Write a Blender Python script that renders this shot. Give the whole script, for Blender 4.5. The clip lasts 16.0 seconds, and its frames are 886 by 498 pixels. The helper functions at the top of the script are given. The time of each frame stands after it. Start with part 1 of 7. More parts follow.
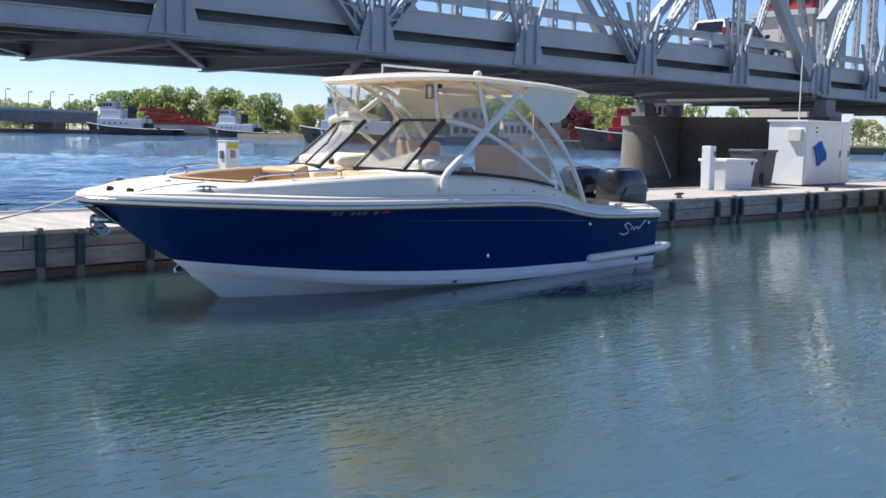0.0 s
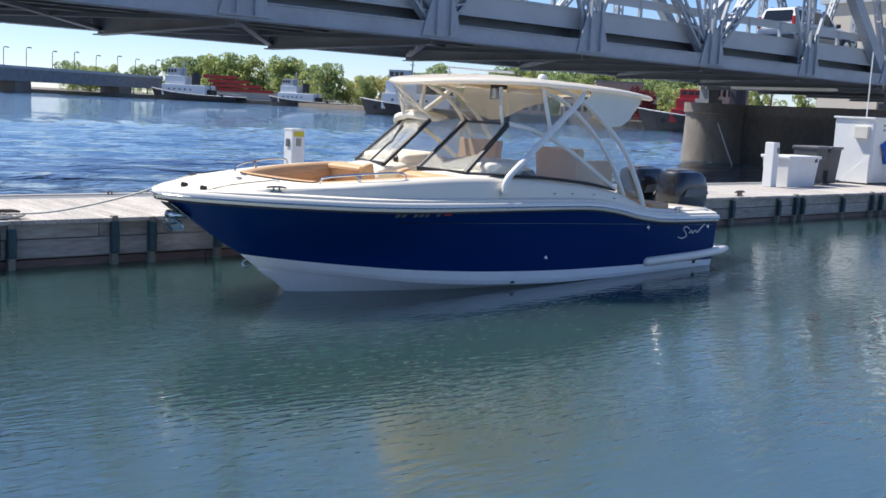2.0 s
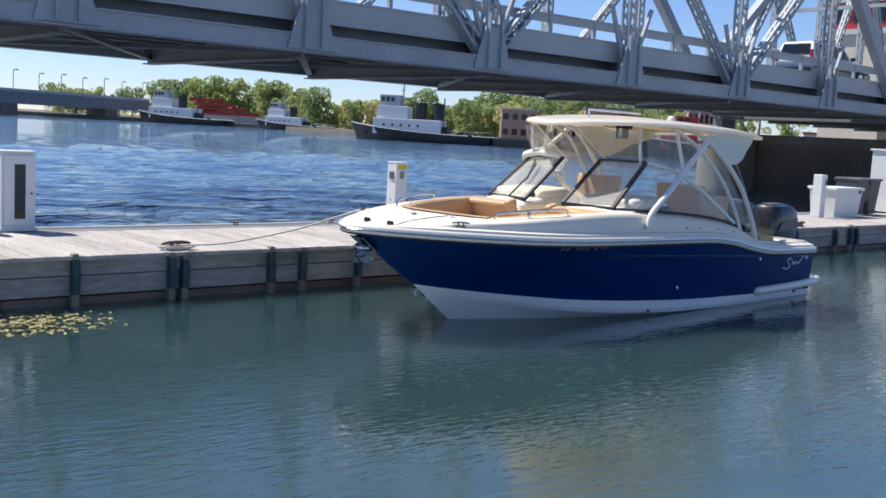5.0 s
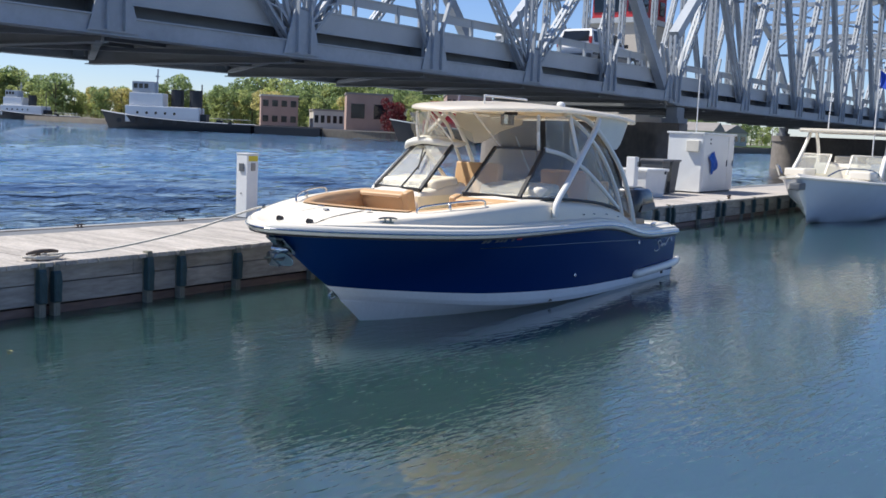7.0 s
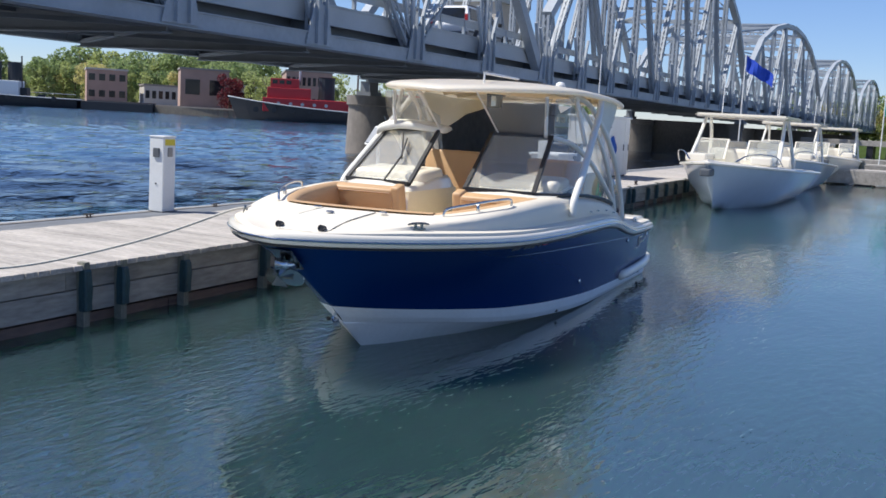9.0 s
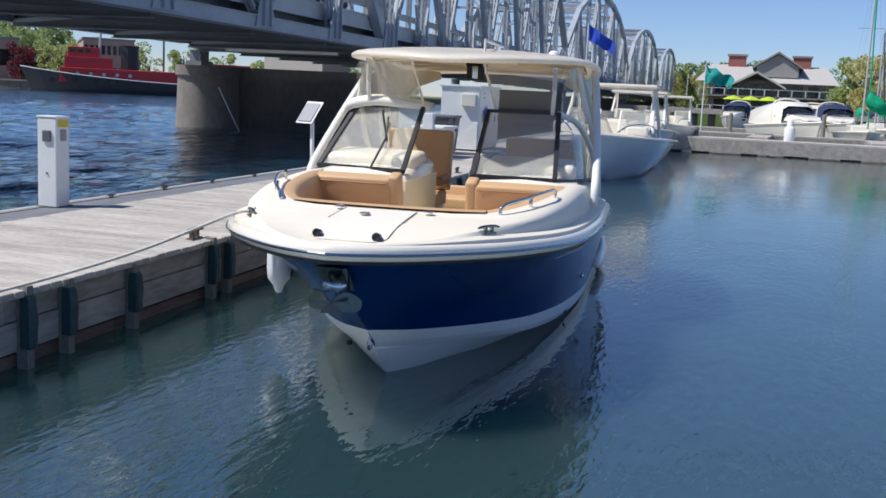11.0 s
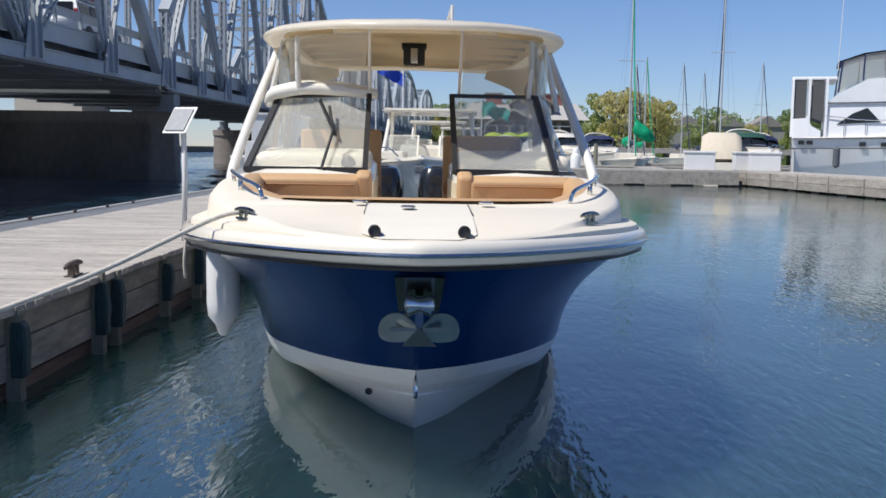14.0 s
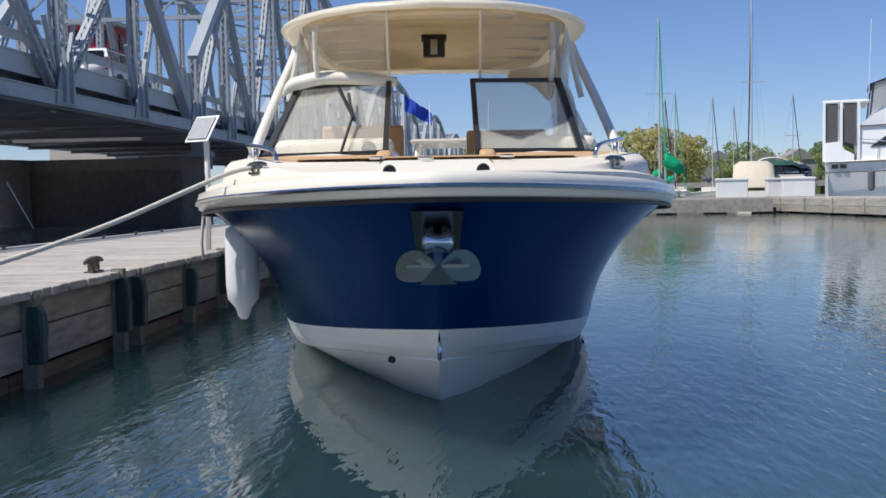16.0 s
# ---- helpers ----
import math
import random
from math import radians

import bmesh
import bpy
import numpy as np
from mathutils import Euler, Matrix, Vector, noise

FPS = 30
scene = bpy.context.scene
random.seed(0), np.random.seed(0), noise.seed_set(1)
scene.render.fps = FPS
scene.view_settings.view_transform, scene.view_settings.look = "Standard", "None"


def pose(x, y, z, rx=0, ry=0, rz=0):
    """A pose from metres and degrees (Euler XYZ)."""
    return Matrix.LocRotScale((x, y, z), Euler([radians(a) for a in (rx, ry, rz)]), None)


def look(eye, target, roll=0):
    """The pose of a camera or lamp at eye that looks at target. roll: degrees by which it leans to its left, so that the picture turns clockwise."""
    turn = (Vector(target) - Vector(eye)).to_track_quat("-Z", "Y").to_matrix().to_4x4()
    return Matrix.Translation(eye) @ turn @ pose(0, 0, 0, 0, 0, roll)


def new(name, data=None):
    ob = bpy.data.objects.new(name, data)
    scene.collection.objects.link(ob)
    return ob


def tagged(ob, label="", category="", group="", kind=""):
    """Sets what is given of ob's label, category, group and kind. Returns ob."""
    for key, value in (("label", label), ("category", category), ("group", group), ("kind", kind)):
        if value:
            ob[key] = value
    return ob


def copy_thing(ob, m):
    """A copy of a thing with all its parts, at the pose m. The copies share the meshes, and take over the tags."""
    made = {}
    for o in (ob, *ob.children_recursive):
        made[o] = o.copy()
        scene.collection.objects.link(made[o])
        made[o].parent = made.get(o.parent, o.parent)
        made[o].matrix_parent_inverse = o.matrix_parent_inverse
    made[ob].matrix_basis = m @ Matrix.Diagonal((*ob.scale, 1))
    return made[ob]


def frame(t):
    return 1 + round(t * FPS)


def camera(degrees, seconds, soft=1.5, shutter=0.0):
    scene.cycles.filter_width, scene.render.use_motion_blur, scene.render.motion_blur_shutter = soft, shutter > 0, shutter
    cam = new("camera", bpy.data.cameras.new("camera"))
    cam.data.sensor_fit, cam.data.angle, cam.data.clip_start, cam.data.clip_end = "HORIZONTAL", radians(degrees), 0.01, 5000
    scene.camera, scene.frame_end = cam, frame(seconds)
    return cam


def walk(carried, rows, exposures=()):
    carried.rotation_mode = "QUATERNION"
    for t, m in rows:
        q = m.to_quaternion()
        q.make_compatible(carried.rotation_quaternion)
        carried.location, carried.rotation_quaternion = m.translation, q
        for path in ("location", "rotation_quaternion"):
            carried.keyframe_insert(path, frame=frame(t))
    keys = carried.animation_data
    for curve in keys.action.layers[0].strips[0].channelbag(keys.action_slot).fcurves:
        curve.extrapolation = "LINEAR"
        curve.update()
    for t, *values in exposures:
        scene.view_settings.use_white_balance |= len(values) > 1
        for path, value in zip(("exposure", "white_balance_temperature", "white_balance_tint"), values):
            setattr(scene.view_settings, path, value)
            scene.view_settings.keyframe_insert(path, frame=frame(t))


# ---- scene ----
cam = camera(47.3, 16.0, soft=1.6)
PATH = [
    (0, (-0.107, 0.64, 1.842), (1.176, 2.158, 1.62), 1.2),
    (0.5, (-0.093, 0.61, 1.904), (1.18, 2.135, 1.667), 1.3),
    (1, (-0.18, 0.58, 2.001), (1.087, 2.107, 1.746), 1.6),
    (1.5, (-0.199, 0.54, 2.096), (1.039, 2.088, 1.827), 2.1),
    (2, (-0.297, 0.51, 2.191), (0.898, 2.089, 1.914), 2.9),
    (2.5, (-0.533, 0.46, 2.214), (0.584, 2.097, 1.947), 3.4),
    (3, (-0.852, 0.44, 2.3), (0.189, 2.126, 2.03), 3.8),
    (5.5, (-2.813, 1.461, 2.257), (-1.495, 2.95, 2.041), 3.0),
    (6, (-3.084, 1.81, 2.232), (-1.67, 3.208, 2.02), 2.8),
    (6.5, (-3.269, 2.339, 2.224), (-1.772, 3.648, 2.007), 2.6),
    (7, (-3.255, 2.953, 2.214), (-1.692, 4.18, 1.982), 2.5),
    (7.5, (-3.133, 3.619, 2.219), (-1.513, 4.766, 1.972), 2.5),
    (8, (-2.985, 4.313, 2.218), (-1.317, 5.388, 1.966), 2.7),
    (10.5, (-2.157, 7.493, 2.11), (-0.311, 8.207, 1.829), 3.2),
    (11, (-1.963, 8.076, 2.142), (-0.079, 8.677, 1.845), 2.8),
    (11.5, (-1.72, 8.628, 2.137), (0.193, 9.125, 1.83), 2.4),
    (12, (-1.508, 9.116, 2.115), (0.425, 9.526, 1.81), 2.2),
    (12.5, (-1.294, 9.566, 2.112), (0.657, 9.895, 1.818), 2.1),
    (13, (-1.027, 9.931, 2.105), (0.938, 10.183, 1.831), 2.0),
    (13.5, (-0.749, 10.171, 1.942), (1.228, 10.357, 1.706), 1.6),
    (14, (-0.465, 10.196, 1.597), (1.52, 10.345, 1.402), 0.9),
    (14.5, (-0.343, 10.193, 1.272), (1.645, 10.344, 1.114), 0.1),
    (15, (-0.319, 10.178, 1.155), (1.67, 10.348, 1.024), -0.5),
    (15.5, (-0.34, 10.173, 1.133), (1.647, 10.369, 1.02), -0.8),
    (16, (-0.299, 10.149, 1.126), (1.687, 10.364, 1.021), -1.0),
]
walk(cam, [(t, look(eye, target, roll)) for t, eye, target, roll in PATH],
     [(0, 1.3, 6100, 10), (3, 1.24, 6050, 10), (5.5, 1.1, 6100, 10), (8, 1.06, 6050, 10), (10.5, 0.86, 5900, 10), (12.5, 0.72, 5900, 10), (14.5, 0.72, 6050, 10), (16, 0.74, 6050, 10)])

# ---- light ----
SUN_EL, SUN_AZ = 55.0, -30.0  # degrees; azimuth clockwise from +y
sun_dir = Vector((math.sin(radians(SUN_AZ)) * math.cos(radians(SUN_EL)), math.cos(radians(SUN_AZ)) * math.cos(radians(SUN_EL)), math.sin(radians(SUN_EL))))
sun_data = bpy.data.lights.new("sun", "SUN")
sun_data.energy, sun_data.angle, sun_data.color = 3.0, radians(0.6), (1.0, 0.92, 0.80)
sun = new("sun", sun_data)
sun.rotation_euler = sun_dir.to_track_quat("Z", "Y").to_euler()
world = bpy.data.worlds.new("sky")
scene.world = world
world.use_nodes = True
wn = world.node_tree
sky = wn.nodes.new("ShaderNodeTexSky")
sky.sky_type, sky.sun_disc = "NISHITA", False
sky.sun_elevation, sky.sun_rotation = radians(SUN_EL), radians(SUN_AZ)
sky.air_density, sky.dust_density, sky.ozone_density, sky.altitude = 1.15, 0.0, 3.6, 1500.0
tint = wn.nodes.new("ShaderNodeMix")
tint.data_type, tint.blend_type = "RGBA", "MULTIPLY"
tint.inputs["Factor"].default_value = 1.0
tint.inputs["B"].default_value = (0.80, 0.83, 1.0, 1.0)
wn.links.new(sky.outputs["Color"], tint.inputs["A"])
wn.links.new(tint.outputs["Result"], wn.nodes["Background"].inputs["Color"])
wn.nodes["Background"].inputs["Strength"].default_value = 0.061
scene.view_settings.exposure = 0.5


# ---- materials ----
def node(nt, kind, **values):
    n = nt.nodes.new(kind)
    for key, value in values.items():
        n.inputs[key.replace("_", " ")].default_value = value
    return n


def rgba(c):
    return (c[0], c[1], c[2], 1.0)


def pbr(name, base, rough=0.5, metal=0.0, var=0.12, scale=3.0, bump=0.0, bscale=40.0, coat=0.0, rand=0.0, stretch=(1, 1, 1), fine=0.5, spec=0.5, placed=False):
    """A painted, wooden, metal or plastic surface: coarse stains and fine grain over one base colour."""
    m = bpy.data.materials.new(name)
    m.use_nodes = True
    nt = m.node_tree
    b = nt.nodes["Principled BSDF"]
    co = nt.nodes.new("ShaderNodeTexCoord")
    mp = node(nt, "ShaderNodeMapping", Scale=stretch)
    if placed:  # grain that does not repeat from board to board
        co = nt.nodes.new("ShaderNodeNewGeometry")
    nt.links.new(co.outputs["Position" if placed else "Object"], mp.inputs["Vector"])
    big = node(nt, "ShaderNodeTexNoise", Scale=scale, Detail=4.0)
    small = node(nt, "ShaderNodeTexNoise", Scale=bscale, Detail=3.0)
    for n in (big, small):
        nt.links.new(mp.outputs["Vector"], n.inputs["Vector"])
    mix = nt.nodes.new("ShaderNodeMix")
    mix.inputs["Factor"].default_value = fine
    nt.links.new(big.outputs["Fac"], mix.inputs["A"])
    nt.links.new(small.outputs["Fac"], mix.inputs["B"])
    ramp = nt.nodes.new("ShaderNodeMapRange")
    ramp.inputs["From Min"].default_value, ramp.inputs["From Max"].default_value = 0.3, 0.7
    ramp.inputs["To Min"].default_value, ramp.inputs["To Max"].default_value = 1.0 - var, 1.0 + var
    nt.links.new(mix.outputs["Result"], ramp.inputs["Value"])
    val = ramp.outputs["Result"]
    if rand:
        info = nt.nodes.new("ShaderNodeObjectInfo")
        rr = nt.nodes.new("ShaderNodeMapRange")
        rr.inputs["To Min"].default_value, rr.inputs["To Max"].default_value = 1.0 - rand, 1.0 + rand
        nt.links.new(info.outputs["Random"], rr.inputs["Value"])
        mul = nt.nodes.new("ShaderNodeMath")
        mul.operation = "MULTIPLY"
        nt.links.new(val, mul.inputs[0])
        nt.links.new(rr.outputs["Result"], mul.inputs[1])
        val = mul.outputs[0]
    col = nt.nodes.new("ShaderNodeVectorMath")
    col.operation = "SCALE"
    col.inputs[0].default_value = base
    nt.links.new(val, col.inputs["Scale"])
    nt.links.new(col.outputs[0], b.inputs["Base Color"])
    b.inputs["Roughness"].default_value, b.inputs["Metallic"].default_value = rough, metal
    b.inputs["Specular IOR Level"].default_value = spec
    b.inputs["Coat Weight"].default_value, b.inputs["Coat Roughness"].default_value = coat, 0.04
    if bump:
        bp = node(nt, "ShaderNodeBump", Strength=bump, Distance=0.01)
        nt.links.new(small.outputs["Fac"], bp.inputs["Height"])
        nt.links.new(bp.outputs["Normal"], b.inputs["Normal"])
    return m


def clear(name, tint, rough=0.02, opacity=0.12, wave=0.0):
    """Thin sheet glass or vinyl: mostly let through, the rest a gloss that grows to grazing angles."""
    m = bpy.data.materials.new(name)
    m.use_nodes = True
    nt = m.node_tree
    nt.nodes.remove(nt.nodes["Principled BSDF"])
    out = nt.nodes["Material Output"]
    tr = nt.nodes.new("ShaderNodeBsdfTransparent")
    tr.inputs["Color"].default_value = rgba(tint)
    gl = nt.nodes.new("ShaderNodeBsdfGlossy")
    gl.inputs["Roughness"].default_value = rough
    lw = nt.nodes.new("ShaderNodeLayerWeight")
    lw.inputs["Blend"].default_value = 0.5
    pw = nt.nodes.new("ShaderNodeMath")
    pw.operation = "POWER"
    pw.inputs[1].default_value = 4.0
    nt.links.new(lw.outputs["Facing"], pw.inputs[0])
    fr = nt.nodes.new("ShaderNodeMath")
    fr.operation = "MULTIPLY_ADD"
    fr.inputs[1].default_value, fr.inputs[2].default_value = 0.7, 0.04
    nt.links.new(pw.outputs[0], fr.inputs[0])
    di = nt.nodes.new("ShaderNodeBsdfDiffuse")
    di.inputs["Color"].default_value = (0.75, 0.73, 0.66, 1)
    m1 = nt.nodes.new("ShaderNodeMixShader")
    m1.inputs[0].default_value = opacity
    m2 = nt.nodes.new("ShaderNodeMixShader")
    nt.links.new(tr.outputs[0], m1.inputs[1])
    nt.links.new(di.outputs[0], m1.inputs[2])
    nt.links.new(fr.outputs[0], m2.inputs[0])
    nt.links.new(m1.outputs[0], m2.inputs[1])
    nt.links.new(gl.outputs[0], m2.inputs[2])
    nt.links.new(m2.outputs[0], out.inputs["Surface"])
    if wave:
        n = node(nt, "ShaderNodeTexNoise", Scale=5.0, Detail=2.0)
        co = nt.nodes.new("ShaderNodeTexCoord")
        nt.links.new(co.outputs["Object"], n.inputs["Vector"])
        bp = node(nt, "ShaderNodeBump", Strength=wave, Distance=0.05)
        nt.links.new(n.outputs["Fac"], bp.inputs["Height"])
        nt.links.new(bp.outputs["Normal"], gl.inputs["Normal"])
    return m


def water_material():
    m = bpy.data.materials.new("river_water")
    m.use_nodes = True
    nt = m.node_tree
    b = nt.nodes["Principled BSDF"]
    b.inputs["Roughness"].default_value = 0.015
    b.subsurface_method = "BURLEY"
    b.inputs["Subsurface Weight"].default_value = 1.0
    b.inputs["Subsurface Radius"].default_value = (0.8, 1.4, 1.0)
    b.inputs["Subsurface Scale"].default_value = 1.2
    b.inputs["IOR"].default_value = 2.3
    b.inputs["Specular IOR Level"].default_value = 0.85
    geo = nt.nodes.new("ShaderNodeNewGeometry")
    sep = nt.nodes.new("ShaderNodeSeparateXYZ")
    nt.links.new(geo.outputs["Position"], sep.inputs[0])
    # silty green in the sheltered basin, bluer in the open channel past the dock
    open_water = nt.nodes.new("ShaderNodeMapRange")
    open_water.inputs["From Min"].default_value, open_water.inputs["From Max"].default_value = 15.0, 19.0
    nt.links.new(sep.outputs["Y"], open_water.inputs["Value"])
    silt = node(nt, "ShaderNodeTexNoise", Scale=0.25, Detail=3.0)
    nt.links.new(geo.outputs["Position"], silt.inputs["Vector"])
    green = nt.nodes.new("ShaderNodeMix")
    green.data_type = "RGBA"
    green.inputs["A"].default_value, green.inputs["B"].default_value = (0.019, 0.045, 0.046, 1), (0.030, 0.063, 0.064, 1)
    nt.links.new(silt.outputs["Fac"], green.inputs["Factor"])
    tone = nt.nodes.new("ShaderNodeMix")
    tone.data_type = "RGBA"
    tone.inputs["B"].default_value = (0.015, 0.050, 0.086, 1)
    nt.links.new(open_water.outputs["Result"], tone.inputs["Factor"])
    # paler towards the near bank: brightness of reflected sky put into the colour
    near_sheen = nt.nodes.new("ShaderNodeMapRange")
    near_sheen.inputs["From Min"].default_value, near_sheen.inputs["From Max"].default_value = 10.5, 3.0
    nt.links.new(sep.outputs["Y"], near_sheen.inputs["Value"])
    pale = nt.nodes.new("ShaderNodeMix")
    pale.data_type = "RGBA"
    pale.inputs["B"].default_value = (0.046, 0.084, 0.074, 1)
    nt.links.new(near_sheen.outputs["Result"], pale.inputs["Factor"])
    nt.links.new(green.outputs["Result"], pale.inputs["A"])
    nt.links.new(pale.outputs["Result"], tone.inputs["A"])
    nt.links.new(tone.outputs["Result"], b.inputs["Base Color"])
    # ripples: long lazy swell, short ripples in wandering patches, wind chop in the channel
    def noise_of(scale, stretch, detail, distort=0.0):
        mp = node(nt, "ShaderNodeMapping", Scale=stretch, Rotation=(0, 0, radians(25)))
        nt.links.new(geo.outputs["Position"], mp.inputs["Vector"])
        n = node(nt, "ShaderNodeTexNoise", Scale=scale, Detail=detail, Distortion=distort)
        nt.links.new(mp.outputs["Vector"], n.inputs["Vector"])
        return n.outputs["Fac"]
    def math_of(op, a, c):
        n = nt.nodes.new("ShaderNodeMath")
        n.operation = op
        for k, v in enumerate((a, c)):
            if isinstance(v, (int, float)):
                n.inputs[k].default_value = v
            else:
                nt.links.new(v, n.inputs[k])
        return n.outputs[0]
    swell = math_of("MULTIPLY", noise_of(0.5, (1, 1.6, 1), 2.0, 0.3), 0.010)
    patch = math_of("POWER", noise_of(0.16, (1, 1, 1), 2.0), 2.5)
    short = math_of("MULTIPLY", math_of("MULTIPLY", noise_of(7.5, (0.55, 1.9, 1), 2.0, 0.4), 0.021), math_of("ADD", patch, 0.11))
    chop = math_of("MULTIPLY", math_of("MULTIPLY", noise_of(1.6, (1, 1.6, 1), 4.0, 0.5), 0.075), open_water.outputs["Result"])
    broad = math_of("MULTIPLY", math_of("MULTIPLY", noise_of(0.45, (1, 1.7, 1), 3.0, 0.4), 0.16), open_water.outputs["Result"])
    height = math_of("ADD", math_of("ADD", swell, short), math_of("ADD", chop, broad))
    bp = node(nt, "ShaderNodeBump", Strength=1.0, Distance=1.0)
    nt.links.new(height, bp.inputs["Height"])
    nt.links.new(bp.outputs["Normal"], b.inputs["Normal"])
    return m


def leafy(name, base, var=0.35):
    """Leaves: light passes through them as well as off them."""
    m = pbr(name, base, 0.6, var=var, scale=0.6, bscale=2)
    nt = m.node_tree
    b = nt.nodes["Principled BSDF"]
    tr = nt.nodes.new("ShaderNodeBsdfTranslucent")
    col = b.inputs["Base Color"].links[0].from_socket
    up = nt.nodes.new("ShaderNodeVectorMath")
    up.operation = "SCALE"
    up.inputs["Scale"].default_value = 1.5
    nt.links.new(col, up.inputs[0])
    nt.links.new(up.outputs[0], tr.inputs["Color"])
    mx = nt.nodes.new("ShaderNodeMixShader")
    mx.inputs[0].default_value = 0.5
    nt.links.new(b.outputs[0], mx.inputs[1])
    nt.links.new(tr.outputs[0], mx.inputs[2])
    nt.links.new(mx.outputs[0], nt.nodes["Material Output"].inputs["Surface"])
    return m


def shine_through(m, share, scale=0.9):
    """Lets part of the light that falls on a thin skin through to its other face."""
    nt = m.node_tree
    b = nt.nodes["Principled BSDF"]
    tr = nt.nodes.new("ShaderNodeBsdfTranslucent")
    up = nt.nodes.new("ShaderNodeVectorMath")
    up.operation = "SCALE"
    up.inputs["Scale"].default_value = scale
    nt.links.new(b.inputs["Base Color"].links[0].from_socket, up.inputs[0])
    nt.links.new(up.outputs[0], tr.inputs["Color"])
    mx = nt.nodes.new("ShaderNodeMixShader")
    mx.inputs[0].default_value = share
    nt.links.new(b.outputs[0], mx.inputs[1])
    nt.links.new(tr.outputs[0], mx.inputs[2])
    nt.links.new(mx.outputs[0], nt.nodes["Material Output"].inputs["Surface"])
    return m


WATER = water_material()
NAVY = pbr("navy_gelcoat", (0.002, 0.023, 0.112), 0.16, var=0.05, scale=1.0, spec=0.08)
WHITE = pbr("white_gelcoat", (0.83, 0.775, 0.665), 0.24, var=0.03, scale=2.0, coat=0.4)
BOTTOM = pbr("white_bottom_gelcoat", (0.86, 0.87, 0.86), 0.3, var=0.06, scale=2.5, coat=0.2)
DECK = pbr("cream_deck_gelcoat", (0.81, 0.74, 0.61), 0.5, var=0.04, scale=2.0, bump=0.05, bscale=220, coat=0.05)
NONSKID = pbr("nonskid_gelcoat", (0.77, 0.725, 0.62), 0.6, var=0.04, scale=3, bump=0.15, bscale=300)
TOPSKIN = shine_through(pbr("hardtop_skin", (0.93, 0.88, 0.77), 0.3, var=0.03, scale=2.0, coat=0.2), 0.4, 1.0)
LINER = shine_through(pbr("cream_hardtop_liner", (0.88, 0.77, 0.56), 0.5, var=0.04, scale=2), 0.5, 1.0)
CREAM = pbr("cream_gelcoat", (0.86, 0.76, 0.56), 0.4, var=0.04, scale=2)
CANVAS = pbr("white_canvas", (0.78, 0.76, 0.68), 0.85, var=0.05, scale=4, bump=0.2, bscale=200)
TAN = pbr("tan_vinyl", (0.58, 0.37, 0.19), 0.5, var=0.07, scale=3, bump=0.12, bscale=120)
TAN_DARK = pbr("tan_piping", (0.34, 0.18, 0.075), 0.55, var=0.06)
RUB = pbr("rubber_black", (0.02, 0.02, 0.022), 0.45, var=0.1)
# dark base colour stands for dark water mirrored in polished steel
PLATE = pbr("dark_mirror_stainless", (0.20, 0.215, 0.21), 0.22, 1.0, var=0.08)
FLUKE = pbr("polished_fluke", (0.42, 0.45, 0.43), 0.2, 1.0, var=0.12, scale=14)
STEEL = pbr("polished_stainless", (0.60, 0.61, 0.62), 0.14, 1.0, var=0.04)
TUBE = pbr("white_painted_tube", (0.80, 0.78, 0.72), 0.3, var=0.03, coat=0.3)
ENGINE = pbr("black_cowling_paint", (0.014, 0.016, 0.021), 0.22, var=0.12, coat=0.3)
GREY = pbr("grey_plastic", (0.11, 0.12, 0.13), 0.5, var=0.1)
PLASTIC = pbr("white_plastic", (0.76, 0.76, 0.74), 0.4, var=0.05, scale=4)
BOX = pbr("white_painted_metal", (0.74, 0.75, 0.74), 0.4, var=0.06, scale=1.5)
YELLOW = pbr("yellow_paint", (0.62, 0.50, 0.03), 0.5, var=0.08)
ROPE = pbr("white_rope", (0.62, 0.58, 0.50), 0.9, var=0.2, scale=30, bump=0.6, bscale=160)
PLANK = pbr("weathered_deck_wood", (0.43, 0.395, 0.355), 0.85, var=0.34, scale=1.1, bump=0.6, bscale=11, rand=0.09, stretch=(4, 1, 4), placed=True)
TIMBER = pbr("grey_dock_timber", (0.31, 0.285, 0.25), 0.85, var=0.42, scale=0.8, bump=0.5, bscale=5, rand=0.16, stretch=(1, 5, 5), placed=True)
PILE = pbr("dark_green_rubber", (0.022, 0.055, 0.062), 0.5, var=0.4, scale=5, bump=0.6, bscale=20, rand=0.2, stretch=(4, 4, 1), placed=True)
PILE_LOW = pbr("bleached_post_end", (0.22, 0.215, 0.17), 0.85, var=0.3, scale=8, bump=0.6, bscale=25, stretch=(4, 4, 1))
TIMBER_LOW = pbr("wet_reddish_timber", (0.20, 0.135, 0.11), 0.7, var=0.35, scale=1.2, bump=0.5, bscale=5, stretch=(1, 5, 5), placed=True)
BORDER_SHADE = pbr("shade_grey_border_wood", (0.16, 0.17, 0.185), 0.75, var=0.3, scale=1.2, bump=0.4, bscale=7, stretch=(1, 6, 6), placed=True)
IRON = pbr("rusty_iron", (0.15, 0.12, 0.10), 0.7, 0.4, var=0.4, scale=14, bump=0.5, bscale=60)
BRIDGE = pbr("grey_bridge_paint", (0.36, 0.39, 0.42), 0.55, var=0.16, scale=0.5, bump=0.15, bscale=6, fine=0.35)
# darker BRIDGE grey: shade under the deck put into the colour; also dark girders
BRIDGE_DARK = pbr("dark_and_shaded_steel", (0.20, 0.215, 0.23), 0.65, var=0.25, scale=0.6, fine=0.35)
PALE = pbr("pale_guard_rail", (0.44, 0.46, 0.47), 0.55, var=0.12, scale=0.7)
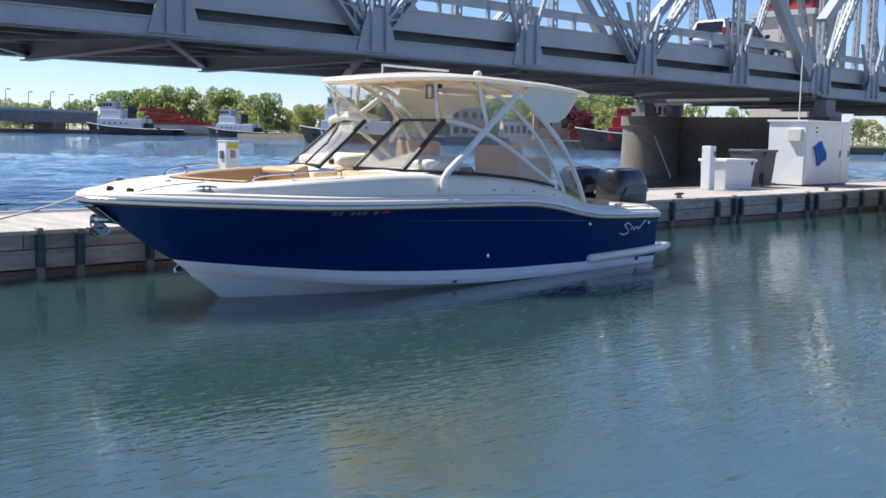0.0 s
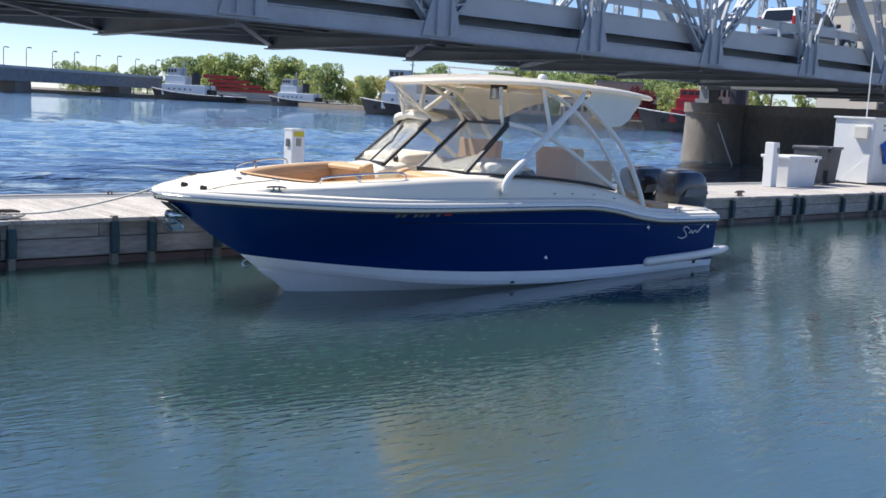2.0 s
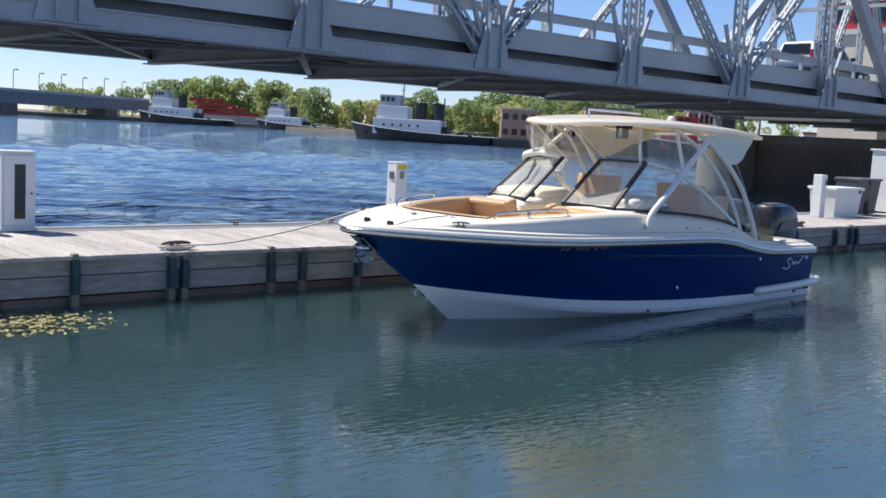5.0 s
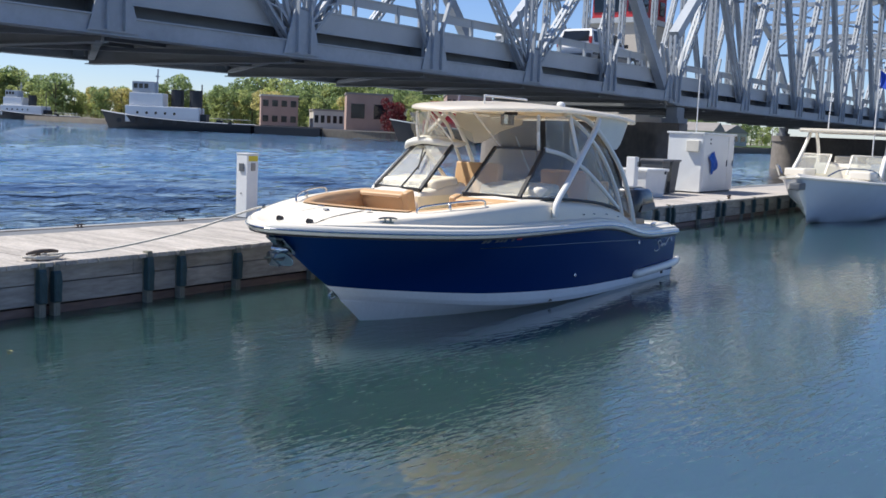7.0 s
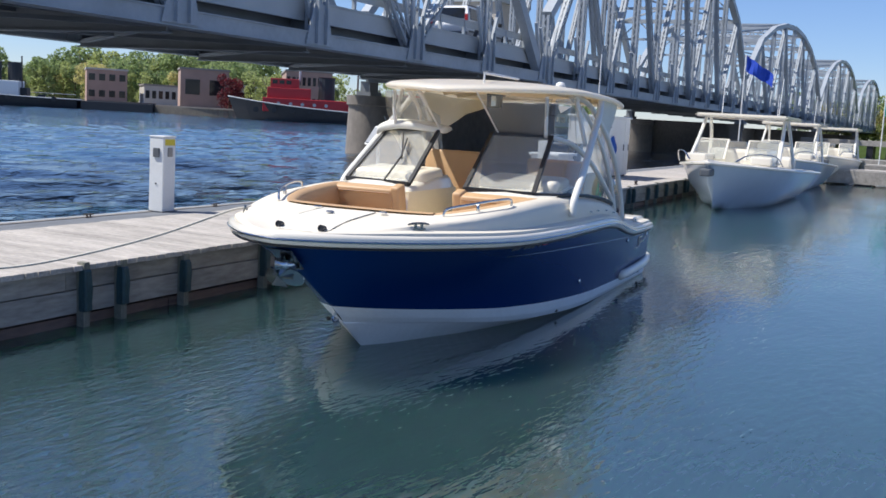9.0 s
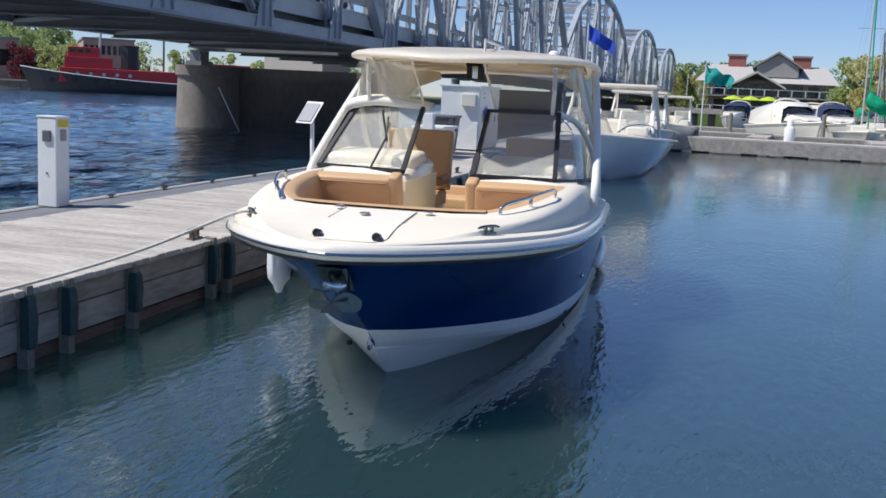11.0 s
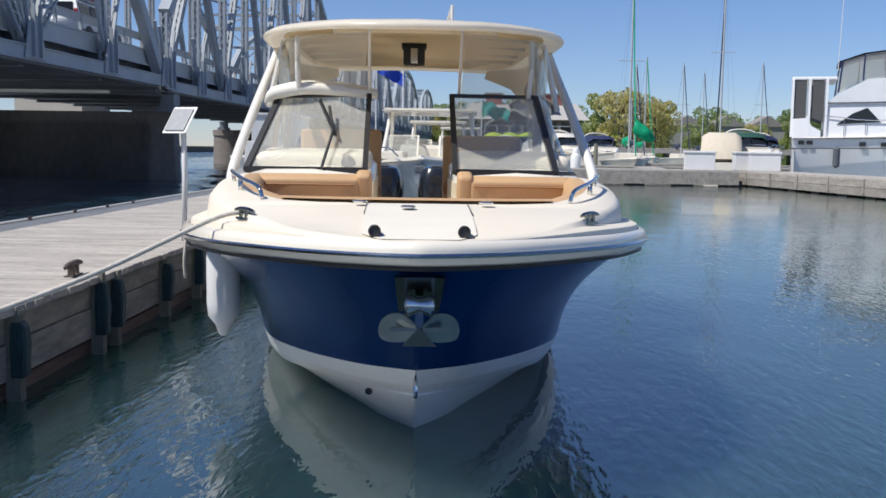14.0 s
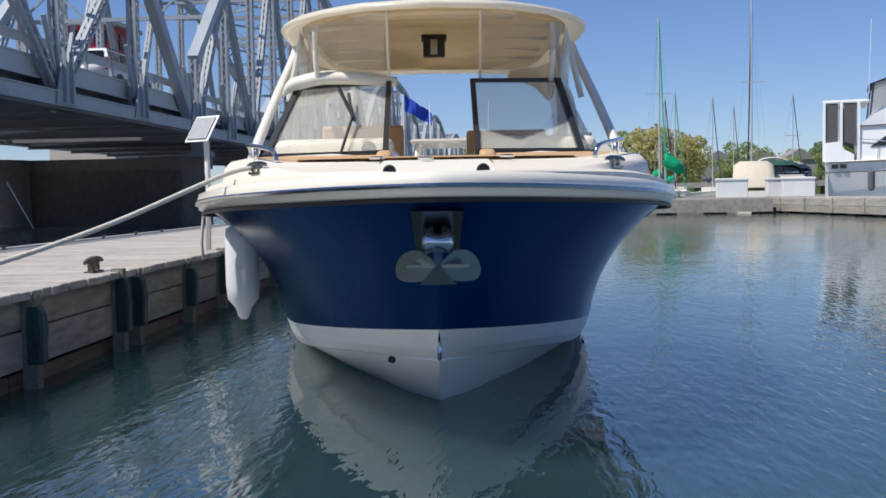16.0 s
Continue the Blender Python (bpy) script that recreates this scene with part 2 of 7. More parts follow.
CONCRETE = pbr("pier_concrete", (0.20, 0.175, 0.15), 0.85, var=0.25, scale=0.35, bump=0.3, bscale=4, stretch=(1, 1, 0.6))
ASPHALT = pbr("road_asphalt", (0.06, 0.06, 0.06), 0.85, var=0.15)
GLASS = clear("windshield_glass", (0.93, 0.95, 0.94), 0.01, 0.2)
VINYL = clear("clear_vinyl", (0.90, 0.89, 0.85), 0.08, 0.22, wave=0.5)
DARKGLASS = pbr("dark_window", (0.015, 0.018, 0.022), 0.06, var=0.02)
SCREEN = pbr("dark_mesh_screen", (0.09, 0.09, 0.09), 0.8, var=0.1)


# ---- building helpers ----
def thing(name, label, category, at=(0, 0, 0), turn=0.0, group="", kind=""):
    e = new(name)
    e.empty_display_size = 0.1
    e.matrix_basis = pose(*at, 0, 0, turn)
    return tagged(e, label, category, group, kind)


def mesh_of(name, bm, material, smooth=False):
    me = bpy.data.meshes.new(name)
    bmesh.ops.recalc_face_normals(bm, faces=bm.faces)
    for f in bm.faces:
        f.smooth = smooth
    bm.to_mesh(me)
    bm.free()
    me.materials.append(material)
    return me


def part(name, bm, material, parent=None, label="", smooth=False, at=None, crease=0):
    ob = new(name, mesh_of(name, bm, material, smooth))
    if crease:
        ob.data.set_sharp_from_angle(angle=radians(crease))
    ob.parent = parent
    if at is not None:
        ob.matrix_basis = at
    if label:
        ob["label"] = label
    return ob


def box(bm, lo, hi, m=None, bevel=0.0):
    c = [(a + b) / 2 for a, b in zip(lo, hi)]
    s = [abs(b - a) for a, b in zip(lo, hi)]
    r = bmesh.ops.create_cube(bm, size=1.0, matrix=(m or Matrix()) @ Matrix.LocRotScale(c, None, s))
    if bevel:
        es = {e for v in r["verts"] for e in v.link_edges}
        bmesh.ops.bevel(bm, geom=list(es), offset=bevel, segments=2, affect="EDGES", profile=0.6)
    return bm


def boxes(*args, bevel=0.0):
    bm = bmesh.new()
    for lo, hi in args:
        box(bm, lo, hi, None, bevel)
    return bm


def beam(bm, p, q, w, h, up=(0, 0, 1)):
    """A square bar from p to q; w across, h along up."""
    p, q = Vector(p), Vector(q)
    d = q - p
    z = d.normalized()
    u = Vector(up)
    x = u.cross(z)
    if x.length < 1e-4:
        x = Vector((0, 1, 0)).cross(z)
    x.normalize()
    y = z.cross(x)
    m = Matrix((x, y, z)).transposed().to_4x4()
    m.translation = (p + q) / 2
    bmesh.ops.create_cube(bm, size=1.0, matrix=m @ Matrix.Diagonal((w, h, d.length, 1)))
    return bm


def loft(rings, closed=False, cap=False):
    bm = bmesh.new()
    vs = [[bm.verts.new(p) for p in r] for r in rings]
    n = len(rings[0])
    for a, b in zip(vs, vs[1:]):
        for k in range(n if closed else n - 1):
            f = (a[k], a[(k + 1) % n], b[(k + 1) % n], b[k])
            try:
                bm.faces.new(f)
            except ValueError:
                pass
    if cap:
        bm.faces.new(vs[0])
        bm.faces.new(vs[-1][::-1])
    return bm


def weld(bm, d=1e-4):
    bmesh.ops.remove_doubles(bm, verts=bm.verts, dist=d)
    return bm


def smooth_line(points, n):
    """n places along a Catmull-Rom line through the points."""
    p = [Vector(a) for a in points]
    p = [2 * p[0] - p[1]] + p + [2 * p[-1] - p[-2]]
    out = []
    for k in range(n):
        s = k / (n - 1) * (len(p) - 3)
        i = min(int(s), len(p) - 4)
        t = s - i
        a, b, c, d = p[i : i + 4]
        out.append(0.5 * (2 * b + (c - a) * t + (2 * a - 5 * b + 4 * c - d) * t * t + (3 * b - a - 3 * c + d) * t**3))
    return out


def tube(points, r, n=8, close=False):
    pts = [Vector(p) for p in points]
    rings = []
    prev = None
    for k, p in enumerate(pts):
        d = (pts[min(k + 1, len(pts) - 1)] - pts[max(k - 1, 0)]).normalized()
        x = prev - d * prev.dot(d) if prev else d.orthogonal()
        if x.length < 1e-5:
            x = d.orthogonal()
        x.normalize()
        prev = x
        y = d.cross(x)
        rr = r[k] if isinstance(r, (list, tuple)) else r
        rings.append([p + rr * (math.cos(a) * x + math.sin(a) * y) for a in (2 * math.pi * j / n for j in range(n))])
    return loft(rings, True, True)


def prism(outline, depth, m=None):
    """A flat outline (x, z) given thickness along y."""
    bm = bmesh.new()
    f = bm.faces.new([bm.verts.new((x, -depth / 2, z)) for x, z in outline])
    r = bmesh.ops.extrude_face_region(bm, geom=[f])
    bmesh.ops.translate(bm, vec=(0, depth, 0), verts=[v for v in r["geom"] if isinstance(v, bmesh.types.BMVert)])
    if m:
        bm.transform(m)
    return bm


def sheet(points, thick=0.006):
    """A thin pane through 3 or more corners, with real thickness."""
    p = [Vector(a) for a in points]
    n = (p[1] - p[0]).cross(p[-1] - p[0]).normalized() * thick / 2
    bm = bmesh.new()
    a = [bm.verts.new(q + n) for q in p]
    b = [bm.verts.new(q - n) for q in p]
    bm.faces.new(a)
    bm.faces.new(b[::-1])
    for k in range(len(p)):
        j = (k + 1) % len(p)
        bm.faces.new((a[k], b[k], b[j], a[j]))
    return bm


def table(pairs):
    """A smooth function through (x, y) pairs."""
    xs, ys = [a for a, _ in pairs], [b for _, b in pairs]
    n = len(xs)
    dl = [(ys[i + 1] - ys[i]) / (xs[i + 1] - xs[i]) for i in range(n - 1)]
    m = [dl[0]] + [0 if dl[i - 1] * dl[i] <= 0 else 2 * dl[i - 1] * dl[i] / (dl[i - 1] + dl[i]) for i in range(1, n - 1)] + [dl[-1]]

    def f(x):
        x = min(max(x, xs[0]), xs[-1])
        i = max(0, min(n - 2, int(np.searchsorted(xs, x)) - 1))
        h = xs[i + 1] - xs[i]
        t = (x - xs[i]) / h
        return (2 * t**3 - 3 * t * t + 1) * ys[i] + (t**3 - 2 * t * t + t) * h * m[i] + (3 * t * t - 2 * t**3) * ys[i + 1] + (t**3 - t * t) * h * m[i + 1]

    return f


def lathe(profile, n=16, m=None):
    """A turned solid from (radius, z) pairs."""
    bm = loft([[(r * math.cos(2 * math.pi * k / n), r * math.sin(2 * math.pi * k / n), z) for k in range(n)] for r, z in profile], True, True)
    if m:
        bm.transform(m)
    return bm


# ---- water ----
def spread(lo, hi, step, edge, grow):
    """Even steps from lo to hi, then ever longer ones out to edge on both sides."""
    xs = list(np.arange(lo, hi, step))
    d, x = step, xs[-1]
    while x < edge:
        d *= grow
        x += d
        xs.append(x)
    d, x = step, xs[0]
    while x > -edge:
        d *= grow
        x -= d
        xs.insert(0, x)
    return np.array(xs)


wx, wy = spread(-6, 70, 0.55, 3200, 1.16), spread(15.5, 62, 0.32, 3200, 1.16)
X, Y = np.meshgrid(wx, wy)
Z = np.zeros_like(X)
wave = np.random.RandomState(5)
for _ in range(34):
    length = 0.9 + 3.2 * wave.rand() ** 1.6
    a = math.radians(70) + wave.normal() * 0.55
    Z += length**0.8 * np.sin((X * math.cos(a) + Y * math.sin(a)) * 2 * math.pi / length + wave.rand() * 6.28)
Z *= 0.0036
# wind waves in the channel only: still in the dock's lee, lost in the distance
Z *= np.clip((Y - 16.6) / 4.0, 0, 1) * np.clip((110 - Y) / 50, 0, 1) * np.clip((X + 30) / 20, 0, 1) * np.clip((130 - X) / 60, 0, 1)
ny, nx = X.shape
idx = np.arange(ny * nx).reshape(ny, nx)
quads = np.stack([idx[:-1, :-1], idx[:-1, 1:], idx[1:, 1:], idx[1:, :-1]], -1).reshape(-1, 4)
me = bpy.data.meshes.new("water")
me.from_pydata(np.stack([X, Y, Z], -1).reshape(-1, 3).tolist(), [], quads.tolist())
me.polygons.foreach_set("use_smooth", [True] * len(me.polygons))
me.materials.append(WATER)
tagged(new("water", me), "calm green-blue river water with small ripples", "water", kind="structure")


# ---- bridge ----
BRIDGE_AT, BRIDGE_TURN, BRIDGE_W = (0.0, 25.09, 0.0), 1.5, 10.6


def laced(p, q, w, d, step, material, name, parent):
    """A riveted member: four corner angles joined by zigzag lacing on all four faces. w lies in the truss's plane."""
    p, q = Vector(p), Vector(q)
    z = (q - p).normalized()
    side = Vector((0, 1, 0)).cross(z).normalized()
    bm = bmesh.new()
    for s in (-1, 1):
        for f in (-1, 1):
            e = side * s * (w / 2 - 0.045) + Vector((0, f * d / 2, 0))
            beam(bm, p + e, q + e, 0.025, 0.09, side)
            e = side * s * (w / 2 - 0.0125) + Vector((0, f * (d / 2 - 0.06), 0))
            beam(bm, p + e, q + e, 0.095, 0.025, side)
    L = (q - p).length
    k = max(2, int(L / step))
    for i in range(k):
        a, b = p + z * L * i / k, p + z * L * (i + 1) / k
        s = 1 if i % 2 else -1
        for f in (-1, 1):
            y = Vector((0, f * d / 2, 0))
            beam(bm, a + side * s * (w / 2 - 0.06) + y, b - side * s * (w / 2 - 0.06) + y, 0.02, 0.05, side)
            x, v = side * f * (w / 2 - 0.012), Vector((0, s * (d / 2 - 0.05), 0))
            beam(bm, a + x + v, b + x - v, 0.05, 0.02, side)
    return part(name, bm, material, parent)


def top_height(kind, x, x0, x1, zt):
    if kind == "flat":
        return zt
    s = (x - x0) / (x1 - x0)
    return 7.5 + (zt - 7.5) * (1 - (2 * s - 1) ** 2) ** 0.7


def bridge_span(x0, n, panel, kind, zt, label, detail, zb=4.22):
    """One truss span: two trusses, floor, curbs and rails, from x0 along the bridge."""
    br = thing("bridge_span", label, "bridge", BRIDGE_AT, BRIDGE_TURN, "spans of the truss bridge")
    xs = [x0 + panel * k for k in range(n + 1)]
    x1 = xs[-1]
    zts = [top_height(kind, x, x0, x1, zt) for x in xs]
    for side, y in enumerate((0.0, BRIDGE_W)):
        near = side == 0
        part("bottom_chord", boxes(((x0, y - 0.24, zb), (x1, y - 0.19, zb + 0.42))), BRIDGE, br)
        part("bottom_chord", boxes(((x0, y + 0.19, zb), (x1, y + 0.24, zb + 0.42))), BRIDGE, br)
        part("chord_cover_plate", boxes(((x0, y - 0.30, zb + 0.42), (x1, y + 0.30, zb + 0.46))), BRIDGE, br)
        part("chord_flange", boxes(((x0, y - 0.33, zb - 0.03), (x1, y - 0.10, zb))), BRIDGE, br)
        part("chord_flange", boxes(((x0, y + 0.10, zb - 0.03), (x1, y + 0.33, zb))), BRIDGE, br)
        for k in range(n):
            if kind == "flat" and k in (0, n - 1):
                continue
            part("top_chord", beam(bmesh.new(), (xs[k], y, zts[k]), (xs[k + 1], y, zts[k + 1]), 0.5, 0.45), BRIDGE, br)
        for k, x in enumerate(xs):
            hi = zts[k]
            ends = k in (0, n)
            if not (ends and kind == "flat"):
                laced((x, y, zb + 0.4), (x, y, hi), 0.40, 0.34, 0.36 if detail else 0.9, BRIDGE, "vertical_post", br)
            # riveted gusset at the foot of each post
            g = prism([(-0.75, 0.05), (0.75, 0.05), (0.62, 0.5), (0.34, 1.35), (-0.34, 1.35), (-0.62, 0.5)], 0.05, Matrix.Translation((x, y - 0.28, zb)))
            for s in (-1, 1):
                box(g, (x + s * 0.26 - 0.03, y - 0.42, zb + 0.1), (x + s * 0.26 + 0.03, y - 0.30, zb + 1.75))
            part("gusset_plate", g, BRIDGE, br)
        for k in range(n):
            low_right = (n - k) % 2 == 1  # the lower end of the diagonal
            a, b = (k + 1, k) if low_right else (k, k + 1)
            name = "diagonal"
            if kind == "flat" and k in (0, n - 1):
                bm = bmesh.new()
                beam(bm, (xs[a], y, zb + 0.3), (xs[b], y, zts[b]), 0.42, 0.5)
                part("end_post", bm, BRIDGE, br)
                continue
            if k == n - 1 and kind != "flat":
                continue
            laced((xs[a], y, zb + 0.3), (xs[b], y, zts[b]), 0.4, 0.3, 0.42 if detail else 0.9, BRIDGE, name, br)
        if near and detail:
            # short stays that brace the posts against the curb
            for x in xs:
                for s in (-1, 1):
                    bm = bmesh.new()
                    beam(bm, (x + s * 0.32, y - 0.1, zb + 0.9), (x + s * 1.05, y - 0.1, zb + 2.75), 0.12, 0.12, (0, 1, 0))
                    part("knee_stay", bm, BRIDGE, br)
    # floor: deck slab, curb girders, floor beams, stringers, lower bracing
    part("deck_slab", boxes(((x0, 0.5, zb + 1.02), (x1, BRIDGE_W - 0.5, zb + 1.3))), ASPHALT, br)
    for y in (0.36, BRIDGE_W - 0.36):
        s = -1 if y < 3 else 1
        part("curb_girder", boxes(((x0, y - 0.07, zb + 0.86), (x1, y + 0.07, zb + 1.46))), PALE, br)
        part("curb_cap", boxes(((x0, y - 0.12, zb + 1.46), (x1, y + 0.12, zb + 1.52))), PALE, br)
        part("curb_flange", boxes(((x0, y + s * 0.10 - 0.06, zb + 0.82), (x1, y + s * 0.10 + 0.06, zb + 0.88))), PALE, br)
        bm = bmesh.new()
        box(bm, (x0, y - 0.03, zb + 1.84), (x1, y + 0.03, zb + 2.1))
        box(bm, (x0, y - 0.08, zb + 2.1), (x1, y + 0.08, zb + 2.14))
        part("guard_rail", bm, PALE, br)
        post = mesh_of("rail_post", boxes(((-0.06, -0.06, 1.5), (0.06, 0.06, 2.1))), BRIDGE)
        k = 0
        while x0 + 0.8 + k * panel / 3 < x1:
            o = new("rail_post", post)
            o.parent = br
            o.location = (x0 + 0.8 + k * panel / 3, y, zb)
            k += 1
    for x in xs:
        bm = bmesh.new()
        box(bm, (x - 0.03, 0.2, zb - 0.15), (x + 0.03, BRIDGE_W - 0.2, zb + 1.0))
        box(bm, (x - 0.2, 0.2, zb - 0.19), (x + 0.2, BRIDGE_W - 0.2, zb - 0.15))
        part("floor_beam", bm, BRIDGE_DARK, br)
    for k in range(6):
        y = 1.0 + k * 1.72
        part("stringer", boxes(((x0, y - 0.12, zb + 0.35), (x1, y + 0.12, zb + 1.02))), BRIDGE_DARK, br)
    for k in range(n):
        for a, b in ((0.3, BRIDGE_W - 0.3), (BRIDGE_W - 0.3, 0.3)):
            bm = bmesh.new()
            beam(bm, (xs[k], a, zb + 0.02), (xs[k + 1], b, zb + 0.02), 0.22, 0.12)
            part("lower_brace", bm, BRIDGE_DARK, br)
    for k in range(1, n):
        bm = bmesh.new()
        beam(bm, (xs[k], 0, zts[k]), (xs[k], BRIDGE_W, zts[k]), 0.2, 0.35)
        beam(bm, (xs[k], 0, zts[k] - 1.6), (xs[k], BRIDGE_W, zts[k] - 1.6), 0.16, 0.2)
        for j in range(6):
            a, b = BRIDGE_W * j / 6, BRIDGE_W * (j + 1) / 6
            c, d = (0, 1.6) if j % 2 else (1.6, 0)
            beam(bm, (xs[k], a, zts[k] - c), (xs[k], b, zts[k] - d), 0.1, 0.1)
        part("sway_frame", bm, BRIDGE, br)
        if k < n - 1:
            bm = bmesh.new()
            beam(bm, (xs[k], 0, zts[k]), (xs[k + 1], BRIDGE_W, zts[k + 1]), 0.14, 0.14)
            beam(bm, (xs[k + 1], 0, zts[k + 1]), (xs[k], BRIDGE_W, zts[k]), 0.14, 0.14)
            part("top_brace", bm, BRIDGE, br)
    return br


bridge_span(-21.0, 10, 6.5, "flat", 11.3, "grey steel truss bridge span with laced posts over the river", True)
bridge_span(44.6, 10, 4.9, "camel", 16.5, "grey steel lattice bascule span with dense laced members", True, 4.05)
bridge_span(94.2, 8, 6.4, "camel", 14.5, "grey steel truss span with a curved top chord", False, 4.0)
bridge_span(146.0, 8, 6.4, "camel", 14.5, "grey steel truss span with a curved top chord", False, 4.0)
bridge_span(198.0, 8, 6.4, "camel", 14.5, "grey steel truss span with a curved top chord", False, 4.0)


def car_wheel(x, y, parent):
    w = part("wheel", lathe([(0.30, -0.11), (0.37, -0.10), (0.38, 0.0), (0.37, 0.10), (0.30, 0.11)], 20, pose(x, y, 0.38, 90, 0, 0)), RUB, parent, "black tyre", True)
    part("rim", lathe([(0.05, -0.115), (0.23, -0.118), (0.26, -0.09), (0.26, 0.09), (0.23, 0.118), (0.05, 0.115)], 16, pose(x, y, 0.38, 90, 0, 0)), STEEL, w, "alloy rim")


def suv(at, turn):
    """A large estate car with the front towards +x."""
    e = thing("sport_utility_vehicle", "white sport utility vehicle with dark windows on the bridge deck", "car", at, turn)
    low = [(-2.6, 0.55), (-2.62, 1.0), (-2.55, 1.18), (-1.0, 1.2), (0.95, 1.18), (1.2, 1.15), (2.3, 1.05), (2.55, 0.92), (2.6, 0.5), (2.3, 0.34), (-2.4, 0.38)]
    bm = prism(low, 1.96)
    bmesh.ops.bevel(bm, geom=list(bm.edges), offset=0.06, segments=2, affect="EDGES")
    part("body", bm, CAR_WHITE, e, "white car body", True)
    rings = []
    for z, x0, x1, w in ((1.12, -2.56, 1.08, 0.95), (1.5, -2.48, 0.62, 0.88), (1.78, -2.36, 0.28, 0.78), (1.86, -2.25, 0.12, 0.70), (1.89, -2.0, -0.2, 0.55)):
        rings.append([(x0, -w, z), (x1, -w * 0.9, z), (x1 + 0.08, 0, z), (x1, w * 0.9, z), (x0, w, z)])
    part("cabin", loft(rings, True, True), CAR_WHITE, e, "white roof and pillars")
    for s in (-1, 1):
        for x0, x1 in ((-2.3, -1.25), (-1.15, -0.35), (-0.25, 0.42)):
            t = 0.3 if x0 > -0.5 else 0.06
            part("window", sheet([(x0, s * 0.945, 1.22), (x1 + (0.2 if t > 0.2 else 0), s * 0.925, 1.22), (x1 - t + 0.05, s * 0.80, 1.74), (x0 + 0.05, s * 0.83, 1.74)], 0.02), DARKGLASS, e)
        part("roof_rail", tube([(-2.1, s * 0.66, 1.90), (-0.2, s * 0.66, 1.90)], 0.022, 6), RUB, e)
        part("mirror", box(bmesh.new(), (0.55, s * 1.12 - 0.09, 1.16), (0.70, s * 1.12 + 0.09, 1.34), None, 0.03), RUB, e)
        part("headlight", box(bmesh.new(), (2.42, s * 0.72 - 0.18, 0.78), (2.60, s * 0.72 + 0.18, 0.95), None, 0.03), STEEL, e)
        part("tail_light", box(bmesh.new(), (-2.64, s * 0.88 - 0.07, 0.95), (-2.54, s * 0.88 + 0.07, 1.45), None, 0.02), pbr("red_lens", (0.4, 0.02, 0.02), 0.3), e)
        part("side_trim", boxes(((-2.5, s * 0.985 - 0.01, 0.62), (2.4, s * 0.985 + 0.01, 0.72))), GREY, e)
        for x in (-1.55, 1.6):
            part("wheel_arch", lathe([(0.46, -0.03), (0.47, 0.03)], 20, pose(x, s * 0.975, 0.42, 90, 0, 0)), RUB, e)
            car_wheel(x, s * 0.93, e)
    part("windscreen", sheet([(1.02, -0.78, 1.2), (1.02, 0.78, 1.2), (0.34, 0.66, 1.77), (0.34, -0.66, 1.77)], 0.02), DARKGLASS, e)
    part("rear_window", sheet([(-2.56, -0.76, 1.25), (-2.56, 0.76, 1.25), (-2.42, 0.68, 1.74), (-2.42, -0.68, 1.74)], 0.02), DARKGLASS, e)
    part("bumper", box(bmesh.new(), (2.5, -0.95, 0.42), (2.72, 0.95, 0.66), None, 0.05), GREY, e)
    part("bumper", box(bmesh.new(), (-2.74, -0.95, 0.42), (-2.54, 0.95, 0.66), None, 0.05), GREY, e)
    return e


CAR_WHITE = pbr("white_car_paint", (0.75, 0.76, 0.77), 0.3, var=0.03, coat=0.6)
suv((41.8, 28.9, 5.52), BRIDGE_TURN)


def bridge_pier(x, y0, y1, half, top, label):
    p = thing("bridge_pier", label, "pier", BRIDGE_AT, BRIDGE_TURN, "concrete piers under the bridge")
    rings = []
    for z, g in ((-3.0, 0.35), (0.25, 0.12), (top - 0.55, 0.0), (top - 0.5, 0.18), (top, 0.18)):
        w = half + g
        arc = [(x - w * math.sin(a), y1 + 1.6 * (1 + g * 0.3) * math.cos(a), z) for a in (math.pi / 2 * (1 - k / 5) for k in range(-5, 6))]
        arc2 = [(x + w * math.sin(a), y0 - (0.5 + g) * math.cos(a), z) for a in (math.pi / 2 * (1 - k / 5) for k in range(-5, 6))]
        rings.append(arc + arc2)
    part("shaft", weld(loft(rings, True, True)), CONCRETE, p, "stained concrete pier shaft", True, crease=38)
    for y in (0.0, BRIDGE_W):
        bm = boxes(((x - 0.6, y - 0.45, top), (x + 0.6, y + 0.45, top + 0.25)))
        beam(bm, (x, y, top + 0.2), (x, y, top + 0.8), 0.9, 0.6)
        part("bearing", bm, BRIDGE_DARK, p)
    return p


bridge_pier(45.3, 0.4, 9.9, 1.9, 3.12, "brown stained concrete bridge pier standing in the water")
for px in (94.0, 145.8, 197.6):
    bridge_pier(px, 0.4, 9.9, 1.7, 3.12, "brown stained concrete bridge pier standing in the water")
bridge_pier(-21.3, 0.4, 9.9, 1.7, 3.12, "brown stained concrete bridge pier standing in the water")

pl = thing("leaning_pole", "thin pale pole leaning on the pier's face", "pole", (0, 0, 0), 0)
part("shaft", tube([(42.95, 34.5, 2.08), (42.75, 33.0, -0.4)], 0.035, 6), PALE, pl)

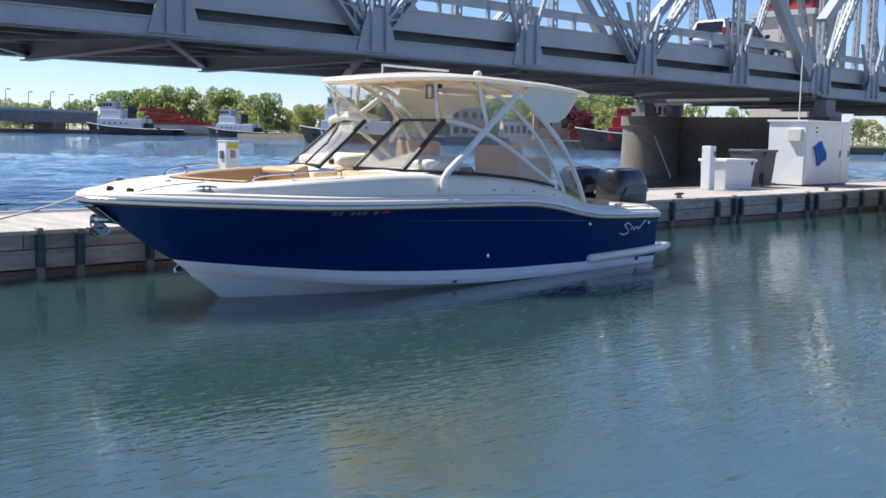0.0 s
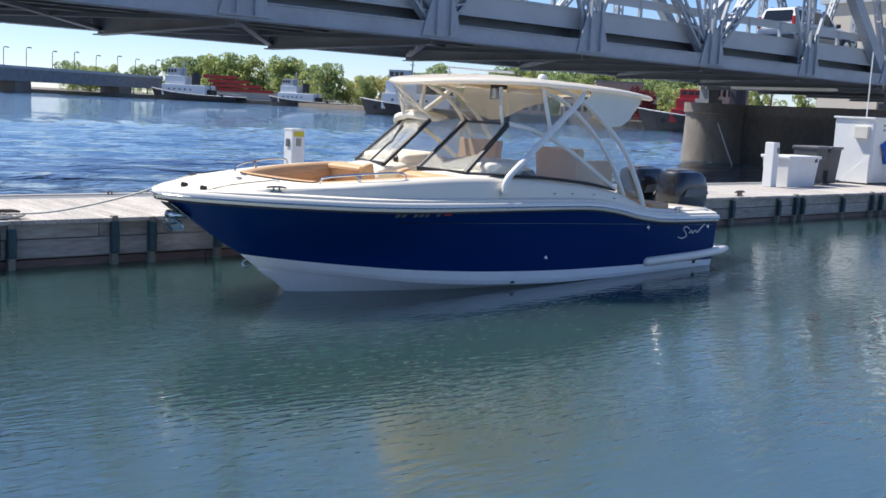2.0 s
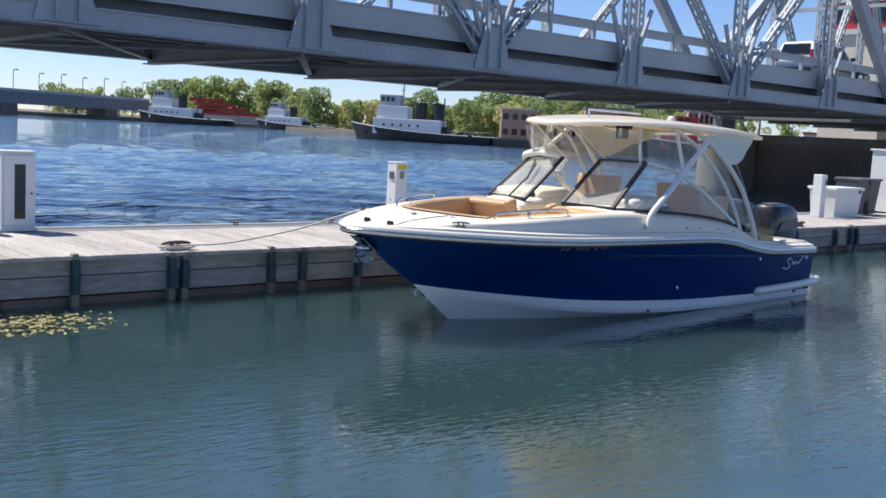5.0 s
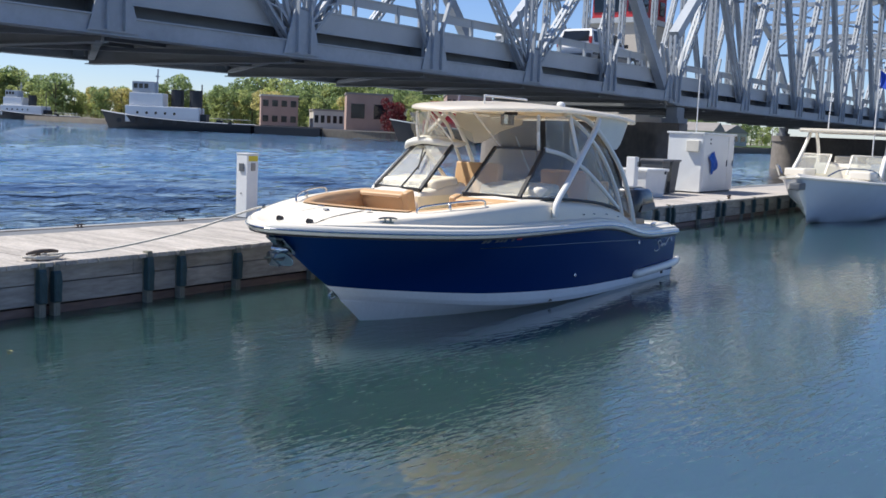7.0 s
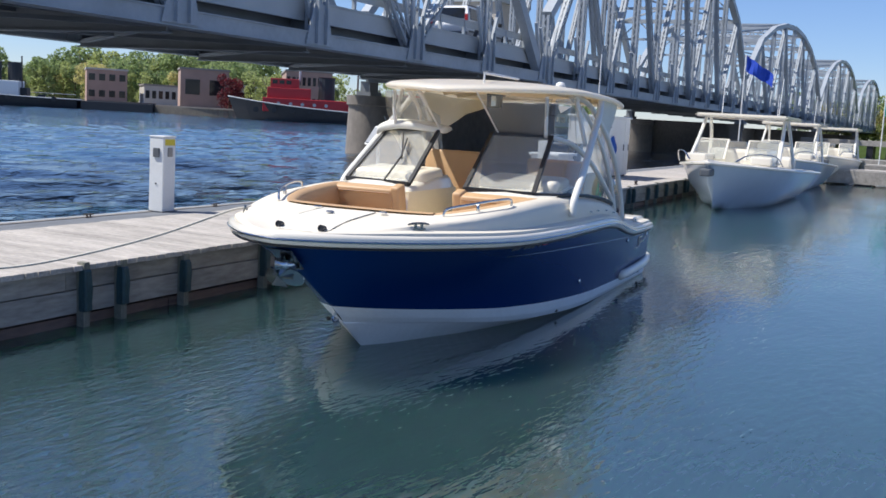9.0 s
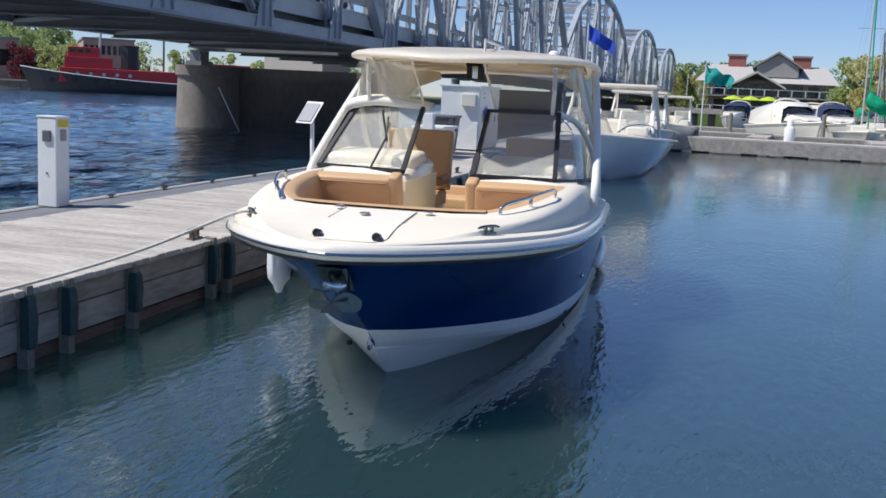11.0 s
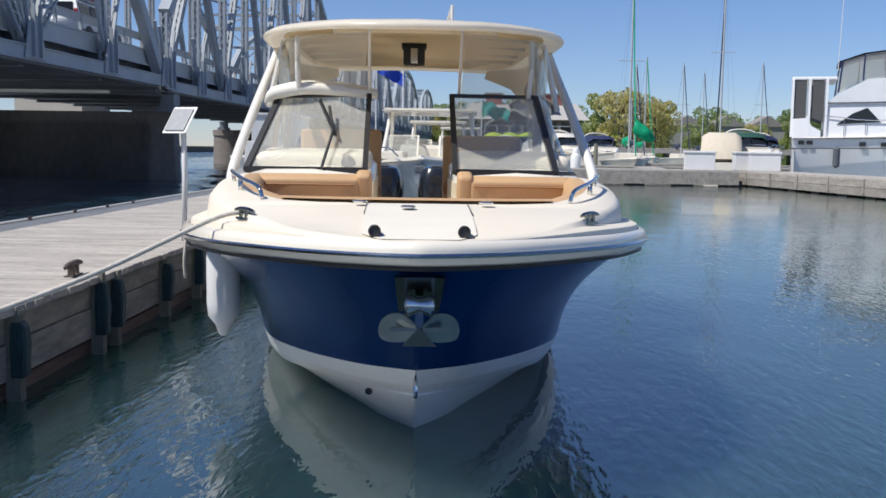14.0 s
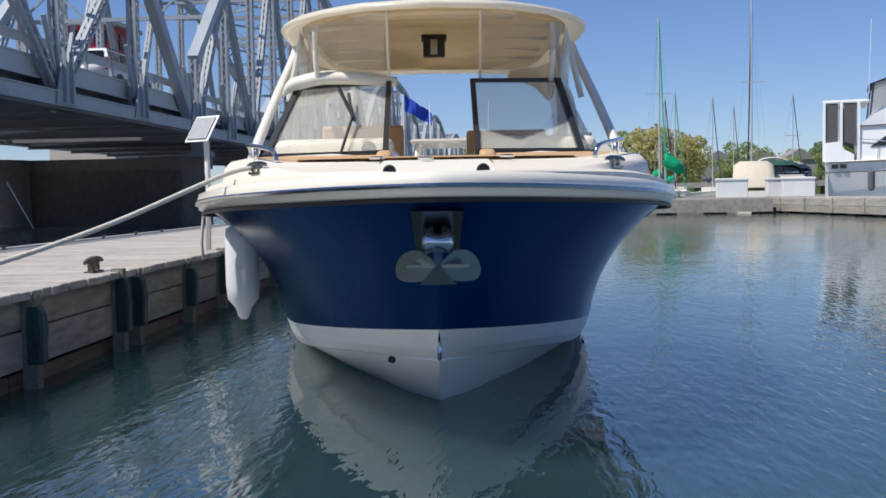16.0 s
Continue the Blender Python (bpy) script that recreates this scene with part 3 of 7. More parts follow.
# ---- main dock ----
DOCK_TURN, DOCK_X0, DOCK_L, DOCK_W, DOCK_Z = 3.6, -11.0, 64.0, 3.1, 0.60
dock_m = pose(7.0, 13.38, 0, 0, 0, DOCK_TURN)  # origin on the front edge, at the waterline
dock = thing("dock", "weathered grey timber dock with plank deck and vertical posts", "dock", (7.0, 13.38, 0), DOCK_TURN, kind="structure")
d0, d1 = DOCK_X0 - 7, DOCK_L - 18
part("core", boxes(((d0, 0.19, -1.5), (d1, DOCK_W - 0.14, DOCK_Z - 0.06))), TIMBER, dock)
rng = random.Random(3)
face_mesh = {}
for row in range(4):
    # two sound boards, then older ones set back under a gap
    lo, hi = ((0.362, 0.592), (0.125, 0.352), (-0.12, 0.095), (-0.36, -0.13))[row]
    back = 0.0 if row < 2 else 0.045
    x = d0 + rng.uniform(0, 2)
    while x < d1:
        L = rng.choice((3.6, 4.2, 4.8))
        L = min(L, d1 - x)
        key = (row, round(L, 2))
        if key not in face_mesh:
            face_mesh[key] = mesh_of("face_plank", box(bmesh.new(), (0, 0.06, lo), (L - 0.012, 0.14, hi), None, 0.008), TIMBER if row < 2 else TIMBER_LOW)
        ob = new("face_plank", face_mesh[key])
        ob.parent = dock
        ob.location = (x, rng.uniform(-0.012, 0.0) + back, 0)
        x += L
for lo, hi in ((DOCK_Z - 0.16, DOCK_Z - 0.01), (DOCK_Z - 0.4, DOCK_Z - 0.17)):
    part("back_plank", boxes(((d0, DOCK_W - 0.14, lo), (d1, DOCK_W - 0.06, hi))), TIMBER, dock)
def face_post(k):
    """A pale timber post with a dark rubber strip bolted over its upper part."""
    top, lean = (0.60, 0.57, 0.625)[k], (0.0, 0.006, -0.005)[k]
    wood = bmesh.new()
    rings = []
    for z, h in ((-1.2, 0.036), (0.1, 0.04), (top - 0.09, 0.042), (top - 0.03, 0.038), (top, 0.033)):
        rings.append([(lean * z - h, -0.035, z), (lean * z + h, -0.035, z), (lean * z + h, 0.055, z), (lean * z - h, 0.055, z)])
    wood = loft(rings, True, True)
    strip = loft([[(lean * z + x * w, y * d, z) for x, y in ((-1, 0.3), (-1, -0.8), (-0.75, -1), (0.75, -1), (1, -0.8), (1, 0.3))] for z, w, d in ((0.15, 0.043, 0.055), (0.165, 0.049, 0.072), (0.25, 0.047, 0.07), (0.36, 0.051, 0.078), (0.46, 0.046, 0.068), (top - 0.09, 0.045, 0.06), (top - 0.07, 0.042, 0.045))], True, True)
    return mesh_of("face_post", wood, PILE_LOW), mesh_of("rubber_strip", strip, PILE)


post_mesh = [face_post(k) for k in range(3)]
post_xs = [1.38, 2.6, 2.78, 4.05, 4.55, 5.5, 6.97, 7.32, 8.73, 9.9, 11.0, 12.4, 12.8, 14.2, 15.6, 16.5, 17.67, 19.48, 20.2, 20.5, 22.34, 23.8, 24.27, 25.9, 26.94, 28.2, 29.5, 30.9, 31.3, 32.8, 34.3]
post_xs = [-10 + 1.4 * k for k in range(8)] + post_xs + [35.8 + 1.5 * k for k in range(11)]
post_xs = [x - 7.0 for x in post_xs]
for k, x in enumerate(post_xs):
    body, foot = post_mesh[k % 3]
    a = new("face_post", body)
    a.parent = dock
    a.location = (x, 0, 0)
    b = new("rubber_strip", foot)
    b.parent = dock
    b.location = (x, 0, 0)
part("edge_cap", boxes(((d0, 0.0, DOCK_Z - 0.05), (d1, 0.13, DOCK_Z - 0.004))), TIMBER, dock)
# boards coloured dark to stand for the shade band along the back
for k in range(3):
    y = DOCK_W - 0.66 + 0.195 * k
    part("border_board", boxes(((d0, y, DOCK_Z - 0.05), (d1, y + 0.188, DOCK_Z - 0.012 - 0.004 * k)), bevel=0.006), BORDER_SHADE, dock, "border board along the dock's back, darkened for a band of shade")
part("bull_rail", boxes(((d0, DOCK_W - 0.075, DOCK_Z - 0.08), (d1, DOCK_W, DOCK_Z - 0.005)), bevel=0.01), PALE, dock, "pale metal edge along the dock's back")


# ---- the moored boat ----
boat = thing("motorboat", "navy blue bowrider motorboat with white hardtop and tan seats", "boat", (3.543, 10.585, 0.0), 6.5)

LEN = 8.62
sheer_b = table([(0.08, 0.0), (0.105, 0.10), (0.16, 0.22), (0.26, 0.38), (0.43, 0.56), (0.66, 0.76), (0.96, 0.97), (1.3, 1.13), (1.7, 1.27), (2.2, 1.37), (2.8, 1.43), (3.6, 1.46), (5, 1.455), (7, 1.41), (LEN, 1.33)])
sheer_z = table([(-0.1, 1.185), (1, 1.147), (2.3, 1.10), (4, 1.07), (5.3, 1.04), (5.9, 0.98), (6.5, 0.87), (7.1, 0.80), (LEN, 0.745)])
mid_b = table([(0.62, 0.0), (0.9, 0.30), (1.3, 0.56), (1.8, 0.79), (2.5, 1.03), (3.3, 1.20), (4.5, 1.31), (6, 1.355), (LEN, 1.31)])
mid_f = 0.45
boot_b = table([(1.07, 0.0), (1.3, 0.24), (1.7, 0.48), (2.2, 0.72), (3, 1.0), (4, 1.18), (5.5, 1.29), (LEN, 1.29)])
boot_z = table([(1.07, 0.47), (2, 0.375), (3, 0.29), (5, 0.19), (LEN, 0.10)])
chine_b = table([(1.30, 0.0), (1.6, 0.26), (2.1, 0.55), (3, 0.91), (4, 1.11), (5.5, 1.24), (LEN, 1.25)])
chine_z = table([(1.30, 0.29), (2, 0.235), (3, 0.13), (4, 0.06), (5, 0.02), (LEN, -0.03)])
keel_z = table([(1.52, 0.13), (1.72, -0.03), (2.2, -0.27), (3, -0.40), (LEN, -0.48)])
STN = [(k / 44) ** 1.5 for k in range(45)]


def row(u0, b, z, side):
    return [Vector((u0 + (LEN - u0) * s, side * b(u0 + (LEN - u0) * s), z(u0 + (LEN - u0) * s))) for s in STN]


def mid_z(u):
    return boot_z(max(u, 1.07)) + (sheer_z(u) - boot_z(max(u, 1.07))) * (mid_f if u > 1.1 else mid_f - 0.07 * (1.1 - u))


def hull_rows(side):
    s, m, b = row(0.08, sheer_b, lambda u: sheer_z(u) - 0.02, side), row(0.62, mid_b, mid_z, side), row(1.07, boot_b, boot_z, side)
    rows = []
    for k in range(11):
        t = k / 10
        w0, w1, w2 = (1 - t) * (1 - 2 * t), 4 * t * (1 - t), t * (2 * t - 1)
        rows.append([w0 * a + w1 * c + w2 * d for a, c, d in zip(s, m, b)])
    return rows


bm = bmesh.new()
for side in (-1, 1):
    t = loft(hull_rows(side))
    me = bpy.data.meshes.new("tmp")
    t.to_mesh(me)
    t.free()
    bm.from_mesh(me)
    bpy.data.meshes.remove(me)
weld(bm, 0.002)
part("hull", bm, NAVY, boat, "glossy navy blue hull topsides", True)
bm = bmesh.new()
for side in (-1, 1):
    bt, ch, ke = row(1.07, boot_b, boot_z, side), row(1.30, chine_b, chine_z, side), row(1.52, lambda u: 0.0, keel_z, side)
    lip = [a * 0.35 + c * 0.65 + Vector((0, side * 0.012, 0.0)) for a, c in zip(bt, ch)]
    inner = [c + Vector((0, -side * 0.05 * min(1, s * 9), -0.012)) for c, s in zip(ch, STN)]
    t = loft([bt, lip, ch, inner, [a * 0.5 + b * 0.5 for a, b in zip(inner, ke)], ke])
    me = bpy.data.meshes.new("tmp")
    t.to_mesh(me)
    t.free()
    bm.from_mesh(me)
    bpy.data.meshes.remove(me)
weld(bm, 0.002)
part("hull_bottom", bm, BOTTOM, boat, "white hull bottom with a hard chine")
# transom
rows_p, rows_s = hull_rows(1), hull_rows(-1)
end = [r[-1] for r in rows_s] + [Vector((LEN, -1.25, -0.03)), Vector((LEN, 0, -0.48)), Vector((LEN, 1.25, -0.03))] + [r[-1] for r in rows_p[::-1]]
bm = bmesh.new()
bm.faces.new([bm.verts.new(p + Vector((0.0, 0, 0))) for p in end])
part("transom", bm, NAVY, boat)


def along(f, u0, u1, n):
    return [f(u0 + (u1 - u0) * (k / (n - 1)) ** 1.7) for k in range(n)]


def rim(off, dz):
    """The boat's outline at the sheer, from the starboard stern round the bow to the port stern."""
    st = along(lambda u: Vector((u, -sheer_b(u), sheer_z(u))), 0.08, LEN, 60)[::-1]
    pts = st[:-1] + [Vector((p.x, -p.y, p.z)) for p in st[::-1]]
    out = []
    for k, p in enumerate(pts):
        d = pts[min(k + 1, len(pts) - 1)] - pts[max(0, k - 1)]
        nrm = Vector((d.y, -d.x, 0))
        nrm = nrm.normalized() if nrm.length > 1e-6 else Vector((-1, 0, 0))
        nrm = -nrm if nrm.dot(Vector((p.x - 4, p.y, 0))) < 0 else nrm
        out.append(p + nrm * off + Vector((0, 0, dz)))
    return out


rings = [rim(a, b) for a, b in ((0.0, -0.06), (0.035, -0.045), (0.045, 0.0), (0.035, 0.035), (0.0, 0.045))]
part("rub_rail", loft(rings), WHITE, boat, "white rub rail", True)
part("rub_rail_insert", tube(rim(0.047, -0.012), 0.011, 6), STEEL, boat, "stainless rub rail strip")
part("rail_shadow_line", tube(rim(0.012, -0.068), 0.010, 6), RUB, boat, "thin black line under the rub rail")

# ---- deck and cockpit ----
deck_in_z = table([(-0.1, 1.175), (0.2, 1.185), (0.42, 1.20), (0.7, 1.255), (1.0, 1.285), (1.4, 1.31), (2.3, 1.375), (3.3, 1.41), (4.3, 1.385), (5.4, 1.30), (6.1, 1.19), (6.6, 1.03), (6.9, 0.94), (LEN, 0.85)])
open_b = table([(1.40, 0.50), (1.46, 0.68), (1.62, 0.82), (2.0, 0.99), (2.5, 1.10), (3.35, 1.17), (7.7, 1.13)])
U1, U2 = 1.40, 7.75
stations = [0.08, 0.09, 0.105, 0.13, 0.16, 0.2, 0.25, 0.32, 0.42, 0.56, 0.72, 0.9, 1.08, 1.25, U1 - 0.002, U1, 1.43, 1.47, 1.53, 1.62, 1.75, 1.95, 2.2, 2.5, 2.8, 3.1, 3.4, 3.8, 4.2, 4.6, 5.0, 5.3, 5.6, 5.9, 6.2, 6.5, 6.8, 7.1, 7.4, U2, U2 + 0.002, 8.0, 8.3, LEN]
bm = bmesh.new()
for side in (-1, 1):
    rows = []
    for u in stations:
        b, z, zi = sheer_b(u), sheer_z(u), deck_in_z(u)
        w = open_b(u) if U1 <= u <= U2 else 0.0
        w = min(w, b * 0.9)
        k = min(1.0, b / 0.9)
        lip = min(1.0, 0.4 + 0.6 * b / 0.9)
        rise = max(0.0, zi - z - 0.08)
        r = [(b, z + 0.03 * lip), (b - 0.012 * k, z + 0.07 * lip), (b - 0.05 * k, z + 0.082 * lip), (b - 0.10 * k, z + 0.086 * lip), (b - 0.115 * k, z + 0.089 * lip + 0.62 * rise), (max(w, b - 0.15 * k), z + 0.084 * lip + 0.88 * rise)]
        b2 = r[-1][0]
        r += [(w + (b2 - w) * 0.5, zi - 0.003), (w, zi)]
        rows.append([Vector((u, side * v, zz)) for v, zz in r])
    t = loft(rows)
    me = bpy.data.meshes.new("tmp")
    t.to_mesh(me)
    t.free()
    bm.from_mesh(me)
    bpy.data.meshes.remove(me)
weld(bm, 0.0015)
ob = part("deck", bm, DECK, boat, "white moulded foredeck and coaming", True, crease=50)
SOLE = 0.5


def sole_z(u):
    return 0.82 if u < 3.2 else SOLE


bm = bmesh.new()
for side in (-1, 1):
    us = [u for u in stations if U1 <= u <= U2]
    t = loft([[Vector((u, side * open_b(u), deck_in_z(u))) for u in us], [Vector((u, side * min(open_b(u) * 0.985, mid_b(u) - 0.06 if u < 3.2 else boot_b(u) - 0.06), sole_z(u))) for u in us], [Vector((u, 0, sole_z(u))) for u in us]])
    me = bpy.data.meshes.new("tmp")
    t.to_mesh(me)
    t.free()
    bm.from_mesh(me)
    bpy.data.meshes.remove(me)
for u in (U1, U2):
    b, z = open_b(u), deck_in_z(u)
    bm.faces.new([bm.verts.new(p) for p in ((u, -b, z), (u, b, z), (u, b * 0.85, sole_z(u)), (u, -b * 0.85, sole_z(u)))])
weld(bm, 0.0015)
part("cockpit_liner", bm, WHITE, boat, "white cockpit liner and sole")


def cushion(outline, z0, z1, name, parent, material=TAN, r=0.03):
    """A padded slab over an outline in plan."""
    c = Vector((sum(p[0] for p in outline) / len(outline), sum(p[1] for p in outline) / len(outline)))
    rings = []
    for f, z in ((r, z0), (0, z0 + r), (0, z1 - r), (r * 0.35, z1 - r * 0.3), (r, z1)):
        rings.append([(p[0] + (c.x - p[0]) * f / max(0.12, (Vector(p) - c).length), p[1] + (c.y - p[1]) * f / max(0.12, (Vector(p) - c).length), z) for p in outline])
    return part(name, loft(rings, True, True), material, parent, smooth=True)


def padded(size, m, name, parent, material=TAN, r=0.035):
    sx, sy, sz = size
    bm = box(bmesh.new(), (-sx / 2, -sy / 2, -sz / 2), (sx / 2, sy / 2, sz / 2))
    bmesh.ops.bevel(bm, geom=list(bm.edges), offset=min(r, min(size) * 0.45), segments=3, affect="EDGES", profile=0.6)
    return part(name, bm, material, parent, smooth=True, at=m)


for side in (-1, 1):
    us = [1.52 + (3.22 - 1.52) * k / 12 for k in range(13)]
    # side bolster that follows the opening, down from the deck edge
    rows = []
    for dz, dv in ((0.03, 0.03), (0.035, -0.05), (0.0, -0.09), (-0.30, -0.14), (-0.30, 0.0)):
        rows.append([Vector((u, side * (open_b(u) + dv - 0.02), deck_in_z(u) + dz - 0.03)) for u in us])
    part("side_bolster", loft(rows), TAN, boat, "tan vinyl side bolster", True)
    out = [(u, side * (open_b(u) - 0.12)) for u in us] + [(3.2, side * 0.36), (1.95, side * 0.36)]
    out = out if side > 0 else out[::-1]
    cushion(out, 0.86, 1.0, "bow_seat_cushion", boat)
    bk = padded((0.16, 0.72, 0.38), pose(3.14, side * 0.74, 1.22, 0, -14, 0), "lounge_backrest", boat)
    part("piping", tube([(-0.085, -0.32, 0.15), (-0.085, 0.32, 0.15)], 0.008, 6), TAN_DARK, bk)
    padded((0.12, 0.62, 0.14), pose(3.0, side * 0.74, 1.05, 0, -14, 0), "lounge_lumbar", boat)
    padded((0.17, 0.11, 0.46), pose(3.15, side * 0.355, 1.21, 0, -14, 0), "backrest_wing", boat)
    rows = []
    # console: cream moulding behind the windshield, white cowl on top
    prof = [(3.24, 0.5, 1.0), (3.24, 1.30, 1.0), (3.36, 1.41, 0.98), (3.62, 1.44, 0.96), (4.05, 1.50, 0.9), (4.45, 1.52, 0.86), (4.62, 1.38, 0.86), (4.66, 0.5, 0.86)]
    for u, z, w in prof:
        vo = (1.24 if u > 3.4 else 1.16) if z > 1.0 else 0.9
        rows.append([Vector((u, side * v, z - dz)) for v, dz in ((0.30, 0.5 if z > 1 else 0), (0.30, 0.05), (0.335, 0.012), (0.42, 0.0), (0.75, -0.02), (vo - 0.12, 0.0), (vo, 0.04))])
    part("console", loft(rows), WHITE, boat, "white moulded console", True)
    part("console_wall", boxes(((3.26, side * 0.295, SOLE), (4.64, side * 0.345, 1.36))), CREAM, boat)
    part("dash_panel", boxes(((4.36, side * 0.4, 1.2), (4.68, side * 1.05, 1.46)), bevel=0.03), GREY, boat)
# forward cushion across the bow
cushion([(1.45, -0.66), (1.62, -0.8), (1.95, -0.84), (1.95, 0.84), (1.62, 0.8), (1.45, 0.66)], 0.86, 1.0, "bow_seat_cushion", boat)
rows = [[Vector((1.43 + du + 0.10 * (abs(v) / 0.75) ** 3, v, 1.315 + dz)) for v in np.linspace(-0.74, 0.74, 15)] for du, dz in ((-0.05, 0.012), (0.02, 0.022), (0.06, -0.01), (0.08, -0.26), (-0.02, -0.26))]
part("side_bolster", loft(rows), TAN, boat, "tan vinyl bolster", True)
# foredeck hatch, its seams, lights and fittings
def deck_z(u):
    return deck_in_z(u) + 0.002


rows = [[Vector((u, v * (0.26 if u > 0.5 else 0.18 + 0.08 * (u - 0.42) / 0.08), deck_z(u) + dz)) for v in (-1, -0.4, 0.4, 1)] for u, dz in ((0.42, 0.0), (0.5, 0.004), (0.6, 0.005), (0.8, 0.005), (1.1, 0.005), (1.33, 0.004))]
part("anchor_hatch", loft(rows), NONSKID, boat, "white nonskid anchor locker hatch")
for v in (-0.265, 0.265):
    bm = bmesh.new()
    for a, c in ((0.9, 1.1), (1.1, 1.33)):
        beam(bm, (a, v, deck_z(a) + 0.004), (c, v, deck_z(c) + 0.004), 0.004, 0.004)
    part("hatch_seam", bm, GREY, boat)
for v in (-0.2, 0.2):
    m = Matrix.Translation((0.46, v, deck_z(0.46) + 0.026)) @ Euler((0, radians(-80), 0)).to_matrix().to_4x4()
    part("docking_light", lathe([(0.027, -0.05), (0.029, 0.006), (0.022, 0.008), (0.018, 0.0)], 14, m), RUB, boat, "round black docking light")
for u, v in ((1.28, -0.36), (1.28, 0.30), (1.06, 0.05)):
    part("deck_latch", lathe([(0.035, 0), (0.04, 0.008), (0.03, 0.014)], 12, Matrix.Translation((u, v, deck_z(u) + 0.012))), STEEL, boat, "small stainless deck latch")


def cleat(at, turn, parent, material, s=1.0):
    c = new("cleat")
    c.parent = parent
    bm = tube(smooth_line([(-0.12 * s, 0, 0.045 * s), (-0.05 * s, 0, 0.055 * s), (0.05 * s, 0, 0.055 * s), (0.12 * s, 0, 0.045 * s)], 8), [0.008 * s, 0.012 * s, 0.013 * s, 0.013 * s, 0.013 * s, 0.013 * s, 0.012 * s, 0.008 * s])
    for x in (-0.035, 0.035):
        box(bm, (x * s - 0.012 * s, -0.012 * s, 0), (x * s + 0.012 * s, 0.012 * s, 0.05 * s))
    box(bm, (-0.07 * s, -0.022 * s, -0.004), (0.07 * s, 0.022 * s, 0.008))
    bpy.data.objects.remove(c)
    return part("cleat", bm, material, parent, smooth=False, at=pose(*at, 0, 0, turn))


for side in (-1, 1):
    cleat((0.95, side * 0.85, sheer_z(0.95) + 0.098), side * 35, boat, PLATE, 0.85)
    cleat((7.6, side * 1.3, sheer_z(7.6) + 0.085), 0, boat, STEEL)
    rail = smooth_line([(1.50, side * 0.84, deck_in_z(1.5)), (1.54, side * 0.87, deck_in_z(1.55) + 0.06), (1.8, side * 1.0, deck_in_z(1.8) + 0.078), (2.2, side * 1.12, deck_in_z(2.2) + 0.078), (2.42, side * 1.15, deck_in_z(2.4) + 0.06), (2.45, side * 1.15, deck_in_z(2.45))], 26)
    bm = tube(rail, 0.012, 8)
    box(bm, (1.88, side * 1.02 - 0.012, deck_in_z(1.9) - 0.02), (1.91, side * 1.02 + 0.012, deck_in_z(1.9) + 0.07))
    part("grab_rail", bm, STEEL, boat, "stainless bow grab rail", True)

# ---- windshield ----
def pane(corners, name="windshield_pane"):
    ob = part(name, sheet(corners, 0.008), GLASS, boat)
    ob.visible_shadow = False
    return ob


def frame_bar(p, q, w, glass):
    bm = bmesh.new()
    beam(bm, p, q, w, w)
    return part("frame_bar", bm, RUB, glass)


for side in (-1, 1):
    S = lambda u, v, z: (u, side * v, z)
    bl, tl, tr, brr = S(3.39, 0.30, 1.435), S(4.17, 0.30, 2.03), S(4.24, 0.98, 2.03), S(3.46, 1.05, 1.43)
    if side > 0:
        bl, tl, tr, brr = S(3.39, 0.36, 1.435), S(4.17, 0.36, 2.03), S(4.34, 1.09, 2.01), S(3.66, 1.26, 1.43)
    glass = pane([bl, tl, tr, brr])
    for p, q, w in ((bl, tl, 0.04), (tl, tr, 0.032), (tr, brr, 0.045), (brr, bl, 0.05)):
        frame_bar(p, q, w, glass)
    top = [Vector(S(*a)) for a in ((tr[0], abs(tr[1]), tr[2]), (4.62, 1.12, 1.95), (5.1, 1.23, 1.74), (5.6, 1.29, 1.46), (6.05, 1.31, 1.22))]
    bot = [Vector(S(*a)) for a in ((brr[0], abs(brr[1]), 1.43), (3.8, 1.24 if side < 0 else 1.285, 1.42), (4.5, 1.30, 1.39), (5.4, 1.32, 1.31), (6.05, 1.31, 1.21))]
    top, bot = smooth_line(top, 14), smooth_line(bot, 14)
    o = part("side_pane", loft([top, bot]), GLASS, boat, smooth=True)
    o.visible_shadow = False
    part("side_frame", tube(bot, 0.02, 6), RUB, o)
    part("side_top_trim", tube(top, 0.03, 8), TUBE if side < 0 else CANVAS, o)
# black centre door stop, wiper and mirror-black horn details on the port side
bm = tube([(3.42, 0.68, 1.45), (3.72, 0.62, 1.72), (3.95, 0.66, 1.92)], 0.012, 6)
beam(bm, (3.70, 0.60, 1.70), (4.02, 0.74, 1.97), 0.015, 0.03)
part("wiper", bm, RUB, boat, "black windshield wiper")
part("compass", lathe([(0.05, 0), (0.07, 0.03), (0.06, 0.07), (0.02, 0.095)], 14, Matrix.Translation((3.75, 0.5, 1.45))), RUB, boat, "black dash compass", True)

# ---- hardtop ----
top_half = table([(2.80, 0.50), (2.84, 0.72), (2.9, 0.86), (3.0, 0.97), (3.2, 1.05), (3.6, 1.12), (5, 1.17), (6.4, 1.15), (6.9, 1.02), (7.05, 0.78), (7.1, 0.45)])
top_z = table([(3.25, 2.465), (3.6, 2.515), (4.6, 2.60), (5.8, 2.585), (7.3, 2.485)])


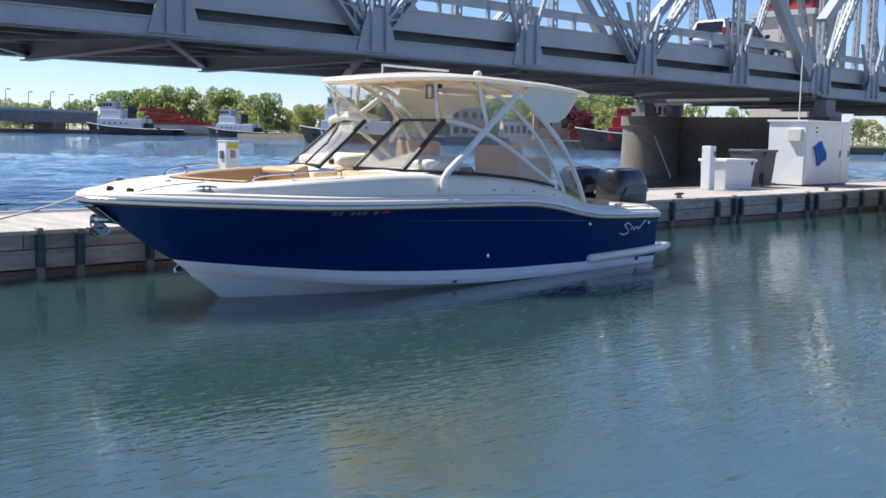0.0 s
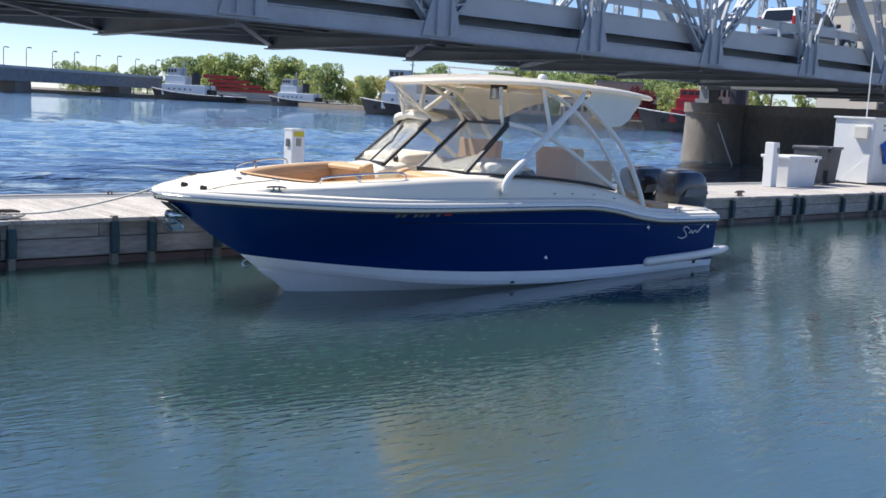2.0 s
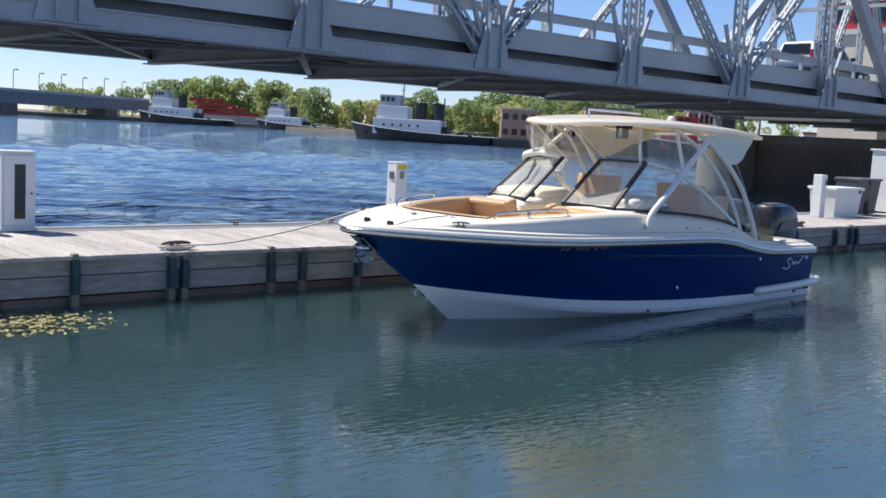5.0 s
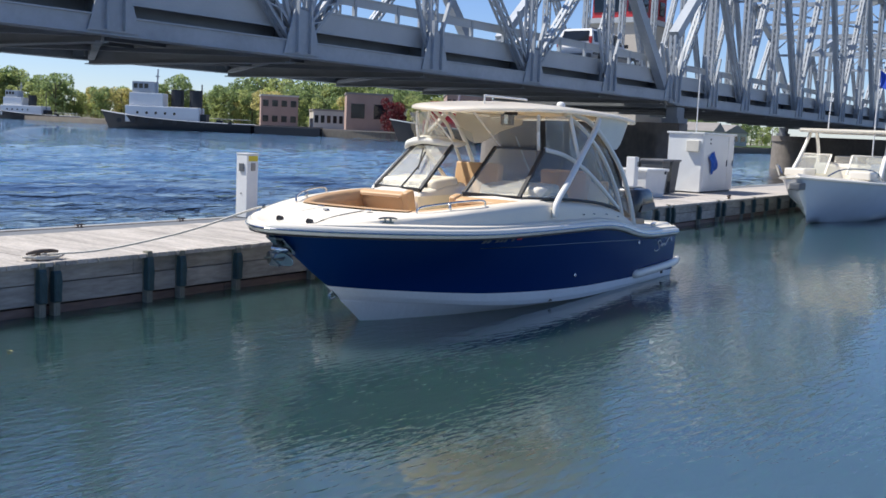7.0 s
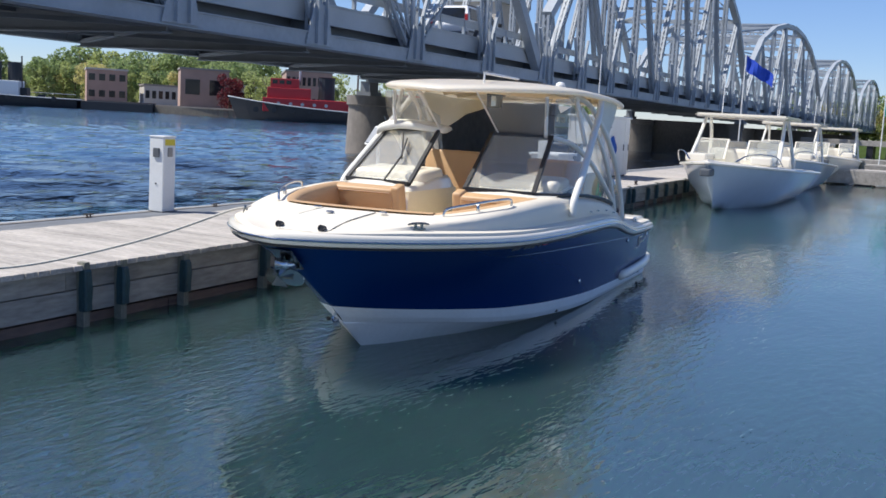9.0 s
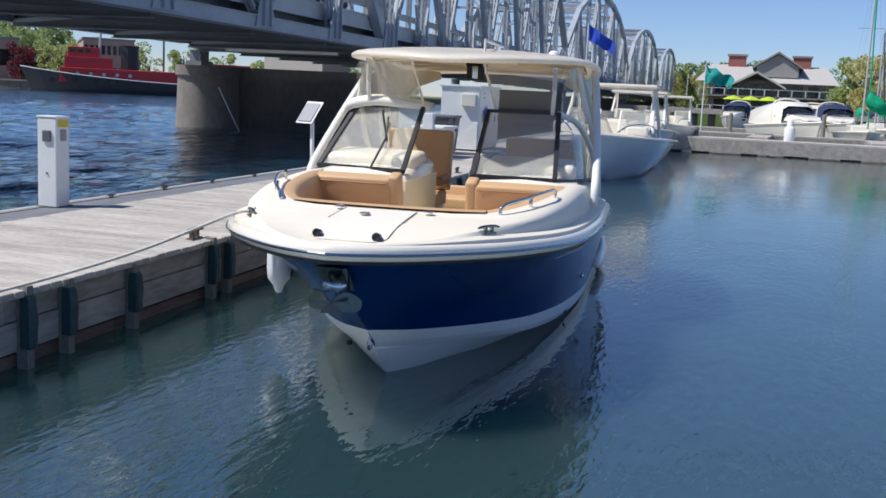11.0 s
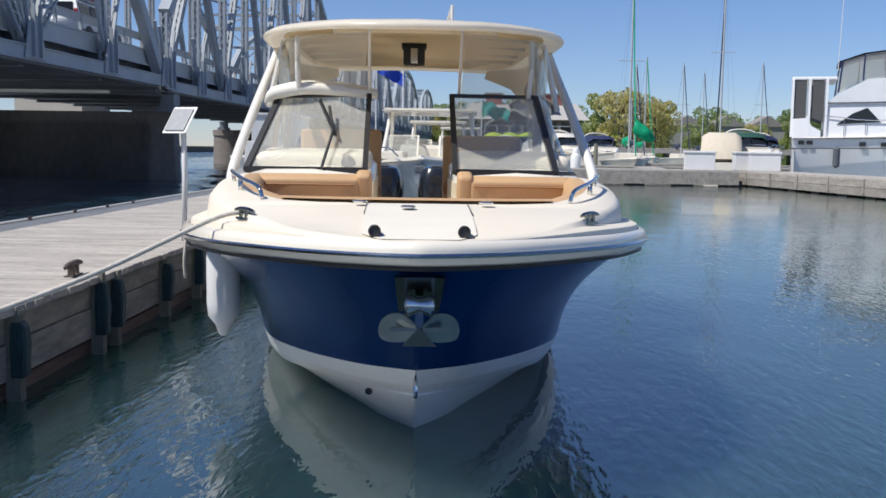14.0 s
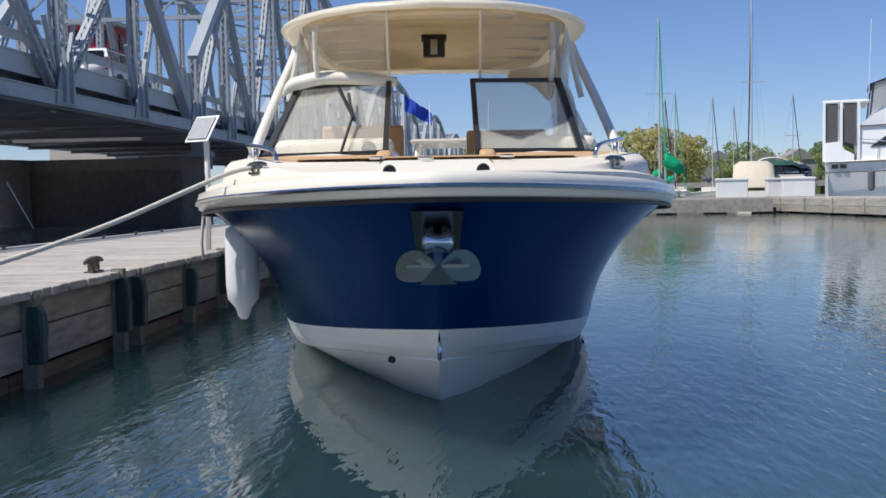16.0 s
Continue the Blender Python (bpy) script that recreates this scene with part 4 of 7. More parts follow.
def top_ring(inset, dz, n=72):
    """The outline of the hardtop drawn in by a length, with the crown of its upper face."""
    pts = []
    fu, fv = max(0.0, 1 - inset / 2.03), max(0.0, 1 - inset / 1.25)
    for k in range(n):
        t = 2 * math.pi * k / n
        c, s = math.cos(t), math.sin(t)
        u, v = abs(c) ** 0.36 * (1 if c > 0 else -1), abs(s) ** 0.36 * (1 if s > 0 else -1)
        u0, w = 5.27 + (2.03 if u > 0 else 2.0) * u + 1.1 * abs(v) ** 1.5 * max(0.0, -u), 1.295 - 0.06 * max(0.0, u)
        uu, vv = 5.27 + (u0 - 5.27) * fu, v * w * fv
        pts.append(Vector((uu, vv, top_z(uu) + 0.045 - 0.075 * abs(vv / 1.25) ** 2.2 + dz)))
    return pts


rings = [top_ring(i, d) for i, d in ((1.1, 0), (0.8, 0), (0.5, 0), (0.28, 0), (0.14, 0), (0.05, -0.006), (0.012, -0.022), (0.0, -0.038), (0.008, -0.06), (0.03, -0.07), (0.06, -0.068), (0.09, -0.055), (0.17, -0.05))]
part("hardtop", loft([[sum(rings[0], Vector()) / 72 + (p - sum(rings[0], Vector()) / 72) * 0.01 for p in rings[0]]] + rings, True), TOPSKIN, boat, "white moulded hardtop with rolled edge", True)
part("hardtop_liner", loft([top_ring(i, d) for i, d in ((0.165, -0.05), (0.2, -0.064), (0.5, -0.066), (0.8, -0.066), (1.1, -0.066))], True, True), LINER, boat, "cream hardtop underside", True)
for u in (3.75, 4.15, 4.6, 5.2, 5.8, 6.3):
    w = 1.0 if u > 4.2 else 0.62
    part("liner_rib", tube([(u, v, top_z(u) - 0.032 - 0.075 * abs(v / 1.25) ** 2.2) for v in np.linspace(-w, w, 13)], 0.03, 8), CREAM, boat, smooth=True)
# aft drop of the hardtop on both quarters
for side in (-1, 1):
    rows = []
    for s in np.linspace(0, 1, 8):
        u = 5.6 + 1.45 * s
        drop = 0.50 * math.sin(math.pi * min(1, 0.15 + s * 0.75)) ** 1.4 * (1 - 0.15 * s)
        w = top_half(u) * 1.04
        rows.append([Vector((u, side * w * 0.99, top_z(u) - 0.05)), Vector((u - 0.04, side * (w * 0.975), top_z(u) - 0.05 - drop * 0.5)), Vector((u - 0.12, side * w * 0.95, top_z(u) - 0.06 - drop))])
    part("canvas_drop", loft(rows), CANVAS, boat, "white canvas quarter of the top", True)
part("radar_dome", lathe([(0.055, 0), (0.06, 0.05), (0.05, 0.085), (0.015, 0.1)], 16, Matrix.Translation((5.0, -0.82, 2.575))), PLASTIC, boat, "small white antenna dome", True)
bm = tube([(3.85, -0.28, 2.56), (3.85, -0.28, 2.70)], 0.012)
part("light_stub", bm, PLASTIC, boat)
bm = tube([(3.85, -0.28, 2.69), (5.03, -0.28, 2.69)], 0.014)
part("outrigger_rod", bm, PLASTIC, boat, "white folded antenna rod on the hardtop")
bm = boxes(((5.0, -0.11, 2.47), (5.12, 0.11, 2.56)), bevel=0.02)
box(bm, (4.98, -0.095, 2.33), (5.05, 0.095, 2.5), None, 0.02)
lamp_box = part("ceiling_lamp", bm, RUB, boat, "black lamp under the hardtop")
part("lens", boxes(((4.972, -0.03, 2.35), (4.982, 0.03, 2.48)), bevel=0.003), STEEL, lamp_box)

# ---- hardtop frame ----
for side in (-1, 1):
    S = lambda u, v, z: (u, side * v, z)
    part("frame_leg", tube(smooth_line([S(3.79, 1.405, 1.2), S(3.80, 1.40, 1.34), S(3.90, 1.395, 1.45), S(4.2, 1.375, 1.65), S(4.68, 1.325, 1.98), S(5.18, 1.27, 2.31), S(5.35, 1.235, 2.47)], 20), 0.04, 10), TUBE, boat, "white tubular hardtop leg", True)
    part("frame_hoop", tube(smooth_line([S(6.75, 1.3, 0.95), S(6.56, 1.29, 1.3), S(6.25, 1.25, 1.75), S(5.8, 1.18, 2.15), S(5.35, 1.1, 2.42), S(4.9, 1.03, 2.52)], 24), 0.034, 10), TUBE, boat, "white curved hardtop hoop", True)
    part("frame_hoop", tube(smooth_line([S(6.3, 1.29, 1.1), S(6.05, 1.26, 1.5), S(5.65, 1.2, 1.95), S(5.2, 1.1, 2.3), S(4.7, 1.03, 2.5)], 24), 0.026, 10), TUBE, boat, smooth=True)
    part("frame_strut", tube([S(4.75, 1.24, 1.94), S(4.7, 1.1, 2.5)], 0.026, 8), TUBE, boat)
    part("forward_strut", tube(smooth_line([S(4.2, 0.92, 2.02), S(4.15, 0.93, 2.2), S(4.12, 0.93, 2.47)], 8), 0.022, 8), TUBE, boat, smooth=True)
    part("frame_strut", tube([S(4.22, 0.36, 2.03), S(3.5, 0.34, 2.46)], 0.012, 6), TUBE, boat)

# clear curtains: front wings and quarters, a little slack
def curtain(a, b, n, slack, name="clear_curtain", seed=0):
    rows = []
    for k in range(n + 1):
        s = k / n
        pa, pb = Vector(a[0]).lerp(Vector(a[1]), s), Vector(b[0]).lerp(Vector(b[1]), s)
        rows.append([pa.lerp(pb, j / 8) + Vector((0, slack * math.sin(9 * s + seed) * math.sin(math.pi * j / 8), 0)) + Vector((slack * 0.7 * math.sin(14 * s + seed * 2) * math.sin(math.pi * j / 8), 0, 0)) for j in range(9)])
    o = part(name, loft(rows), VINYL, boat, "clear vinyl curtain", True)
    o.visible_shadow = False
    return o


for side in (-1, 1):
    curtain(((4.2, side * 0.36, 2.04), (4.26, side * 0.95, 2.04)), ((3.45, side * 0.34, 2.45), (4.05, side * 1.02, 2.45)), 20, 0.03, seed=side)
    curtain(((4.26, side * 0.99, 2.04), (4.7, side * 1.15, 1.93)), ((4.1, side * 1.04, 2.45), (4.7, side * 1.12, 2.48)), 18, 0.035, seed=side + 1)
    curtain(((4.7, side * 1.15, 1.93), (6.7, side * 1.29, 1.05)), ((4.7, side * 1.1, 2.47), (5.9, side * 1.08, 2.2)), 26, 0.03, seed=side + 2)
# rolled canvas brow over the port windshield
arch = smooth_line([(4.27, 1.21, 1.955), (4.26, 1.17, 1.985), (4.24, 1.06, 2.015), (4.21, 0.86, 2.045), (4.2, 0.5, 2.03), (4.2, 0.30, 2.02)], 24)
rows = []
for k, p in enumerate(arch):
    h = 0.095 * min(1, 0.12 + k / 8) * (1 - 0.4 * max(0, k - 17) / 6)
    rows.append([p + Vector((a * min(1, 0.25 + k / 9), 0.25 * b * (1 if k < 7 else 0), b)) for a, b in ((-0.03, -0.02), (-0.055, 0.25 * h), (-0.03, 0.75 * h), (0.06, h), (0.20, 0.95 * h), (0.24, 0.4 * h), (0.05, -0.02))])
part("canvas_brow", loft(rows, True, True), CANVAS, boat, "white canvas brow above the windshield", True)
# padded white dash tops behind the glass
for side in (-1, 1):
    padded((0.62, 0.88, 0.19), pose(4.02, side * 0.77, 1.485, 0, -4, 0), "dash_top", boat, DECK, 0.08)

# ---- helm seats, aft bench ----
for side, u, hi in ((1, 5.15, 1.78), (-1, 5.55, 1.74)):
    padded((0.5, 0.62, 0.34), pose(u + 0.05, side * 0.66, 0.78), "seat_base", boat, WHITE, 0.05)
    padded((0.54, 0.66, 0.16), pose(u, side * 0.66, 1.03), "seat_cushion", boat)
    padded((0.16, 0.74, hi - 1.12), pose(u + (0.26 if side > 0 else 0.1), side * 0.66, (hi + 1.1) / 2, 0, 8 if side > 0 else -6, 0), "seat_back", boat)
    padded((0.5, 0.09, 0.10), pose(u, side * 0.66 + 0.33, 1.24), "armrest", boat, TAN_DARK)
    padded((0.5, 0.09, 0.10), pose(u, side * 0.66 - 0.33, 1.24), "armrest", boat, TAN_DARK)
padded((0.75, 0.10, 0.36), pose(5.95, -1.0, 1.40, 0, 0, 0), "lounge_side_pad", boat)
padded((0.5, 1.9, 0.14), pose(7.35, 0, 0.78), "aft_bench_cushion", boat)
padded((0.12, 1.9, 0.22), pose(7.66, 0, 0.86, 0, 8, 0), "aft_bench_back", boat)
padded((0.42, 0.5, 0.10), pose(7.35, -0.92, 0.93), "aft_sun_pad", boat)
bm = lathe([(0.19, -0.012), (0.205, 0.0), (0.19, 0.012), (0.175, 0.0), (0.19, -0.012)], 24)
beam(bm, (-0.18, 0, 0), (0.18, 0, 0), 0.02, 0.02)
beam(bm, (0, -0.18, 0), (0, 0.18, 0), 0.02, 0.02)
part("steering_wheel", bm, RUB, boat, "black steering wheel", at=pose(4.78, 0.68, 1.34, 0, 60, 0))

# ---- stern: platforms, strakes, engines ----
for side in (-1, 1):
    path = [(6.85, side * 1.29, 0.17), (7.1, side * 1.335, 0.185), (8.0, side * 1.345, 0.20), (8.7, side * 1.30, 0.215), (9.2, side * 1.18, 0.22)]
    pts = smooth_line(path, 16)
    bm = tube(pts, [0.03] + [0.065] * 14 + [0.05], 10)
    bm.transform(Matrix.Translation((0, 0, 0.0)))
    part("spray_strake", bm, WHITE, boat, "white rounded strake along the quarter", True)
    part("swim_platform", boxes(((LEN, side * 0.62 if side > 0 else -1.2, 0.16), (9.15, 1.2 if side > 0 else -0.62, 0.27)), bevel=0.03), WHITE, boat)
padded((0.5, 2.45, 0.12), pose(8.3, 0, 0.82), "aft_deck", boat, WHITE)


def outboard(at, tilt=0.0):
    e = thing("outboard_motor", "black outboard motor with rounded cowling on the transom", "outboard motor", at, 6.06, "outboard motors")
    rows = []
    for z, (a, b, w) in ((0.62, (-0.22, 0.26, 0.15)), (0.70, (-0.30, 0.36, 0.20)), (0.9, (-0.35, 0.42, 0.235)), (1.12, (-0.34, 0.42, 0.24)), (1.29, (-0.31, 0.36, 0.222)), (1.36, (-0.27, 0.27, 0.19)), (1.385, (-0.18, 0.16, 0.13))):
        c, h = (a + b) / 2, (b - a) / 2
        rows.append([Vector((c + h * (abs(math.cos(t)) ** 0.5) * (1 if math.cos(t) > 0 else -1), w * (abs(math.sin(t)) ** 0.5) * (1 if math.sin(t) > 0 else -1), z)) for t in (2 * math.pi * k / 24 for k in range(24))])
    rows = [[Vector((p.x * 1.2, p.y * 1.16, p.z)) for p in r] for r in rows]
    part("cowling", loft(rows, True, True), ENGINE, e, "black cowling with a flat crown", True, crease=40)
    part("crown_plate", box(bmesh.new(), (-0.24, -0.11, 1.37), (0.16, 0.11, 1.40), None, 0.012), GREY, e, "grey vent plate")
    for s in (-1, 1):
        part("side_flash", sheet([(-0.30, s * 0.284, 0.98), (0.38, s * 0.287, 1.02), (0.30, s * 0.284, 1.14), (-0.22, s * 0.284, 1.10)], 0.012), GREY, e, "grey side flash")
    part("cowl_band", loft([[Vector((0.04 + 0.465 * math.cos(t), 0.278 * math.sin(t), z)) for t in (2 * math.pi * k / 24 for k in range(24))] for z in (0.80, 0.83)], True), STEEL, e)
    part("midsection", boxes(((-0.16, -0.11, -0.3), (0.22, 0.11, 0.66)), bevel=0.04), ENGINE, e)
    part("bracket", boxes(((-0.42, -0.16, 0.2), (-0.12, 0.16, 0.62)), bevel=0.03), RUB, e)
    part("cavitation_plate", boxes(((-0.2, -0.14, -0.22), (0.42, 0.14, -0.19))), ENGINE, e)
    return e


for v in (-0.38, 0.38):
    p = boat.matrix_basis @ Vector((9.0, v, 0))
    outboard(p)

# ---- bow: anchor, roller, plate ----
bm = sheet([(0.16, -0.105, 1.07), (0.16, 0.105, 1.07), (0.40, 0.09, 0.89), (0.40, -0.09, 0.89)], 0.012)
part("bow_plate", bm, PLATE, boat, "polished stainless chafe plate on the stem")
bm = lathe([(0.04, -0.055), (0.05, -0.048), (0.03, 0.0), (0.05, 0.048), (0.04, 0.055)], 16, Matrix.Translation((0.22, 0, 0.94)) @ Euler((radians(90), 0, 0)).to_matrix().to_4x4())
for s in (-1, 1):
    box(bm, (0.20, s * 0.058 - 0.005, 0.90), (0.42, s * 0.058 + 0.005, 0.97))
part("anchor_roller", bm, STEEL, boat, "stainless anchor roller", True)
bm = bmesh.new()
beam(bm, (0.27, 0, 0.96), (0.19, 0, 0.82), 0.035, 0.05)
box(bm, (0.165, -0.125, 0.838), (0.19, 0.125, 0.852))
vs = [bm.verts.new(p) for p in ((0.14, 0, 0.86), (0.18, -0.075, 0.77), (0.18, 0.075, 0.77), (0.26, 0, 0.79))]
for f in ((0, 1, 2), (0, 2, 3), (0, 3, 1), (1, 3, 2)):
    bm.faces.new([vs[i] for i in f])
anchor = part("anchor", bm, PLATE, boat, "stainless plough anchor")
for s in (-1, 1):
    lobe = smooth_line([(0.012, 0.795, 0), (0.10, 0.778, 0), (0.160, 0.786, 0), (0.174, 0.83, 0), (0.155, 0.878, 0), (0.118, 0.906, 0), (0.078, 0.908, 0), (0.042, 0.888, 0), (0.012, 0.86, 0)], 25)
    lo = [Vector((0.158 + 0.55 * v.x - 0.25 * (v.y - 0.84), s * v.x, v.y)) for v in lobe]
    bm = loft([lo, [v + Vector((0.014, 0, 0.004)) for v in lo]], True, True)
    part("fluke", bm, FLUKE, anchor, "rounded polished fluke")
part("bow_eye", tube(smooth_line([(1.16, 0, 0.40), (1.10, 0, 0.37), (1.12, 0, 0.32), (1.2, 0, 0.33)], 8), 0.012, 6), STEEL, boat)
part("bow_drain", lathe([(0.019, 0), (0.019, 0.02)], 10, Matrix.Translation((1.50, 0.25, 0.255)) @ Euler((0, radians(-70), radians(-30))).to_matrix().to_4x4()), RUB, boat)


def on_side(u, z, side, out=0.004):
    """A place on the topsides at that height, and the way out of it."""
    rows = hull_rows(side)
    best = None
    for r in rows:
        k = min(range(len(r)), key=lambda i: abs(r[i].x - u))
        k0 = max(0, min(len(r) - 2, k if r[k].x < u else k - 1))
        f = (u - r[k0].x) / max(1e-6, r[k0 + 1].x - r[k0].x)
        p = r[k0].lerp(r[k0 + 1], f)
        if best is not None and (best.z - z) * (p.z - z) <= 0:
            g = (best.z - z) / max(1e-6, best.z - p.z)
            q = best.lerp(p, g)
            return q + Vector((0, side * out, 0))
        best = p
    return Vector((u, side * 1.2, z))


for side in (-1, 1):
    pts = [on_side(u, z, side, 0.006) for u, z in [(2.3 + 6.2 * k / 20, 0.905 - 0.265 * (k / 20) ** 1.2) for k in range(21)]]
    part("pinstripe", tube(pts, 0.0045, 5), PLATE, boat, "thin silver pinstripe")
    # registration marks, worn to plain bars
    for k in range(8):
        if k in (2, 6):
            continue
        u = 2.22 + k * 0.075
        a, b = on_side(u, 1.035, side, 0.006), on_side(u, 0.975, side, 0.006)
        c, d = on_side(u + 0.05, 0.975, side, 0.006), on_side(u + 0.05, 1.035, side, 0.006)
        part("mark_bar", sheet([a, b, c, d], 0.004), GREY, boat)
    a, b, c, d = (on_side(u, z, side, 0.006) for u, z in ((2.85, 1.035), (2.85, 0.985), (2.95, 0.985), (2.95, 1.035)))
    part("decal", sheet([a, b, c, d], 0.004), pbr("red_decal", (0.45, 0.03, 0.04), 0.5), boat, "small red decal")
    # sweeping script emblem near the stern, as plain strokes
    for pts in ([(7.86, 0.60), (7.76, 0.645), (7.68, 0.61), (7.76, 0.56), (7.80, 0.50), (7.68, 0.475), (7.58, 0.50)], [(7.86, 0.54), (7.92, 0.58), (7.95, 0.53), (8.02, 0.58), (8.08, 0.54), (8.16, 0.60), (8.26, 0.66)]):
        line = [on_side(p.x, p.y, side, 0.006) for p in (Vector((q.x, q.y)) for q in smooth_line([(a, b, 0) for a, b in pts], 18))]
        part("emblem_stroke", tube(line, 0.0085, 5), WHITE, boat)
    for u, z in ((4.75, 0.37), (6.75, 0.68), (8.35, 0.62)):
        p = on_side(u, z, side, 0.0)
        part("through_hull", lathe([(0.028, 0), (0.03, 0.012), (0.018, 0.02)], 12, Matrix.Translation(p) @ Euler((radians(90 if side < 0 else -90), 0, 0)).to_matrix().to_4x4()), STEEL, boat)
    part("drain_scupper", boxes(((4.26, side * 1.15 - 0.02, 0.06), (4.32, side * 1.15 + 0.03, 0.12))), RUB, boat)
    part("drain_scupper", boxes(((8.1, side * 1.285 - 0.02, 0.07), (8.16, side * 1.285 + 0.02, 0.12))), RUB, boat)
    for u in (4.75, 5.1, 5.55, 6.0):
        part("coaming_fitting", lathe([(0.02, 0), (0.022, 0.01), (0.012, 0.016)], 10, Matrix.Translation((u, side * (sheer_b(u) - 0.10), sheer_z(u) + 0.13))), STEEL, boat)


# ---- things on the dock ----
def dock_at(x, y, z=0.0):
    """A place on the dock: x along, y in from its front edge, z over the planks."""
    return dock_m @ Vector((x - 7.0, y, DOCK_Z + z))


def pedestal(at):
    e = thing("power_pedestal", "white dockside power pedestal with a yellow label plate", "power pedestal", at, DOCK_TURN, "power pedestals on the dock")
    part("post", boxes(((-0.13, -0.13, 0.0), (0.13, 0.13, 1.085)), bevel=0.015), PLASTIC, e)
    part("base_plate", boxes(((-0.16, -0.16, 0), (0.16, 0.16, 0.02))), GREY, e)
    part("cap", boxes(((-0.138, -0.138, 1.085), (0.138, 0.138, 1.11)), bevel=0.01), PLASTIC, e)
    for y in (-0.134, 0.124):
        part("label_plate", boxes(((-0.10, y, 0.975), (0.115, y + 0.010, 1.065)), bevel=0.004), YELLOW, e, "yellow label plate")
    for y in (-0.15, 0.125):
        part("socket_cover", boxes(((-0.045, y, 0.81), (0.05, y + 0.025, 0.945)), bevel=0.01), pbr("warm_grey_plastic", (0.30, 0.28, 0.25), 0.5), e, "grey socket cover")
    part("socket_cover", boxes(((-0.155, -0.06, 0.80), (-0.128, 0.05, 0.935)), bevel=0.01), GREY, e, "grey socket cover")
    part("lock", lathe([(0.012, 0), (0.014, 0.012), (0.006, 0.016)], 10, pose(-0.13, 0.0, 0.42, 0, -90, 0)), GREY, e)
    return e


pedestal(dock_at(8.52, 2.93, -0.02))
# white cabinet with a tall narrow window, and a small post beside it
e = thing("extinguisher_cabinet", "white metal dock cabinet with a tall dark window", "cabinet", (1.45, 15.78, 0.6), DOCK_TURN)
part("body", boxes(((-0.23, -0.15, 0.03), (0.23, 0.17, 1.07)), bevel=0.015), BOX, e)
part("plinth", boxes(((-0.25, -0.17, 0.0), (0.25, 0.19, 0.04))), BOX, e)
part("top_rim", boxes(((-0.245, -0.165, 1.07), (0.245, 0.185, 1.10)), bevel=0.008), BOX, e)
dr = part("door", boxes(((-0.20, -0.172, 0.08), (0.205, -0.15, 1.04)), bevel=0.008), BOX, e)
part("window", boxes(((-0.06, -0.178, 0.17), (0.085, -0.170, 0.92))), DARKGLASS, dr)
part("knob", lathe([(0.012, 0), (0.016, 0.02), (0.008, 0.028)], 10, pose(0.165, -0.172, 0.52, 90, 0, 0)), GREY, dr)
e = thing("marker_post", "short grey post with a white box and a green lamp", "post", (0.70, 15.80, 0.6), DOCK_TURN)
part("post", boxes(((-0.05, -0.05, 0), (0.05, 0.05, 0.55)), bevel=0.01), GREY, e)
part("box", boxes(((-0.17, -0.12, 0.55), (0.17, 0.12, 1.05)), bevel=0.02), BOX, e)
part("lamp", lathe([(0.06, 1.05), (0.06, 1.35), (0.03, 1.38)], 14), pbr("green_lens", (0.02, 0.30, 0.22), 0.3), e, "green lamp", True)
e = thing("mooring_post", "white painted mooring post with a small plate", "post", dock_at(22.1, 1.9), DOCK_TURN)
part("shaft", box(bmesh.new(), (-0.13, -0.13, 0), (0.13, 0.13, 1.13), None, 0.02), PLASTIC, e)
part("tag", boxes(((0.02, -0.14, 0.86), (0.09, -0.13, 1.0))), GREY, e)
e = thing("storage_tote", "white plastic dock storage box with a lipped lid", "storage box", dock_at(23.3, 2.05), DOCK_TURN)
part("body", loft([[(-0.66, -0.33, 0), (0.66, -0.33, 0), (0.66, 0.33, 0), (-0.66, 0.33, 0)], [(-0.74, -0.38, 0.72), (0.74, -0.38, 0.72), (0.74, 0.38, 0.72), (-0.74, 0.38, 0.72)]], True, True), PLASTIC, e)
part("lid", boxes(((-0.79, -0.43, 0.72), (0.79, 0.43, 0.80)), bevel=0.025), PLASTIC, e)
part("latch", boxes(((0.5, -0.44, 0.64), (0.56, -0.40, 0.74))), GREY, e)
for x, y in ((24.75, 2.35), (25.5, 2.35)):
    e = thing("wheeled_bin", "grey plastic wheeled rubbish bin with a closed lid", "bin", dock_at(x, y), DOCK_TURN, "rubbish bins")
    part("body", loft([[(-0.22, -0.27, 0.03), (0.22, -0.27, 0.03), (0.22, 0.27, 0.03), (-0.22, 0.27, 0.03)], [(-0.28, -0.35, 0.98), (0.28, -0.35, 0.98), (0.28, 0.35, 0.98), (-0.28, 0.35, 0.98)]], True, True), pbr("bin_grey", (0.085, 0.09, 0.095), 0.5), e)
    part("lid", boxes(((-0.31, -0.40, 0.98), (0.31, 0.38, 1.05)), bevel=0.025), pbr("bin_lid_grey", (0.13, 0.13, 0.135), 0.5), e)
    for s in (-1, 1):
        part("wheel", lathe([(0.1, -0.03), (0.1, 0.03)], 14, Matrix.Translation((s * 0.24, 0.27, 0.1)) @ Euler((0, radians(90), 0)).to_matrix().to_4x4()), RUB, e)
    part("handle", tube([(-0.25, 0.42, 0.96), (0.25, 0.42, 0.96)], 0.018), GREY, e)
cab = thing("utility_cabinet", "large white metal utility cabinet with two doors and a whip antenna", "cabinet", dock_at(26.9, 1.72), DOCK_TURN)
part("body", box(bmesh.new(), (0, 0, 0.06), (2.9, 1.15, 1.86), None, 0.015), BOX, cab)
